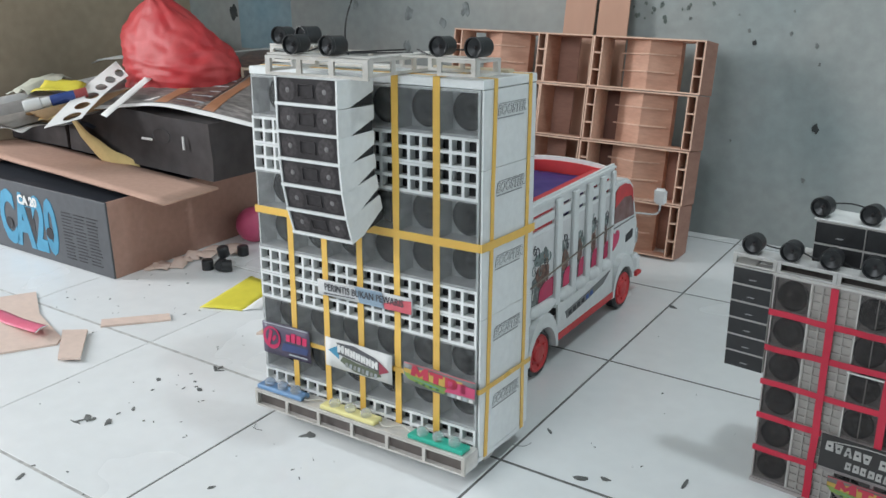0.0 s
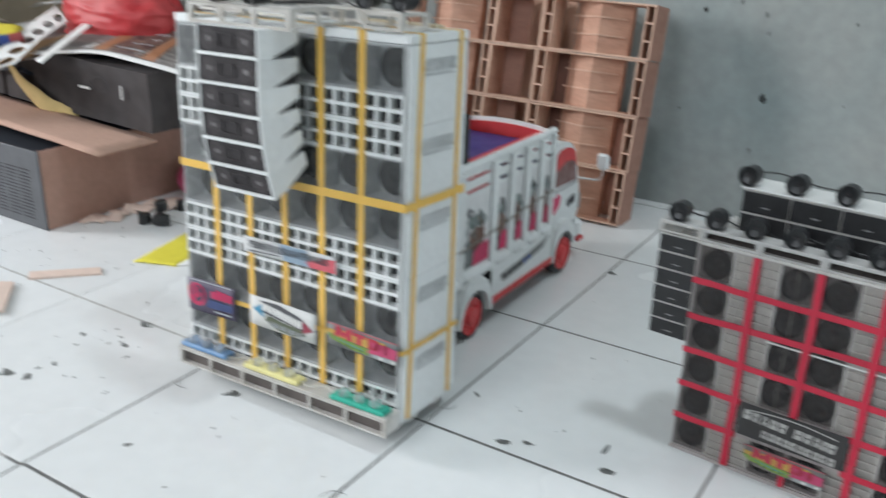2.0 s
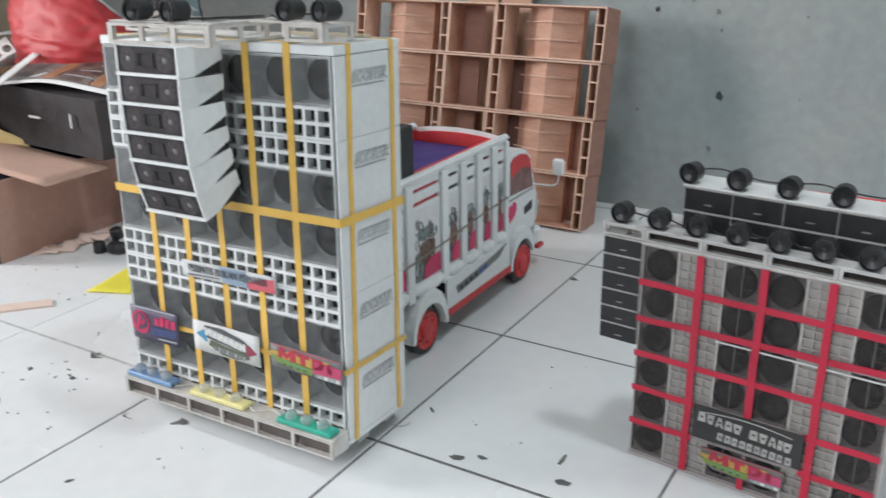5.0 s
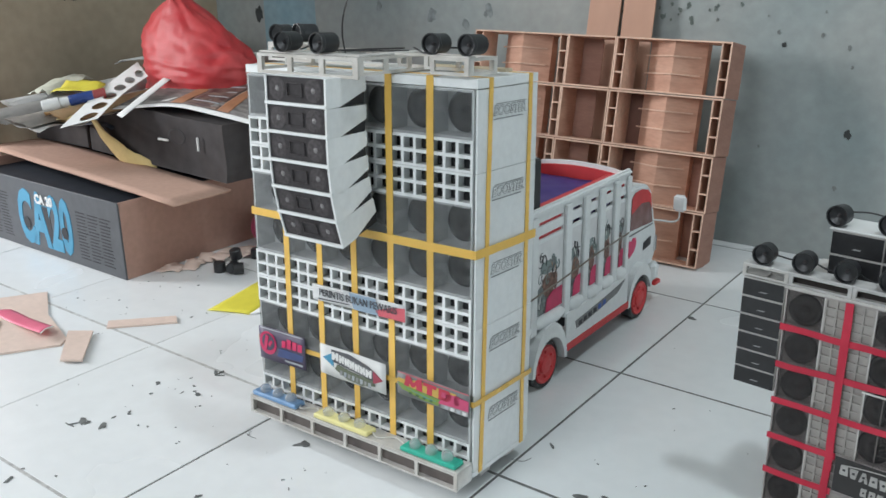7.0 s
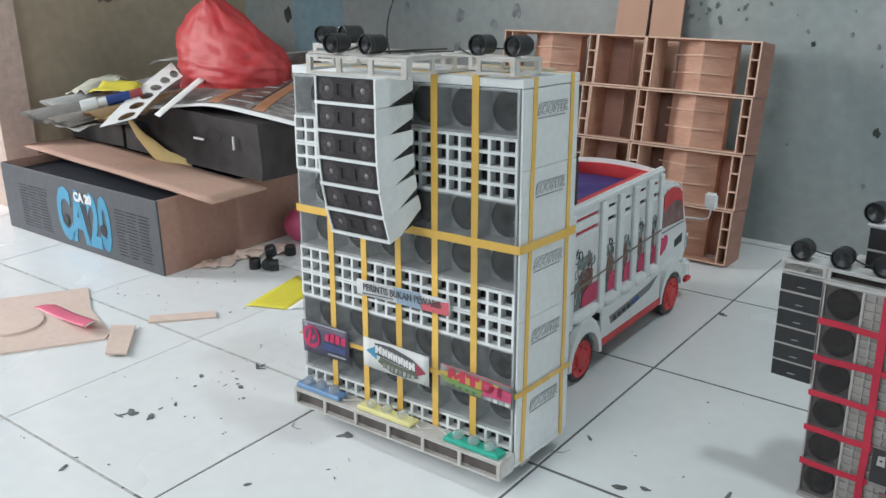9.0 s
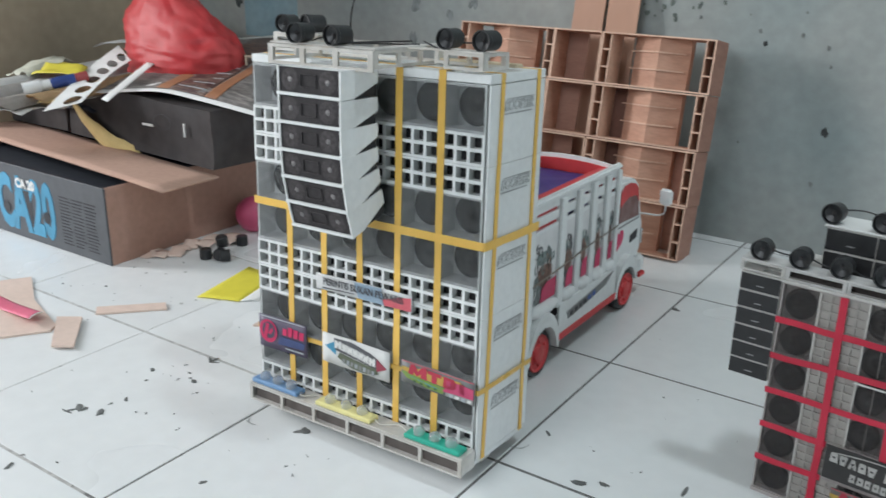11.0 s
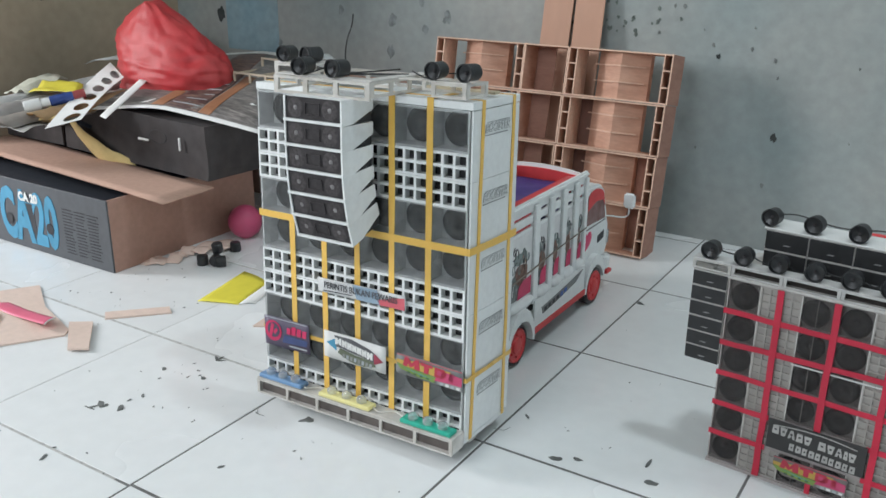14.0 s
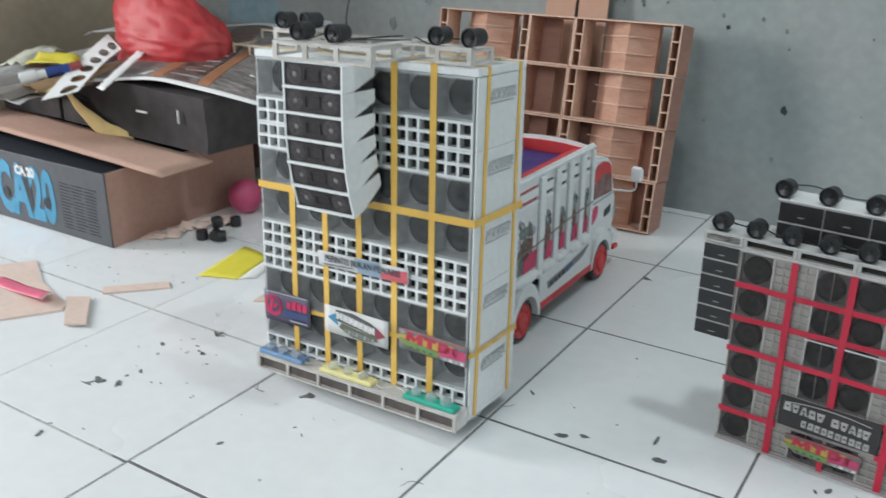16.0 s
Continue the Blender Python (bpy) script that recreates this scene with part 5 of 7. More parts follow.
poster = drape("poster", ((-1.155, 0.288, 0.251), (-0.675, 0.334, 0.249), (-0.72, 0.66, 0.325), (-1.2, 0.68, 0.315)), PAPER, 0.02, "curled poster with white border and dark red print", "poster", 24, 12, wave=0.008, seed=2.0)
def poster_piece(u0, u1, w0, w1, mat, nm, slant=0.0):
    bm = sheet(u0, u1, w0, w1, 10, 6, lambda u, v: 0, 0.0004)
    c = [Vector(p) for p in ((-1.155, 0.288, 0.251), (-0.675, 0.334, 0.249), (-0.72, 0.66, 0.325), (-1.2, 0.68, 0.315))]
    for v in bm.verts:
        u, w, z = v.co
        u -= slant * w
        p = (1 - u) * (1 - w) * c[0] + u * (1 - w) * c[1] + u * w * c[2] + (1 - u) * w * c[3]
        v.co = p + Vector((0, 0, 0.0016 + z + 0.02 * math.sin(math.pi * u) + 0.008 * noise.noise((u * 3 + 2.0, w * 3, 2.0))))
    part(nm, bm, mat, poster)


poster_piece(0.03, 0.985, 0.035, 0.95, GREYBR, "print_area")
poster_piece(0.5, 0.68, 0.04, 0.94, MAROON, "maroon_field", 0.15)
for u0, u1, sl in ((0.435, 0.5, 0.17), (0.68, 0.74, 0.12)):
    poster_piece(u0, u1, 0.04, 0.6, ORANGE, "orange_stripe", sl)
for k in range(5):
    poster_piece(0.52 + 0.03 * (k % 2), 0.66, 0.1 + 0.09 * k, 0.112 + 0.09 * k, SILVER, "grey_stripe", 0.15)
for q in poster.children:
    if q.name.startswith(("orange", "grey_s", "maroon")):
        q.location.z = 0.0012 if q.name.startswith("grey_s") else 0.0006
stencil = thing("stencil_strip", Matrix.Translation((-1.15, 0.35, 0.27)), "white card strip with round cut-out holes", "card")
c = [Vector(p) for p in ((-1.058, 0.156, 0.244), (-1.020, 0.210, 0.257), (-1.121, 0.398, 0.305), (-1.243, 0.461, 0.32))]
bm = bmesh.new()
def strip_at(u, w, dz=0.0):
    p = (1 - u) * (1 - w) * c[0] + u * (1 - w) * c[1] + u * w * c[2] + (1 - u) * w * c[3]
    return p + Vector((0, 0, dz + 0.006 * math.sin(math.pi * w)))
NH, Q = 6, 24
for k in range(NH):
    w0, w1 = k / NH, (k + 1) / NH
    ring_o, ring_i = [], []
    for i in range(Q):
        a = 2 * math.pi * i / Q
        x, y = math.cos(a), math.sin(a)
        s = 1 / max(abs(x), abs(y))
        ring_o.append(strip_at(0.5 + 0.5 * x * s, (w0 + w1) / 2 + (w1 - w0) / 2 * y * s))
        ring_i.append(strip_at(0.62 + 0.24 * x, (w0 + w1) / 2 + (w1 - w0) * 0.37 * y))
    o, n_ = [[bm.verts.new(p) for p in r] for r in (ring_o, ring_i)]
    for i in range(Q):
        bm.faces.new((o[i], o[(i + 1) % Q], n_[(i + 1) % Q], n_[i]))
bmesh.ops.remove_doubles(bm, verts=bm.verts, dist=0.0004)
bmesh.ops.recalc_face_normals(bm, faces=bm.faces)
ex = bmesh.ops.extrude_face_region(bm, geom=bm.faces[:])
bmesh.ops.translate(bm, vec=(0, 0, 0.001), verts=[g for g in ex["geom"] if isinstance(g, bmesh.types.BMVert)])
part("card", bm, PAPER, stencil, world=True)
drape("white_strip", ((-0.998, 0.236, 0.2625), (-0.972, 0.229, 0.2605), (-1.052, 0.402, 0.3045), (-1.082, 0.414, 0.3075)), PAPER, 0, "narrow white card offcut across the poster", "card", 4, 10, 0.0005, 0.001, 5.0)
# made-up dark blue sheet carries the shadow below the papers
drape("dark_sheet", ((-1.44, 0.325, 0.2), (-1.15, 0.318, 0.205), (-1.2, 0.5, 0.245), (-1.5, 0.52, 0.235)), paint("dark_blue_sheet", (0.02, 0.03, 0.05), 0.5), 0.0, "dark blue sheet standing in for the shade under the papers", "sheet", 10, 8, 0.002, 0.012, 7.0)
tagged(part("filler_box", boxes((-1.48, -1.268, 0.335, 0.66, 0.1485, 0.226), bevel=0.003), BLK), "dark carton under the heap of papers", "box")


GREYP = paint("grey_paper", (0.62, 0.6, 0.57), 0.7, 0.08, 50, 0.1)
TANP = paint("tan_paper", (0.6, 0.42, 0.24), 0.7, 0.08)
def loose_roll(x, y0, y1, z, rx, rz, mat, label, seed):
    """Paper curled into a flattened open tube along y."""
    bm = bmesh.new()
    n, L = 26, 8
    grid = []
    for j in range(L + 1):
        v = j / L
        row = []
        for i in range(n + 1):
            a = -0.4 + 7.6 * i / n
            k = 1 - 0.28 * i / n + 0.10 * noise.noise((a, v * 2, seed))
            row.append(bm.verts.new((x + rx * k * math.cos(a) + 0.01 * noise.noise((seed, v * 2, 1)), y0 + (y1 - y0) * v - 0.02 * math.sin(a) * (j == 0), z + rz * k * math.sin(a) + 0.02 * v)))
        grid.append(row)
    for j in range(L):
        for i in range(n):
            bm.faces.new((grid[j][i], grid[j][i + 1], grid[j + 1][i + 1], grid[j + 1][i])).smooth = True
    r = bmesh.ops.solidify(bm, geom=bm.faces[:], thickness=0.0008)
    tagged(part("paper_roll", bm, mat), label, "roll", "paper rolls")


loose_roll(-1.235, 0.125, 0.47, 0.248, 0.034, 0.017, GREYP, "loosely rolled grey paper on the heap", 1.0)
loose_roll(-1.165, 0.135, 0.46, 0.244, 0.026, 0.014, paint("brown_grey_paper", (0.5, 0.46, 0.42), 0.7, 0.1), "loosely rolled brown-grey paper on the heap", 2.0)
loose_roll(-1.125, 0.19, 0.47, 0.250, 0.026, 0.016, TANP, "loosely rolled tan paper on the heap", 3.0)
loose_roll(-1.28, 0.19, 0.5, 0.258, 0.028, 0.016, PAPER, "loosely rolled white paper on the heap", 4.0)
tube_ = thing("glue_tube", Matrix.Translation((-1.2, 0.3, 0.275)), "white and dark blue glue tube on the heap", "glue tube")
for a, b, r, mat, nm in ((0.0, 0.27, 0.0125, PAPER, "cap"), (0.27, 0.42, 0.0095, PAPER, "neck"), (0.42, 0.8, 0.0105, paint("blue_label", (0.03, 0.06, 0.22), 0.35), "body"), (0.8, 1.0, 0.0100, paint("dull_red_plastic", (0.34, 0.06, 0.06), 0.5), "end")):
    p0, p1 = Vector((-1.171, 0.191, 0.267)), Vector((-1.109, 0.29, 0.288))
    q0, q1 = p0.lerp(p1, a), p0.lerp(p1, b)
    m = Matrix.Translation(q0) @ (q1 - q0).to_track_quat("Z", "Y").to_matrix().to_4x4()
    L = (q1 - q0).length
    part(nm, turned(lathe([(0, 0), (r * 0.9, 0), (r, 0.002), (r, L - 0.002), (r * 0.95, L - 0.0002), (0, L - 0.0002)], 20), m), mat, tube_, {"cap": "white cap", "neck": "white neck", "body": "dark blue body", "end": "red end"}[nm], world=True)
YSH = paint("yellow_sheet", (0.6, 0.52, 0.05), 0.55, 0.05, 60, 0.05)
drape("yellow_paper", ((-1.245, 0.253, 0.281), (-1.120, 0.285, 0.287), (-1.153, 0.32, 0.297), (-1.275, 0.315, 0.295)), YSH, 0.004, "creased bright yellow paper on the heap", "paper", 8, 6, 0.0008, 0.008, 9.0)
drape("yellow_paper", ((-1.122, 0.186, 0.2475), (-1.082, 0.198, 0.2505), (-1.108, 0.255, 0.265), (-1.165, 0.238, 0.261)), paint("manila_paper", (0.62, 0.47, 0.2), 0.65, 0.06), 0.002, "folded manila paper on the heap", "paper", 6, 5, 0.0008, 0.004, 21.0)
drape("pale_paper", ((-1.33, 0.25, 0.272), (-1.25, 0.25, 0.276), (-1.26, 0.36, 0.295), (-1.35, 0.36, 0.292)), paint("greenish_paper", (0.55, 0.55, 0.45), 0.7), 0.008, "crumpled pale paper on the heap", "paper", 8, 6, 0.0008, 0.02, 11.0)
drape("pale_paper", ((-1.27, 0.155, 0.232), (-1.12, 0.15, 0.23), (-1.13, 0.33, 0.242), (-1.29, 0.34, 0.244)), GREYP, 0.004, "crumpled pale paper on the heap", "paper", 10, 8, 0.0008, 0.012, 13.0)
drape("pale_paper", ((-1.33, 0.46, 0.31), (-1.19, 0.50, 0.318), (-1.2, 0.66, 0.335), (-1.36, 0.64, 0.33)), PAPER, 0.008, "crumpled pale paper on the heap", "paper", 8, 6, 0.0008, 0.015, 15.0)


def bag(name, base, size, mat, label, seed, spike=0.35, lean=0.0, soft=0.5):
    """A crumpled plastic bag: a lumpy heap with sharp creases."""
    bm = bmesh.new()
    bmesh.ops.create_icosphere(bm, subdivisions=5, radius=1)
    for v in bm.verts:
        d = v.co.normalized()
        r = 1 + 0.22 * noise.noise(d * 1.6 + Vector((seed, 0, 0))) + soft * (0.10 * abs(noise.noise(d * 4.2 + Vector((0, seed, 0)))) - 0.05 * abs(noise.noise(d * 9 + Vector((0, 0, seed)))) + 0.03 * noise.noise(d * 17))
        p = d * r
        up = max(p.z, 0)
        p.x = p.x * (1 - spike * up) - lean * up
        p.y *= 1 - spike * up
        v.co = Vector((p.x * size[0], p.y * size[1], max(p.z, -0.42) * size[2] + 0.42 * size[2]))
    ob = part(name, bm, mat, smooth=True)
    ob.location = base
    return tagged(ob, label, "plastic bag", "plastic bags")


def lerp_at(rows, h):
    """Linear look-up in short rows of (h, value)."""
    for (h0, a), (h1, b) in zip(rows, rows[1:]):
        if h <= h1:
            return a + (b - a) * max(h - h0, 0) / (h1 - h0)
    return rows[-1][1]


def tied_bag(name, base, height, lefts, rights, depth, mat, label, seed, crumple=0.0):
    """A bag pulled up into an off-centre peak: steep on one side, a long slope on the other."""
    bm = bmesh.new()
    n, q = 40, 60
    rows = []
    for j in range(n + 1):
        h = j / n
        a, b = lerp_at(lefts, h), lerp_at(rights, h)
        dep = depth * (1 - 0.75 * h ** 1.6)
        ring = []
        for i in range(q):
            t = 2 * math.pi * i / q
            d = Vector((math.cos(t), math.sin(t), 2.2 * h))
            k = 1 + 0.10 * noise.noise(d * 1.7 + Vector((seed, 0, 0))) - 0.09 * abs(noise.noise(d * 4 + Vector((0, seed, 0)))) - 0.05 * abs(noise.noise(Vector((d.x * 9, d.y * 9, d.z * 4)) + Vector((0, 0, seed))))
            k -= crumple * (abs(noise.noise(Vector((d.x * 3.1, d.y * 3.1, d.z * 1.6)) + Vector((seed, 4, 0)))) + 0.6 * abs(noise.noise(Vector((d.x * 7, d.y * 7, d.z * 5)) + Vector((seed, 9, 0)))) - 0.25)
            z = height * h + 0.006 * noise.noise(d * 3) * (h > 0.05)
            ring.append(bm.verts.new(((a + b) / 2 + (b - a) / 2 * k * math.cos(t), dep * k * math.sin(t), z)))
        rows.append(ring)
    for r0, r1 in zip(rows, rows[1:]):
        for i in range(q):
            bm.faces.new((r0[i], r0[(i + 1) % q], r1[(i + 1) % q], r1[i]))
    bm.faces.new(rows[0][::-1])
    bm.faces.new(rows[-1])
    bmesh.ops.recalc_face_normals(bm, faces=bm.faces)
    ob = part(name, bm, mat, smooth=True)
    ob.location = base
    return tagged(ob, label, "plastic bag", "plastic bags")


REDBAG = paint("red_plastic_film", (0.42, 0.024, 0.03), 0.5, 0.12, 40, 0.45, second=(0.42, 0.06, 0.06), blotch=14, amount=0.9, spec=0.35)
tied_bag("plastic_bag", (-1.06, 0.48, 0.276), 0.183, ((0, -0.155), (0.3, -0.162), (0.62, -0.165), (0.8, -0.125), (0.93, -0.085), (1, -0.055)), ((0, 0.158), (0.3, 0.166), (0.42, 0.15), (0.7, 0.075), (0.95, -0.008), (1, -0.035)), 0.085, REDBAG, "crumpled bright red plastic bag on the heap", 3.3, 0.06)
CLOUD = paint("white_plastic_film", (0.68, 0.68, 0.66), 0.55, 0.05, 40, 0.15, second=(0.58, 0.58, 0.56), blotch=14, amount=0.8)
bag("plastic_bag", (-1.36, 0.76, 0.28), (0.09, 0.07, 0.07), CLOUD, "pale thin plastic bag by the ochre wall", 8.1)
tagged(part("support_box", boxes((-1.5, -0.73, 0.67, 0.9, 0, 0.27), bevel=0.004), CARD), "plain brown carton behind the heap", "box")
# small model frame at the end of the heap
fm = thing("wooden_model", Matrix.Translation((-0.83, 0.56, 0.285)), "small unpainted wooden model frame on the heap", "model frame")
BEIGE = paint("beige_wood", (0.5, 0.42, 0.32), 0.75, 0.08)
part("front_rail", ladder(-0.9, -0.72, 0.292, 0.325, 0.50, 0.503, 4, 0.004, 0.005), BEIGE, fm, world=True)
part("rear_rail", ladder(-0.9, -0.72, 0.292, 0.345, 0.585, 0.588, 4, 0.004, 0.005), BEIGE, fm, world=True)
for x in (-0.9, -0.835, -0.77, -0.723):
    part("cross_bar", boxes((x, x + 0.004, 0.5032, 0.5848, 0.318, 0.3225)), BEIGE, fm, world=True)
# ball and caps on the floor by the carton
bm = bmesh.new()
bmesh.ops.create_uvsphere(bm, u_segments=28, v_segments=18, radius=0.035)
ob = part("ball", bm, paint("pink_rubber", (0.58, 0.09, 0.19), 0.45, 0.06, 60, 0.05), smooth=True)
ob.location = (-0.807, 0.413, 0.035)
tagged(ob, "glossy pink ball on the floor beside the carton", "ball")

# ---- second stack: black and cream cabinets bound with red tape ----
S2 = pose(0.2475, 0.1135, 0.0, 0, 0, -5.2)
W2, H2, D2, B2 = 0.0592, 0.0390, 0.098, 0.004
CREAM = paint("cream_port_board", (0.39, 0.365, 0.34), 0.65, 0.08, 90, 0.1, second=(0.33, 0.305, 0.285), blotch=25)
# copy of CREAM for port backs, the recess shade weighed into its tone
CREAMIN = paint("cream_recess", (0.41, 0.38, 0.355), 0.7)
MESHB = mesh_cloth("brown_grey_mesh", (0.14, 0.126, 0.122), 0.02, 620)
BAFF2 = paint("brown_grey_baffle", (0.185, 0.166, 0.16), 0.65, 0.1, 100, 0.1)
PINKW = paint("pinkish_white_board", (0.44, 0.395, 0.385), 0.6, 0.05, 90, 0.1)
OLDWHITE = paint("dull_white_board", (0.60, 0.58, 0.555), 0.6, 0.06, 90, 0.1)


GRILLEBAR = paint("grey_grille_bar", (0.17, 0.155, 0.15), 0.6)
BLACKBAR = paint("dark_grille_bar", (0.05, 0.046, 0.045), 0.6)


def low_cabinet(mirrored, label):
    e = thing("low_cabinet", Matrix(), label, "speaker", "red-taped loudspeaker cabinets")
    w, h, t = W2 - 0.0003, H2 - 0.0003, 0.0014
    X = (lambda a, b: (a, b)) if not mirrored else (lambda a, b: (w - b, w - a))
    part("body", shell(0, w, 0.001, D2, 0, h, t, 0.016), PINKW, e)
    sp = w * 0.62
    part("baffle", boxes((*X(t, sp - 0.0006), 0.007, 0.0085, t, h - t)), BAFF2, e, "brown-grey baffle")
    part("divider", boxes((*X(sp - 0.0006, sp + 0.0006), 0.0005, 0.016, t, h - t)), OLDWHITE, e)
    cx = sum(X(t, sp)) / 2 - (0.0035 if mirrored else 0)
    driver(e, cx, 0.0066, h / 2, 0.0152)
    part("mesh_grille", boxes((*X(t, sp - 0.0006), 0.0012, 0.0015, t, h - t)), MESHB, e, "brown-grey mesh grille")
    if mirrored:
        part("grille_bar", boxes((cx + 0.0022, cx + 0.0031, 0.0003, 0.0011, t, h - t)), GRILLEBAR, e, "thin upright grille bar")
        for z in (0.36, 0.70):
            part("grille_bar", boxes((cx + 0.0033, w - t - 0.0005, 0.0004, 0.0010, h * z, h * z + 0.0006)), BLACKBAR, e, "thin dark grille bar")
    a, b = X(sp + 0.0006, w - t)
    g = 0.0014
    xs = [a, a + g, (a + b) / 2 - g * 0.6, (a + b) / 2 + g * 0.6, b - g, b]
    zs = [t + (h - 2 * t) * k / 4 + q for k in range(5) for q in ((-g * 0.6, g * 0.6) if 0 < k < 4 else ((0, g) if k == 0 else (-g, 0)))]
    part("port_grid", plate(xs, zs, lambda i, j: i % 2 == 0 or j % 2 == 0, 0.0006, 0.0026), CREAM, e, "cream grid of eight ports")
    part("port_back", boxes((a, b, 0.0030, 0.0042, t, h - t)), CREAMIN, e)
    return e


two = {}
for c in range(4):
    for r in range(6):
        m = S2 @ Matrix.Translation((W2 * c, 0, B2 + H2 * r))
        k = c % 2
        if k not in two:
            two[k] = low_cabinet(bool(k), "loudspeaker cabinet with dark mesh and cream ports")
            two[k].matrix_basis = m
        else:
            copy_thing(two[k], m)
e = thing("side_board", S2 @ Matrix.Translation((4 * W2, 0, B2)), "pale double side board of the red-taped stack", "board")
part("inner_board", boxes((0.0002, 0.0010, 0.0, D2, 0, 6 * H2)), PINKW, e)
part("outer_board", boxes((0.0013, 0.0025, -0.001, D2, 0, 6 * H2), bevel=0.0003), OLDWHITE, e)
for r in range(1, 6):
    part("seam", boxes((0.0024, 0.0027, 0.004, D2 - 0.002, H2 * r - 0.0005, H2 * r + 0.0004)), PINKW, e, "pinkish seam between the cabinets")
S2W = 4 * W2 + 0.0025
tagged(part("base_board", boxes((-0.001, S2W, -0.001, D2, 0, B2 - 0.0002)), PINKW), "thin pale base board under the red-taped stack", "board").matrix_basis = S2
tagged(part("top_board", boxes((-0.001, S2W, -0.001, D2, B2 + 6 * H2 + 0.0001, B2 + 6 * H2 + 0.0025)), OLDWHITE), "thin white board on the red-taped stack", "board").matrix_basis = S2
TOP2 = B2 + 6 * H2 + 0.0026


def strip2(x0, x1, z0, z1, label, y=-0.0022, rise=0.0):
    bm = boxes((x0, x1, y, y + 0.0007, z0, z1))
    long = 0 if x1 - x0 > z1 - z0 else 2
    bmesh.ops.subdivide_edges(bm, edges=[e for e in bm.edges if abs(e.verts[0].co[long] - e.verts[1].co[long]) > 0.03], cuts=14)
    for v in bm.verts:
        q = 0.0011 * noise.noise((v.co.x * 30, z0 * 90, v.co.z * 30))
        if long == 0:
            v.co.z += q + rise * (v.co.x - x0) / (x1 - x0)
        else:
            v.co.x += q
        v.co.y -= 0.0004 * abs(noise.noise((v.co.x * 60, 3, v.co.z * 60)))
    ob = tagged(part("red_tape", bm, RTAPE), label, "tape", "red tapes")
    ob.matrix_basis = S2


for r in range(1, 6):
    z = B2 + H2 * r
    segs = ((-0.001, 4 * W2 - 0.001),) if r > 2 else ((-0.001, W2 + 0.006), (3 * W2 - 0.008, 4 * W2 - 0.001))
    for a, b in segs:
        strip2(a, b, z - 0.0032, z + 0.0032, "level strip of red tape round the second stack", -0.0022, 0.005 if r == 4 else -0.0015 if r == 5 else 0.0)
for c in (1, 3):
    strip2(W2 * c - 0.0036, W2 * c + 0.0036, B2, B2 + 6 * H2, "upright strip of red tape on the second stack", -0.0029)
strip2(W2 * 2 - 0.0036, W2 * 2 + 0.0036, B2 + 1.9 * H2, B2 + 6 * H2, "upright strip of red tape on the second stack", -0.0029)
strip2(W2 * 2 - 0.003, W2 * 2 + 0.003, B2 + 0.0, B2 + 0.9 * H2, "upright strip of red tape on the second stack", -0.0029)
# banners
DULLP = paint("dull_white_print", (0.46, 0.45, 0.43), 0.55)
tagged(part("seam_strip", boxes((W2 * 1.35, 4 * W2 - 0.0012, -0.0016, -0.0004, B2 + 4 * H2 - 0.0052, B2 + 4 * H2 - 0.0038)), PAPER), "thin white edge showing under the red tape", "strip").matrix_basis = S2
e = thing("name_banner", S2 @ Matrix.Translation((0.1195, -0.0045, 0.0665)), "black banner with pale lettering shapes on the second stack", "banner", "banners on the stack")
part("card", boxes((-0.0525, 0.0525, -0.0005, 0.0008, -0.0185, 0.0185), bevel=0.0003), paint("charcoal_card", (0.035, 0.033, 0.033), 0.5, 0.1), e)
x = -0.0475
for k, w in enumerate((0.0088, 0.0088, 0.0092, 0.0084, 0.0095, 0.0, 0.0095, 0.0088, 0.0088, 0.0048, 0.0092)):
    if w:
        z, q = 0.0018 - 0.00055 * k, w * 0.88
        block = [[(x, z), (x + q, z), (x + q * 0.9, z + 0.0102), (x + q * 0.1, z + 0.0102)], [(x + q * 0.2, z), (x + q * 0.75, z), (x + q, z + 0.0102), (x, z + 0.0102), (x + q * 0.1, z + 0.005)],
                 [(x, z), (x + q * 0.3, z), (x + q * 0.5, z + 0.004), (x + q * 0.7, z), (x + q, z), (x + q * 0.68, z + 0.0104), (x + q * 0.32, z + 0.0104)]][k % 3]
        part("pale_block", prism(block, -0.0012, -0.0006), DULLP, e)
        part("dark_nick", prism(rect(x + q * 0.34, x + q * 0.66, z + 0.0045, z + 0.0066), -0.0015, -0.0012), INK, e)
    x += w or 0.006
x = -0.027
for k in range(10):
    z = -0.0135 - 0.0004 * k
    part("small_pale_block", prism([(x, z), (x + 0.0028, z), (x + 0.0062, z + 0.0003), (x + 0.006, z + 0.0085), (x + 0.0008, z + 0.0085)] if k % 2 else [(x, z), (x + 0.0056, z), (x + 0.005, z + 0.004), (x + 0.0058, z + 0.0085), (x + 0.0006, z + 0.0085)], -0.0012, -0.0006), DULLP, e)
    part("dark_nick", prism(rect(x + 0.0022, x + 0.0038, z + 0.0034, z + 0.0055), -0.0015, -0.0012), INK, e)
    x += 0.0072
part("arc", tube([(-0.045 + 0.0088 * k, -0.001, 0.012 + 0.0038 * math.sin(math.pi * k / 10)) for k in range(11)], 0.0006, 4, steps=2), DULLP, e, "thin pale arc")
e = thing("bright_banner", S2 @ Matrix.Translation((0.118, -0.0045, 0.0285)), "red, yellow and green banner on the second stack", "banner", "banners on the stack")
part("card", prism([(-0.040, 0.0), (-0.028, -0.0105), (0.02, -0.011), (0.040, -0.0107), (0.041, 0.0112), (-0.040, 0.0112)], -0.0005, 0.0006), BAFF2, e)
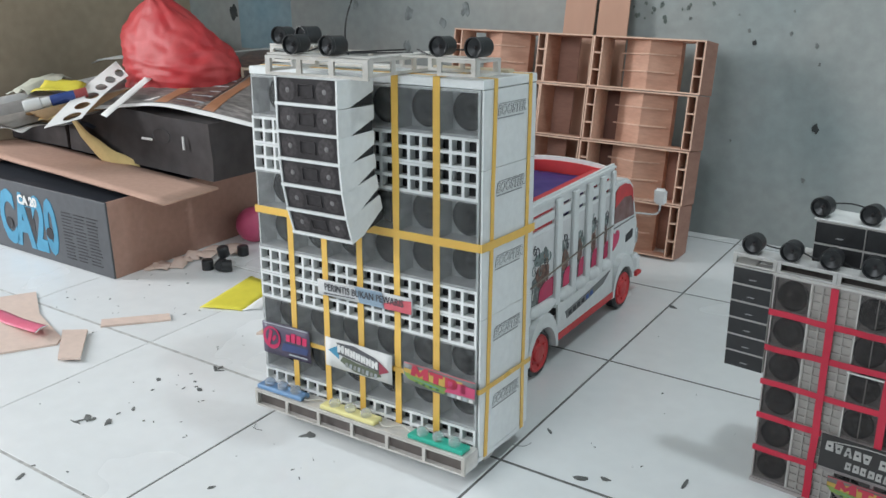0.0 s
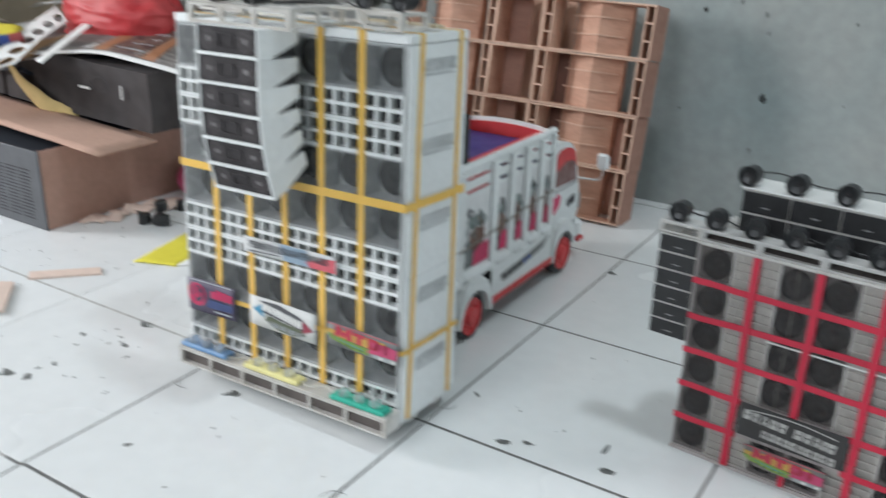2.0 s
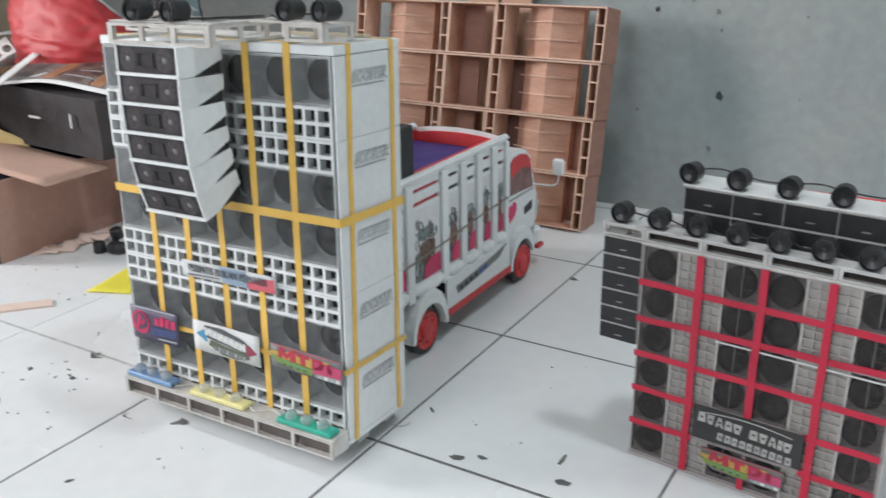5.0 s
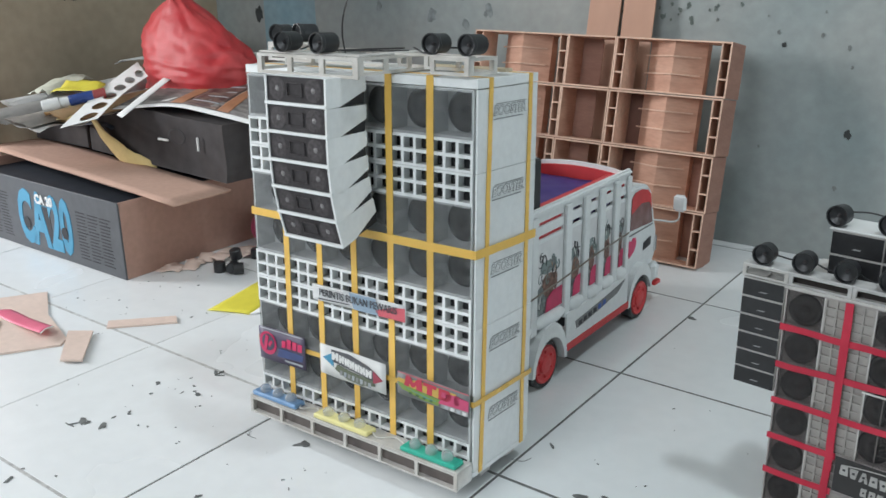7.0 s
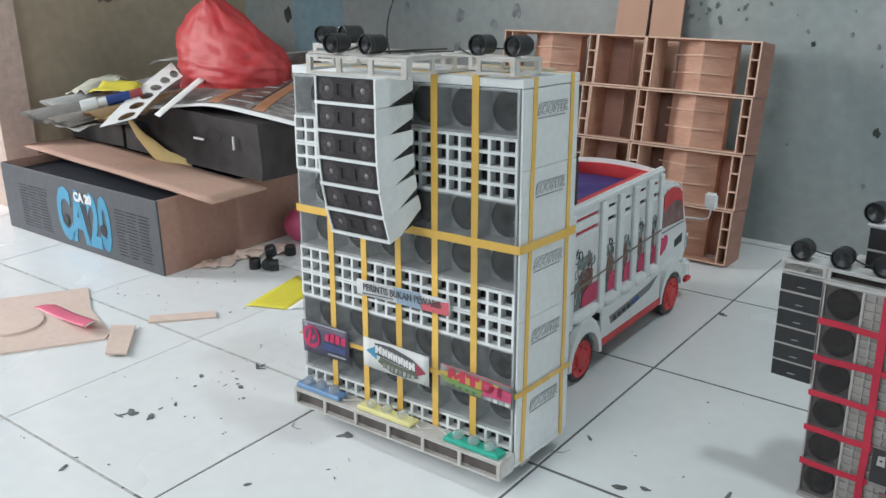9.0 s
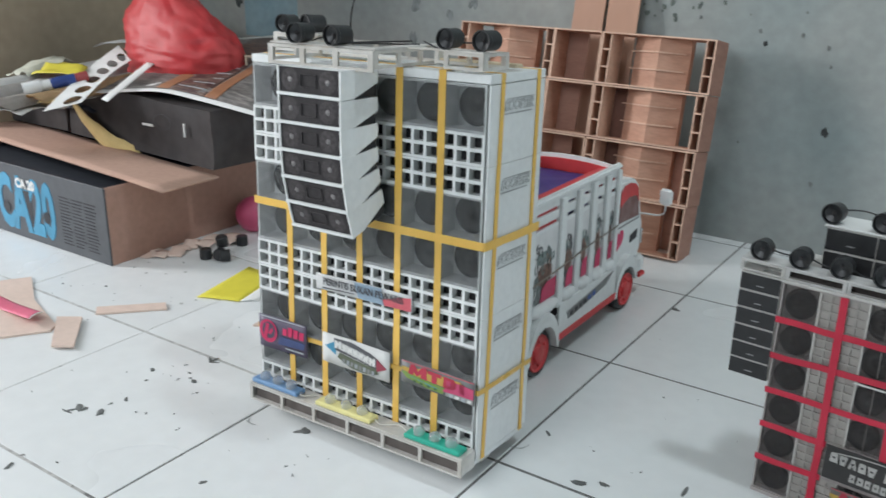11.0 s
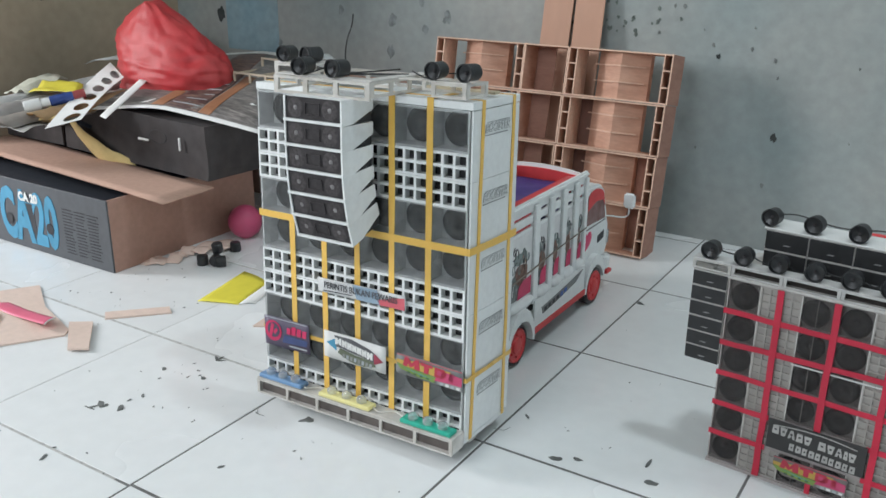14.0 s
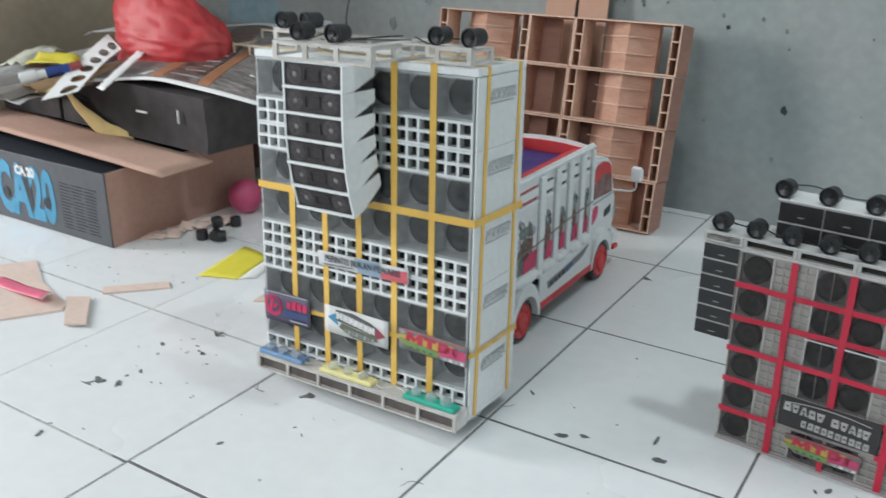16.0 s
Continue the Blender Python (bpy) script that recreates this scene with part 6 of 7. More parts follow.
bright_print(e, 0.86, -0.0012)

# side arrays of black cabinets
BLACKF = paint("black_front_card", (0.022, 0.022, 0.024), 0.45, 0.2, 120, 0.1)
LOGO = paint("dull_silver", (0.35, 0.35, 0.35), 0.4)


def slim_cabinet(w, h, d, label, group):
    e = thing("black_cabinet", Matrix(), label, "speaker", group)
    part("body", boxes((0, w, 0.0012, d, 0, h), bevel=0.0004), OLDWHITE, e, "dull white casing")
    part("front_panel", boxes((0.0006, w - 0.0006, 0.0, 0.0011, 0.0006, h - 0.0016), bevel=0.0002), BLACKF, e, "matt black front")
    part("badge", prism([(w / 2 - 0.004, h * 0.3), (w / 2 + 0.003, h * 0.3), (w / 2 + 0.005, h * 0.36), (w / 2 - 0.002, h * 0.36)], -0.0003, -0.0001), LOGO, e, "tiny silver badge")
    return e


ar = slim_cabinet(0.041, 0.0186, 0.03, "small black-fronted array cabinet", "side arrays of the second stack")
first = True
for x0, ztop, dx, step in ((-0.0425, 0.2395, -0.0002, 0.019), (S2W + 0.0018, 0.2380, 0.0002, 0.0198)):
    for k in range(6):
        m = S2 @ pose(x0 + dx * k, 0.001 + 0.0001 * k * k, ztop - step * (k + 1), 0, 0, 0)
        if first:
            ar.matrix_basis, first = m, False
        else:
            copy_thing(ar, m)

# rail frame along the top, with horns
RAILW = paint("grey_white_rail", (0.62, 0.61, 0.595), 0.5, 0.1, 90, 0.1, second=(0.25, 0.24, 0.23), blotch=40)
tf = thing("roof_rail", S2 @ Matrix.Translation((0.119, 0, TOP2)), "long open white rail on the second stack", "rail")
n5 = [(-0.044, 0.0005, TRAYWHITE), (0.001, 0.058, RAILW), (0.0585, 0.118, RAILW), (0.1185, 0.178, RAILW), (0.1785, 0.238, RAILW), (0.2385, 0.2825, TRAYWHITE)]
for a, b, mt in n5:
    part("rail_panel", ladder(a - 0.119, b - 0.119, 0, 0.0115, 0.001, 0.0035, 1, 0.0021, 0.0036), mt, tf)
part("dark_backing", boxes((-0.119, 0.119, 0.012, 0.0135, 0, 0.0098)), paint("brown_dark_wood", (0.06, 0.05, 0.045), 0.8), tf)
part("top_board", boxes((-0.163, 0.1635, 0.0005, 0.0205, 0.0117, 0.0132), bevel=0.0003), RAILW, tf, "grey-white top board")
part("rear_rail", ladder(-0.163, 0.1635, 0, 0.0115, 0.0185, 0.0205, 5, 0.0024, 0.0036), OLDWHITE, tf)
for x in (-0.163, 0.1405):
    part("overhang", boxes((x, x + 0.0225, 0.004, 0.0184, 0.0, 0.002)), TRAYWHITE, tf)
H2S = horn("horn_speaker", S2 @ pose(-0.026, 0.0085, TOP2 + 0.0133), "black toy horn loudspeaker on the roof rail", "horn speakers on the second stack", 0.0104, 0.0155)
for k in range(1, 9):
    copy_thing(H2S, S2 @ pose(-0.026 + 0.0380 * k, 0.0085, TOP2 + 0.0133, 0, 0, random.uniform(-8, 8)))
cb = thing("horn_cable", S2, "thin black cable looping between the horns", "cable")
part("run", tube([(-0.026 + 0.0190 * k, 0.0195 if k % 2 == 0 else 0.022, TOP2 + (0.0215 if k % 2 == 0 else 0.0155 + 0.003 * math.sin(k * 2.1))) for k in range(17)], 0.0009, 5, steps=4), CABLE, cb)

# rear row of black cabinets with horns
rr = slim_cabinet(0.0474, 0.0234, 0.04, "black-fronted cabinet in the rear row", "rear row of black cabinets")
first = True
RX, RY = 0.020, 0.046
for k in range(4):
    for q in range(2):
        m = S2 @ Matrix.Translation((RX + 0.0478 * k, RY, TOP2 + 0.0005 + 0.0237 * q))
        if first:
            rr.matrix_basis, first = m, False
        else:
            copy_thing(rr, m)
tagged(part("shelf_board", boxes((RX - 0.002, RX + 0.193, RY - 0.001, RY + 0.042, TOP2 + 0.0481, TOP2 + 0.0499), bevel=0.0003), PAPER), "white board on the rear row", "board").matrix_basis = S2
for k in range(5):
    copy_thing(H2S, S2 @ pose(RX + 0.003 + 0.0468 * k, RY + 0.009, TOP2 + 0.05, 0, 0, random.uniform(-8, 8)))
cb = thing("horn_cable", S2, "thin black cable looping between the horns", "cable")
part("run", tube([(RX + 0.003 + 0.0234 * k, RY + 0.021, TOP2 + (0.0605 if k % 2 == 0 else 0.061 + 0.003 * math.sin(k * 1.7))) for k in range(9)], 0.0008, 5, steps=4), CABLE, cb)
for k in range(4):
    tagged(part("wire_scrap", tube([(0.04 + 0.05 * k, 0.026, TOP2 + 0.002), (0.055 + 0.05 * k, 0.032, TOP2 + 0.006), (0.062 + 0.05 * k, 0.028, TOP2 + 0.004), (0.05 + 0.05 * k, 0.037, TOP2 + 0.003)], 0.0007, 5), WIRE), "loose pale wire on the second stack", "wire", "loose wires").matrix_basis = S2

# wooden truck bed behind the second stack
PALEWOOD = paint("pale_bare_wood", (0.62, 0.54, 0.46), 0.7, 0.1, 80, 0.1)
SALMON = paint("salmon_paint", (0.72, 0.42, 0.36), 0.6, 0.1)
PEACH = paint("peach_wood", (0.62, 0.36, 0.25), 0.7, 0.1)
bed = thing("model_truck_bed", pose(0.402, 0.345, 0), "unpainted wooden model truck bed with red lining", "model truck bed")
rw = part("right_wall", boxes((0.074, 0.079, -0.115, 0.115, 0.0, 0.198), bevel=0.0006), PALEWOOD, bed, "bare pale wall")
for k in range(7):
    part("wall_post", boxes((0.0791, 0.0815, -0.112 + 0.0355 * k, -0.105 + 0.0355 * k, 0.0, 0.194), bevel=0.0004), PALEWOOD, rw)
for z in (0.06, 0.12, 0.175):
    part("wall_rail", boxes((0.0791, 0.0808, -0.114, 0.114, z, z + 0.005)), PALEWOOD, rw)
part("left_wall", boxes((-0.080, -0.074, -0.115, 0.115, 0.0, 0.198), bevel=0.0006), BEIGE, bed)
part("head_wall", boxes((-0.0738, 0.0738, 0.109, 0.115, 0.0, 0.214), bevel=0.002), REDIN, bed, "red head board")
for z0, z1, mt, nm in ((0.192, 0.2, SALMON, "salmon_stripe"), (0.184, 0.1915, PEACH, "peach_stripe"), (0.181, 0.1835, SALMON, "salmon_stripe")):
    part(nm, boxes((-0.0736, 0.0736, 0.1078, 0.1088, z0, z1)), mt, bed)
part("right_lining", boxes((0.0722, 0.0737, -0.114, 0.1076, 0.004, 0.19)), REDIN, bed, "red lining")
part("bed_floor", boxes((-0.0738, 0.072, -0.114, 0.1075, 0.0, 0.004)), REDIN, bed)
part("tail_wall", boxes((-0.0738, 0.072, -0.115, -0.111, 0.0045, 0.19)), BEIGE, bed)

# ---- tools and clutter by the far wall ----
ps = thing("power_box", pose(0.687, 0.762, 0.0, 0, 0, -1.0), "long matt black power supply box on the floor", "power supply")
MATT = paint("matt_black_metal", (0.012, 0.012, 0.013), 0.7, 0.15, 150, 0.1, spec=0.25)
part("body", boxes((-0.108, 0.108, -0.029, 0.029, 0.006, 0.079), bevel=0.0025), MATT, ps)
# top plate in a lighter brown-grey than the body
part("top_cover", boxes((-0.1085, 0.1085, -0.0295, 0.0295, 0.0792, 0.0812), bevel=0.0006), paint("lighter_grey_cover", (0.085, 0.075, 0.068), 0.6, 0.15, 60, 0.1, second=(0.06, 0.052, 0.048), blotch=14), ps, "dark grey top cover")
for x in (-0.09, 0.09):
    for y in (-0.02, 0.02):
        part("foot", boxes((x - 0.006, x + 0.006, y - 0.006, y + 0.006, 0, 0.0058)), BLACK, ps)
part("knob", turned(lathe([(0.007, 0), (0.007, 0.016), (0.005, 0.018), (0, 0.018)], 14), Matrix.Translation((0.108, 0.0, 0.055)) @ Matrix.Rotation(radians(90), 4, "Y")), BLACK, ps)
part("terminal", turned(lathe([(0.003, 0), (0.003, 0.008), (0, 0.008)], 10), Matrix.Translation((-0.108, 0.0, 0.04)) @ Matrix.Rotation(radians(-90), 4, "Y")), BLACK, ps)
tied_bag("plastic_bag", (0.694, 0.868, 0.0), 0.168, ((0, -0.077), (0.5, -0.076), (0.72, -0.072), (0.88, -0.062), (0.96, -0.052), (1, -0.040)), ((0, 0.078), (0.45, 0.066), (0.62, 0.05), (0.78, 0.024), (0.92, 0.0), (1, -0.018)), 0.045, CLOUD, "knotted white plastic bag leaning on the wall", 1.7, 0.10)
GREYFILM = paint("grey_plastic_film", (0.42, 0.44, 0.435), 0.5, 0.08, 40, 0.15, second=(0.52, 0.53, 0.52), blotch=14, amount=0.8)
bag("plastic_bag", (0.91, 0.83, 0.0), (0.12, 0.07, 0.118), GREYFILM, "slack white plastic bag on the floor", 6.6, 0.3)
tagged(part("bag_tail", tube([(0.700, 0.82, 0.124), (0.700, 0.79, 0.114), (0.699, 0.764, 0.1), (0.698, 0.748, 0.0935)], 0.0105, 8), CLOUD, smooth=True), "twisted white bag end on the power box", "plastic bag")
tagged(part("power_cable", tube([(0.578, 0.758, 0.03), (0.55, 0.752, 0.012), (0.515, 0.775, 0.012), (0.488, 0.83, 0.035), (0.476, 0.862, 0.055), (0.49, 0.848, 0.06), (0.52, 0.795, 0.05), (0.562, 0.715, 0.03), (0.602, 0.635, 0.012), (0.632, 0.578, 0.01), (0.657, 0.536, 0.012)], 0.0034, 8), CABLE), "thick black cable looping to the soldering iron", "cable", "floor cables")
tagged(part("power_cable", tube([(0.622, 0.735, 0.088), (0.634, 0.731, 0.086), (0.645, 0.728, 0.07), (0.662, 0.718, 0.035), (0.70, 0.675, 0.006), (0.735, 0.62, 0.005), (0.751, 0.578, 0.005), (0.735, 0.537, 0.005), (0.705, 0.524, 0.005), (0.676, 0.52, 0.006)], 0.0028, 8), CABLE), "black cable hanging from the power box", "cable", "floor cables")
tagged(part("power_cable", tube([(0.594, 0.752, 0.0845), (0.601, 0.747, 0.094), (0.612, 0.742, 0.097), (0.622, 0.735, 0.09)], 0.0022, 8), CABLE), "short black cable loop on the power box", "cable", "floor cables")
tagged(part("plug_knot", lathe([(0, 0), (0.005, 0.001), (0.0065, 0.005), (0.005, 0.009), (0, 0.0105)], 12, Matrix.Translation((0.622, 0.742, 0.0814))), BLACK), "small black plug on the power box", "plug")
# soldering iron with a yellow handle
iron = thing("soldering_iron", Matrix.Translation((0.676, 0.51, 0.013)), "soldering iron with grubby yellow handle", "tool")
YH = paint("yellow_handle", (0.72, 0.55, 0.05), 0.4, 0.1, 60, 0.1, second=(0.4, 0.28, 0.08), blotch=40, amount=0.6)
im = Matrix.Translation((0.657, 0.537, 0.0135)) @ Vector((0.0275, -0.118, 0)).to_track_quat("Z", "Y").to_matrix().to_4x4()
h = part("handle", turned(lathe([(0.007, 0), (0.0125, 0.004), (0.0115, 0.03), (0.0125, 0.055), (0.012, 0.1), (0.010, 0.115), (0.005, 0.118)], 16), im), YH, iron, world=True, smooth=True)
for k in range(3):
    part("grip_mark", turned(lathe([(0.0124, 0.03 + 0.022 * k), (0.0129, 0.032 + 0.022 * k), (0.0124, 0.034 + 0.022 * k)], 16), im), INK, h)
part("collar", turned(lathe([(0.0035, -0.012), (0.006, -0.010), (0.0068, 0.001)], 12), im), BLACK, iron, world=True)
part("tip", turned(lathe([(0.005, 0.117), (0.0045, 0.122), (0.002, 0.125), (0, 0.1262)], 10), im), paint("steel", (0.4, 0.4, 0.4), 0.35, metal=1.0), iron, world=True)
# pliers
pl = thing("pliers", Matrix.Translation((0.61, 0.58, 0.01)), "pliers with worn grey and dark blue handles", "tool")
STEEL = paint("dull_steel", (0.25, 0.25, 0.25), 0.4, 0.2, metal=1.0)
part("jaw", tube([(0.563, 0.672, 0.018), (0.57, 0.652, 0.018), (0.578, 0.63, 0.018)], 0.008, 8), STEEL, pl, world=True)
part("grey_handle", tube([(0.575, 0.636, 0.018), (0.584, 0.59, 0.014), (0.598, 0.53, 0.0105), (0.616, 0.473, 0.0105)], 0.0095, 10), paint("worn_grey_rubber", (0.035, 0.037, 0.035), 0.6, 0.2, 60, 0.1, second=(0.12, 0.12, 0.11), blotch=60, amount=0.7), pl, "worn grey handle", world=True)
part("blue_handle", tube([(0.581, 0.638, 0.018), (0.605, 0.598, 0.012), (0.627, 0.54, 0.0098), (0.642, 0.468, 0.0098)], 0.009, 10), paint("dark_teal_rubber", (0.01, 0.045, 0.07), 0.45, 0.2, 60), pl, "dark blue handle", world=True)
# bundle of blue wire
BW = paint("blue_wire", (0.02, 0.11, 0.25), 0.4, 0.2, 60, second=(0.06, 0.22, 0.36), blotch=60, amount=0.8)
wb = thing("wire_bundle", Matrix.Translation((0.56, 0.56, 0)), "loose bundle of blue wire on the floor", "wire")
rnd = random.Random(9)
for k in range(9):
    y0 = 0.515 + 0.011 * k
    part("strand", tube([(0.515 + rnd.uniform(-0.004, 0.004), y0 + rnd.uniform(-0.006, 0.006), 0.003 + 0.0015 * (k % 3)), (0.545, y0 + rnd.uniform(-0.016, 0.01), 0.004 + 0.0025 * (k % 3)), (0.575, y0 + rnd.uniform(-0.016, 0.016), 0.004 + 0.002 * (k % 4)), (0.596, y0 + rnd.uniform(-0.01, 0.006), 0.003)], 0.0026, 6, steps=5), BW, wb, world=True)
# board and card scraps, tray, tape roll, green sheet
tagged(part("plywood_scrap", flat([(0.49, 0.79), (0.525, 0.815), (0.575, 0.72), (0.59, 0.665), (0.545, 0.635), (0.505, 0.64)], 0.0, 0.004), paint("tan_board", (0.56, 0.36, 0.22), 0.7, 0.08, 60, 0.1, second=(0.44, 0.27, 0.17), blotch=18, amount=0.7)), "tan plywood offcut on the floor", "offcut", "plywood offcuts")
TANCARD = paint("tan_card", (0.52, 0.31, 0.21), 0.8, 0.08, 60, 0.1, second=(0.43, 0.25, 0.17), blotch=14, amount=0.7)
tagged(part("card_sheet", flat([(0.632, 0.735), (0.775, 0.725), (0.765, 0.60), (0.70, 0.595), (0.63, 0.635), (0.618, 0.68)], 0.0, 0.003), TANCARD), "flat brown cardboard piece on the floor", "card")
tray = thing("wooden_tray", pose(0.853, 0.606, 0.0, 0, 0, 13), "open dark brown wooden tray full of scraps on the floor", "tray")
WOODD = paint("dark_brown_wood", (0.13, 0.062, 0.042), 0.65, 0.15, 60, 0.2, stretch=(1, 6, 1))
part("base", boxes((-0.105, 0.105, -0.085, 0.085, 0, 0.004)), WOODD, tray)
for a in ((-0.105, -0.099, -0.085, 0.085), (0.099, 0.105, -0.085, 0.085), (-0.0988, 0.0988, -0.085, -0.079), (-0.0988, 0.0988, 0.079, 0.085)):
    part("rim", boxes((*a, 0.0042, 0.05), bevel=0.001), WOODD, tray)
rnd = random.Random(31)
SCRAPG = paint("dark_grey_scrap", (0.05, 0.045, 0.042), 0.6, 0.3, 60, 0.2, second=(0.12, 0.1, 0.085), blotch=30, amount=0.8)
for k in range(10):
    x, y = -0.07 + 0.035 * (k % 5) + rnd.uniform(-0.01, 0.01), -0.04 + 0.07 * (k // 5) + rnd.uniform(-0.015, 0.015)
    bm = boxes((-0.022, 0.022, -0.014, 0.014, 0, 0.012), bevel=0.003)
    crumple(bm, 0.004, 30, k * 2.1)
    low = min(v.co.z for v in bm.verts)
    ob = tagged(part("metal_scrap", bm, SCRAPG), "dark grey scrap lying in the wooden tray", "scrap", "scraps in the tray")
    ob.matrix_basis = tray.matrix_basis @ pose(x, y, 0.0045 - low + 0.0085 * (k % 2), 0, 0, rnd.uniform(0, 180))
tagged(part("card_sheet", flat([(0.765, 0.70), (0.93, 0.70), (0.95, 0.80), (0.79, 0.80)], 0.052, 0.003), CARD), "brown cardboard piece resting on the tray", "card")
tp_ = thing("tape_roll", pose(0.731, 0.452, 0), "clear packing tape roll with red core", "tape roll")
FILM = paint("clear_tape_film", (0.22, 0.165, 0.145), 0.12, 0.15, 60, 0.05, second=(0.34, 0.30, 0.28), blotch=40, amount=0.8)
part("film", lathe([(0.026, 0.001), (0.036, 0.0), (0.0372, 0.002), (0.0372, 0.020), (0.036, 0.0215), (0.026, 0.021), (0.026, 0.001)], 30), FILM, tp_, "translucent brown film")
part("core", lathe([(0.0235, 0.001), (0.0258, 0.001), (0.0258, 0.021), (0.0235, 0.021), (0.0235, 0.001)], 30), FILM, tp_, "brown core")
part("label", boxes((-0.012, 0.02, -0.0382, -0.0357, 0.003, 0.018), bevel=0.001), RED, tp_, "red paper label")
GREEN = paint("green_felt", (0.005, 0.08, 0.058), 0.95, 0.1, 250, 0.3, spec=0.08, second=(0.005, 0.068, 0.048), blotch=5)
outline = [(0.632, -0.06), (0.634, 0.1), (0.637, 0.25), (0.641, 0.41), (0.65, 0.425), (0.675, 0.42), (0.70, 0.405), (0.725, 0.40), (0.76, 0.402), (0.80, 0.40), (0.86, 0.395), (1.0, 0.39), (1.05, 0.38), (1.05, -0.06)]
tagged(part("green_sheet", flat(outline, 0.0, 0.0022), GREEN), "dark green felt sheet with a ragged edge", "sheet")
tagged(part("white_cloth", flat([(0.655, 0.43), (0.685, 0.425), (0.71, 0.41), (0.76, 0.407), (0.86, 0.40), (0.95, 0.4), (0.95, 0.43), (0.80, 0.45), (0.72, 0.45), (0.67, 0.455)], 0.0, 0.001), PAPER), "thin white paper edge beside the green sheet", "paper")
tagged(part("thin_wire", tube([(0.66, 0.505, 0.0015), (0.64, 0.49, 0.0015), (0.637, 0.46, 0.0015), (0.652, 0.44, 0.0015), (0.665, 0.433, 0.0015)], 0.0009), GREY), "thin grey wire curl on the floor", "wire")

# ---- offcuts and debris on the floor ----
PALEPLY = paint("pale_plywood", (0.72, 0.565, 0.485), 0.75, 0.05, 80, 0.15, second=(0.65, 0.50, 0.42), blotch=10)
def offcut(points, label, mat=PALEPLY, z=0.0, thick=0.003, name="plywood_offcut"):
    return tagged(part(name, flat(points, z, thick), mat), label, "offcut", "plywood offcuts")


offcut([(-1.04, -0.17), (-0.971, -0.071), (-0.92, 0.011), (-0.827, -0.042), (-0.716, -0.077), (-0.703, -0.094), (-0.76, -0.182), (-0.81, -0.255), (-0.93, -0.25)], "large pale plywood offcut lying on the tiles")
offcut([(-0.878 + 0.055 * math.cos(k * math.pi / 12), -0.150 + 0.048 * math.sin(k * math.pi / 12)) for k in range(24)], "round pale plywood disc on a larger offcut", z=0.0032)
offcut([(-0.733, -0.064), (-0.702, -0.042), (-0.624, -0.109), (-0.650, -0.127)], "small oblong pale plywood offcut", z=0.0034)
offcut([(-0.724, -0.002), (-0.653, 0.072), (-0.632, 0.058), (-0.703, -0.019)], "narrow pale plywood strip on the tiles")
offcut([(-0.487, 0.128), (-0.44, 0.15), (-0.43, 0.125), (-0.481, 0.093)], "small pale plywood chip on the tiles")
PSTRIP = paint("pink_tape_strip", (0.75, 0.15, 0.24), 0.45, 0.05, 60, 0.05)
bm = sheet(0, 1, 0, 1, 16, 5, lambda u, v: 0, 0.0005)
for v in bm.verts:
    u, w, z = v.co
    near, far = Vector((-0.908 + 0.172 * u, -0.094 - 0.011 * u ** 2, 0)), Vector((-0.891 + 0.147 * u, -0.067 - 0.013 * u ** 2, 0))
    rise = 0.0036 + 0.0125 * max(0.0, (u - 0.35) / 0.65) ** 1.4 + 0.002 * math.sin(math.pi * w)
    v.co = near.lerp(far, w) + Vector((0, 0, rise + z))
pink = tagged(part("pink_strip", bm, PSTRIP), "curled strip of pink card lying on plywood", "card")
# white rod draws the highlight along the curled end
part("torn_edge", tube([(-0.7355, -0.1055, 0.0165), (-0.740, -0.093, 0.0185), (-0.7435, -0.0795, 0.0165)], 0.0009, 6), PAPER, pink, "white highlight on the curled end")
drape("yellow_card", ((-0.635, 0.118, 0.0005), (-0.566, 0.145, 0.0005), (-0.594, 0.25, 0.001), (-0.668, 0.265, 0.001)), paint("bright_yellow_card", (0.85, 0.75, 0.08), 0.5, 0.03, 60, 0.05), 0.0015, "bright yellow card sheet with a white edge", "card", 8, 8, 0.0005, 0.0006, 4.0)
drape("white_card", ((-0.566, 0.146, 0.0005), (-0.545, 0.165, 0.0005), (-0.57, 0.262, 0.001), (-0.592, 0.251, 0.001)), PAPER, 0.002, "white card edge strip beside the yellow sheet", "card", 3, 8, 0.0005, 0.001, 4.5)
tagged(part("blue_cone", lathe([(0.022, 0), (0.018, 0.01), (0.002, 0.042), (0, 0.043)], 16, Matrix.Translation((-0.742, 0.43, 0))), paint("violet_plastic", (0.05, 0.03, 0.14), 0.5)), "small dark violet plastic cone by the ball", "cone")
# black caps and curled shavings by the carton
capm = thing("horn_cup", pose(-0.762, 0.25, 0.0), "black plastic toy horn cup lying on the floor", "horn cup", "black cups on the floor")
part("shell", lathe([(0, 0.019), (0.0085, 0.019), (0.0105, 0.017), (0.0108, 0.001), (0.0098, 0.0), (0.0092, 0.001), (0.0088, 0.016), (0, 0.016)], 24), BLACK, capm)
for x, y, z, rx, rz in ((-0.742, 0.268, 0.0108, 90, 30), (-0.752, 0.282, 0.018, 10, 0), (-0.718, 0.268, 0.0108, 90, -40), (-0.765, 0.34, 0.0, 0, 0)):
    copy_thing(capm, pose(x, y, z, rx, 0, rz))
rnd = random.Random(12)
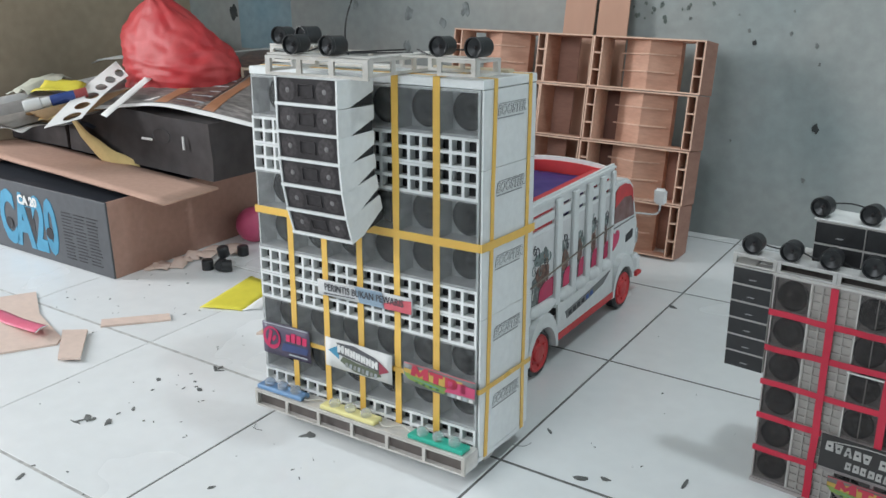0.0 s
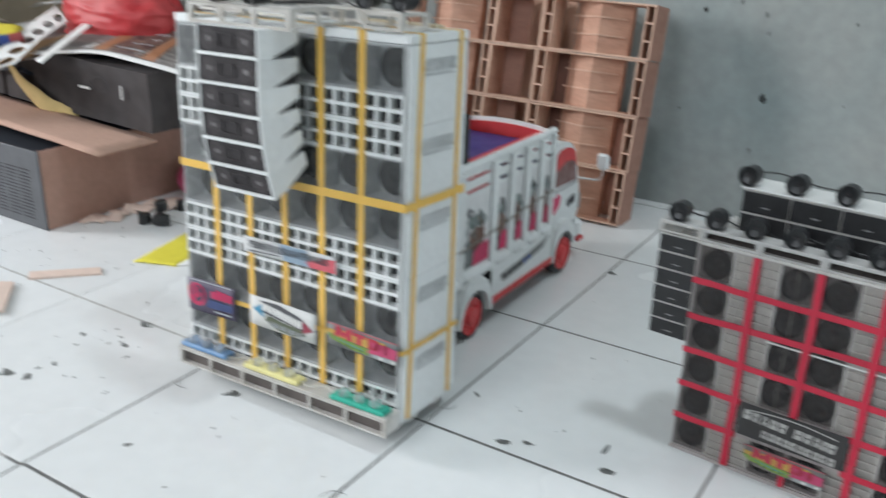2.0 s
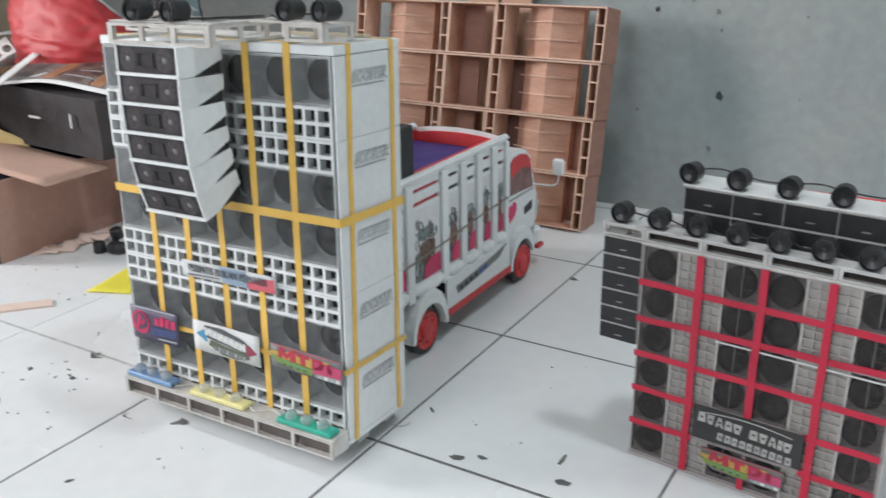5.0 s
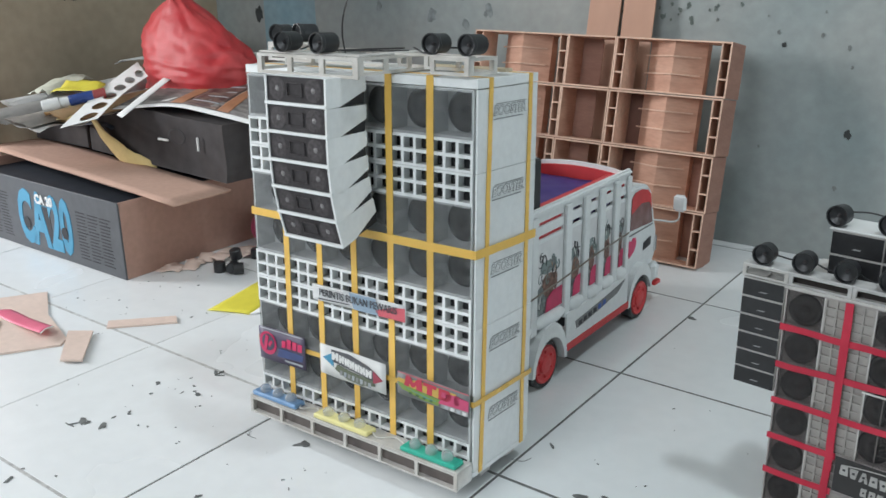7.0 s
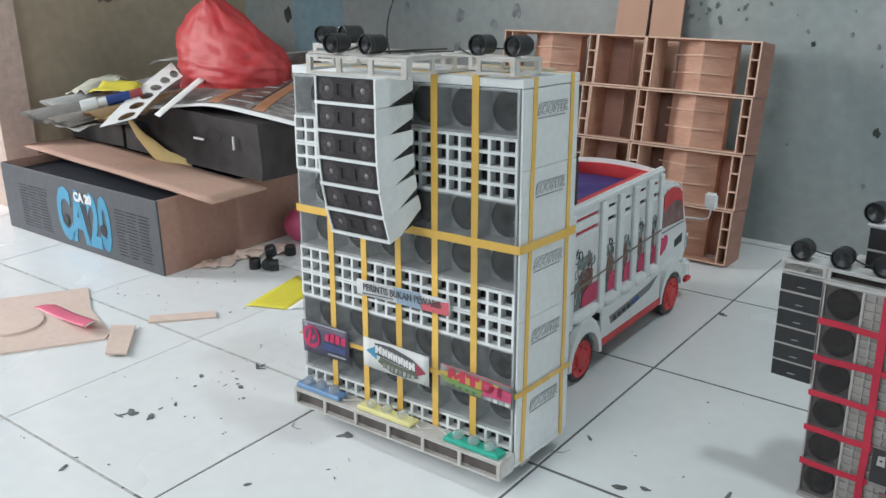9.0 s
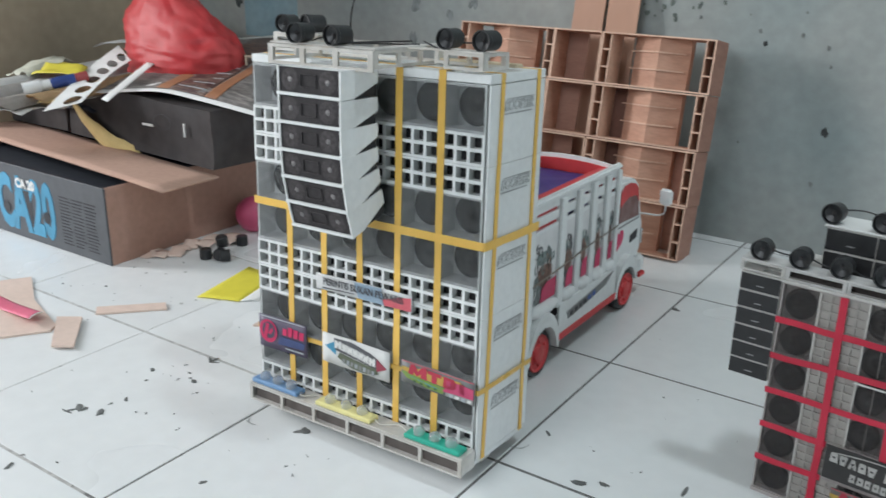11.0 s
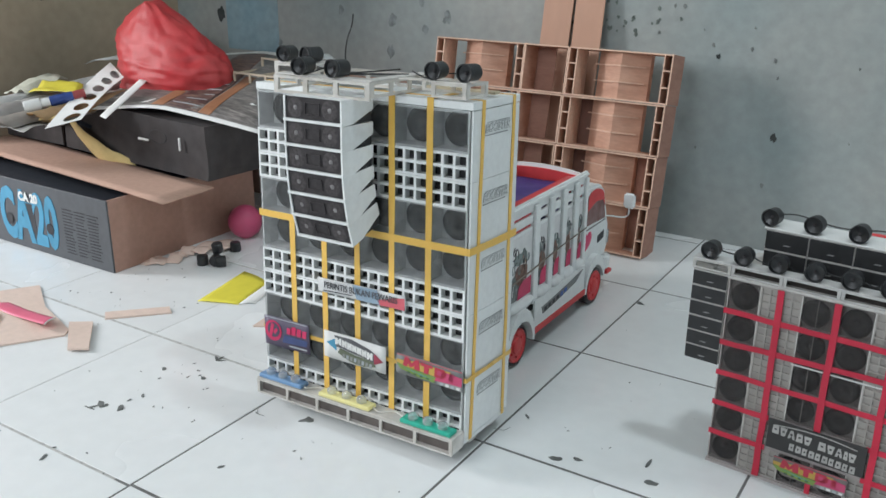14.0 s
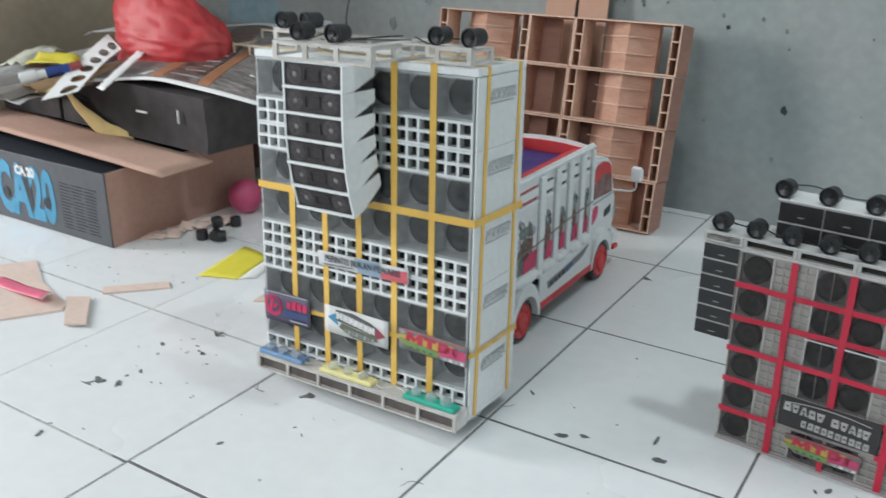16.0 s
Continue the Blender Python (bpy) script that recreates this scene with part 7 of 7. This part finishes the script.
for k in range(9):
    x, y = -0.845 + 0.006 * k + rnd.uniform(-0.012, 0.02), 0.20 + 0.018 * k + rnd.uniform(-0.01, 0.01)
    L = rnd.uniform(0.03, 0.055)
    bm = sheet(-L / 2, L / 2, -0.013, 0.013, 8, 3, lambda u, v: 0.004 * math.sin(3 * u) + 0.004 * v * u, 0.0016)
    crumple(bm, 0.004, 30, k * 1.3)
    low = min(v.co.z for v in bm.verts)
    ob = part("wood_shaving", bm, PALEPLY)
    ob.matrix_basis = pose(x, y, -low + 0.0004 * k, 0, 0, rnd.uniform(0, 180))
    tagged(ob, "curled pale wood shaving beside the carton", "shaving", "wood shavings")

# dark paint flakes and crumbs trodden into the tiles
FLAKE = paint("dark_flake", (0.14, 0.145, 0.14), 0.7, 0.4)
def flakes(spots, seed, size):
    r2 = random.Random(seed)
    bm = bmesh.new()
    for x, y in spots:
        for q in range(r2.choice((1, 1, 1, 2))):
            cx, cy = x + r2.uniform(-0.008, 0.008) * (q > 0), y + r2.uniform(-0.008, 0.008) * (q > 0)
            a0, L, w = r2.uniform(0, 3.1), size * r2.uniform(0.4, 1.5), r2.uniform(0.12, 0.6)
            n = 9
            pts = []
            for k in range(n):
                a = 2 * math.pi * k / n
                rr = r2.uniform(0.45, 1.0)
                u, v = L * math.cos(a) * rr, L * w * math.sin(a) * rr
                pts.append((cx + u * math.cos(a0) - v * math.sin(a0), cy + u * math.sin(a0) + v * math.cos(a0)))
            flat(pts, 0.0001, r2.uniform(0.0004, 0.0012), bm=bm)
    return bm


left_spots = [(-0.441, -0.061), (-0.428, -0.07), (-0.418, -0.074), (-0.448, -0.019), (-0.438, -0.021), (-0.47, -0.108), (-0.439, -0.082), (-0.463, -0.049), (-0.478, -0.201), (-0.481, -0.211), (-0.47, -0.2), (-0.447, -0.192),
              (-0.455, -0.172), (-0.448, -0.156), (-0.487, -0.085), (-0.218, -0.078), (-0.166, -0.154), (-0.234, -0.218), (-0.428, -0.322)]
right_spots = [(0.094, 0.016), (0.116, 0.027), (0.192, 0.066), (0.019, 0.084), (0.21, 0.029), (0.574, 0.208), (0.571, 0.214), (0.578, 0.329), (0.591, 0.332), (0.629, 0.312),
               (0.428, 0.08), (0.44, 0.079), (0.466, 0.087), (0.382, 0.075), (0.369, 0.065), (0.549, 0.232), (0.563, 0.245), (0.008, 0.529)]
tagged(part("paint_flakes", flakes(left_spots, 1, 0.0075), FLAKE), "dark paint flakes and scrapings on the tiles", "debris", kind="stuff")
tagged(part("paint_flakes", flakes(right_spots, 2, 0.0085), FLAKE), "dark paint flakes and scrapings on the tiles", "debris", kind="stuff")
r3 = random.Random(5)
crumbs = [(r3.gauss(-0.42, 0.12), r3.gauss(-0.12, 0.08)) for _ in range(26)] + [(r3.gauss(0.50, 0.07), r3.gauss(0.13, 0.07)) for _ in range(50)] + [(r3.uniform(-0.9, 0.7), r3.uniform(-0.45, 0.45)) for _ in range(40)] + [(r3.gauss(-0.75, 0.1), r3.gauss(0.1, 0.1)) for _ in range(30)]
tagged(part("crumbs", flakes(crumbs, 3, 0.0017), FLAKE), "fine dark crumbs scattered over the tiles", "debris", kind="stuff")
bm = bmesh.new()
for _ in range(7):
    x, y = (r3.uniform(0.33, 0.5), r3.uniform(-0.02, 0.09)) if _ % 2 else (r3.uniform(-0.6, 0.2), r3.uniform(-0.35, 0.3))
    a = r3.uniform(0, 6.3)
    L = r3.uniform(0.008, 0.028)
    tube([(x, y, 0.0007), (x + L * math.cos(a), y + L * math.sin(a), 0.0007), (x + 1.7 * L * math.cos(a + 0.5), y + 1.7 * L * math.sin(a + 0.5), 0.0007)], 0.00035, 4, bm, steps=3)
tagged(part("fibres", bm, FLAKE), "fine dark fibres and scratches on the tiles", "debris", kind="stuff")

# chips and stains on the walls
CHIP = paint("wall_chip", (0.05, 0.055, 0.055), 0.9, 0.3)
SMEAR = paint("grey_smear", (0.235, 0.262, 0.262), 0.9, 0.3, 60, 0.2)
def wall_spots(spots, seed, mat, name, label, place):
    r2 = random.Random(seed)
    bm = bmesh.new()
    for a, z, s in spots:
        for q in range(3):
            ca, cz, n = a + r2.uniform(-s, s) * 0.5 * (q > 0), z + r2.uniform(-s, s) * 0.6 * (q > 0), 11
            pts = [(ca + s * r2.uniform(0.35, 0.8) * math.cos(2 * math.pi * k / n) * (1 if q == 0 else 0.4), cz + s * r2.uniform(0.5, 1.2) * math.sin(2 * math.pi * k / n) * (1 if q == 0 else 0.4)) for k in range(n)]
            prism(pts, -0.0012 - 0.0002 * q, -0.0002, bm, 0, place)
    return tagged(part(name, bm, mat), label, "stain", kind="stuff")


NORTH = Matrix.Translation((0, R["y1"], 0))
WEST = Matrix.Translation((R["x0"], 0, 0)) @ Matrix.Rotation(radians(90), 4, "Z")
wall_spots([(-0.013, 0.378, 0.006), (0.110, 0.231, 0.0095), (0.40, 0.20, 0.003)], 1, CHIP, "wall_chips", "dark chipped spots in the plaster", NORTH)
wall_spots([(-0.793, 0.403, 0.02), (-0.80, 0.33, 0.016), (-0.70, 0.39, 0.014), (-0.64, 0.42, 0.018), (-0.71, 0.45, 0.012), (-1.158, 0.329, 0.012), (-0.95, 0.42, 0.012), (0.46, 0.12, 0.006)], 2, SMEAR, "wall_smears", "grey rubbed smears on the plaster", NORTH)
wall_spots([(-1.365, 0.39, 0.022), (-1.4, 0.46, 0.015)], 3, CHIP, "wall_damp_spots", "dark damp spots on the plaster", NORTH)
wall_spots([(0.50, 0.47, 0.036), (0.30, 0.50, 0.02)], 4, paint("damp_spot", (0.13, 0.11, 0.09), 0.9, 0.2), "wall_damp_spots", "dark damp spots on the ochre plaster", WEST)
wall_spots([(-0.024, 0.399, 0.0045), (0.05, 0.396, 0.0045), (0.096, 0.378, 0.005), (0.104, 0.346, 0.0035), (0.051, 0.436, 0.003), (-0.14, 0.438, 0.004), (-0.136, 0.417, 0.004), (-0.088, 0.47, 0.006), (-0.108, 0.47, 0.004), (0.244, 0.374, 0.003), (-0.039, 0.194, 0.0035), (0.247, 0.236, 0.0025), (-0.045, 0.427, 0.002), (0.101, 0.134, 0.006)], 6, paint("faint_grey_scuff", (0.2, 0.215, 0.21), 0.9, 0.2), "wall_scuffs", "faint grey scuffs on the plaster", NORTH)
r4 = random.Random(8)
wall_spots([(r4.gauss(-0.24, 0.08), 0.41 + abs(r4.gauss(0, 0.06)), r4.uniform(0.002, 0.007)) for _ in range(34)], 5, paint("mould_speck", (0.15, 0.18, 0.165), 0.9, 0.2), "wall_mould", "dark green mould specks above the plywood cabinets", NORTH)
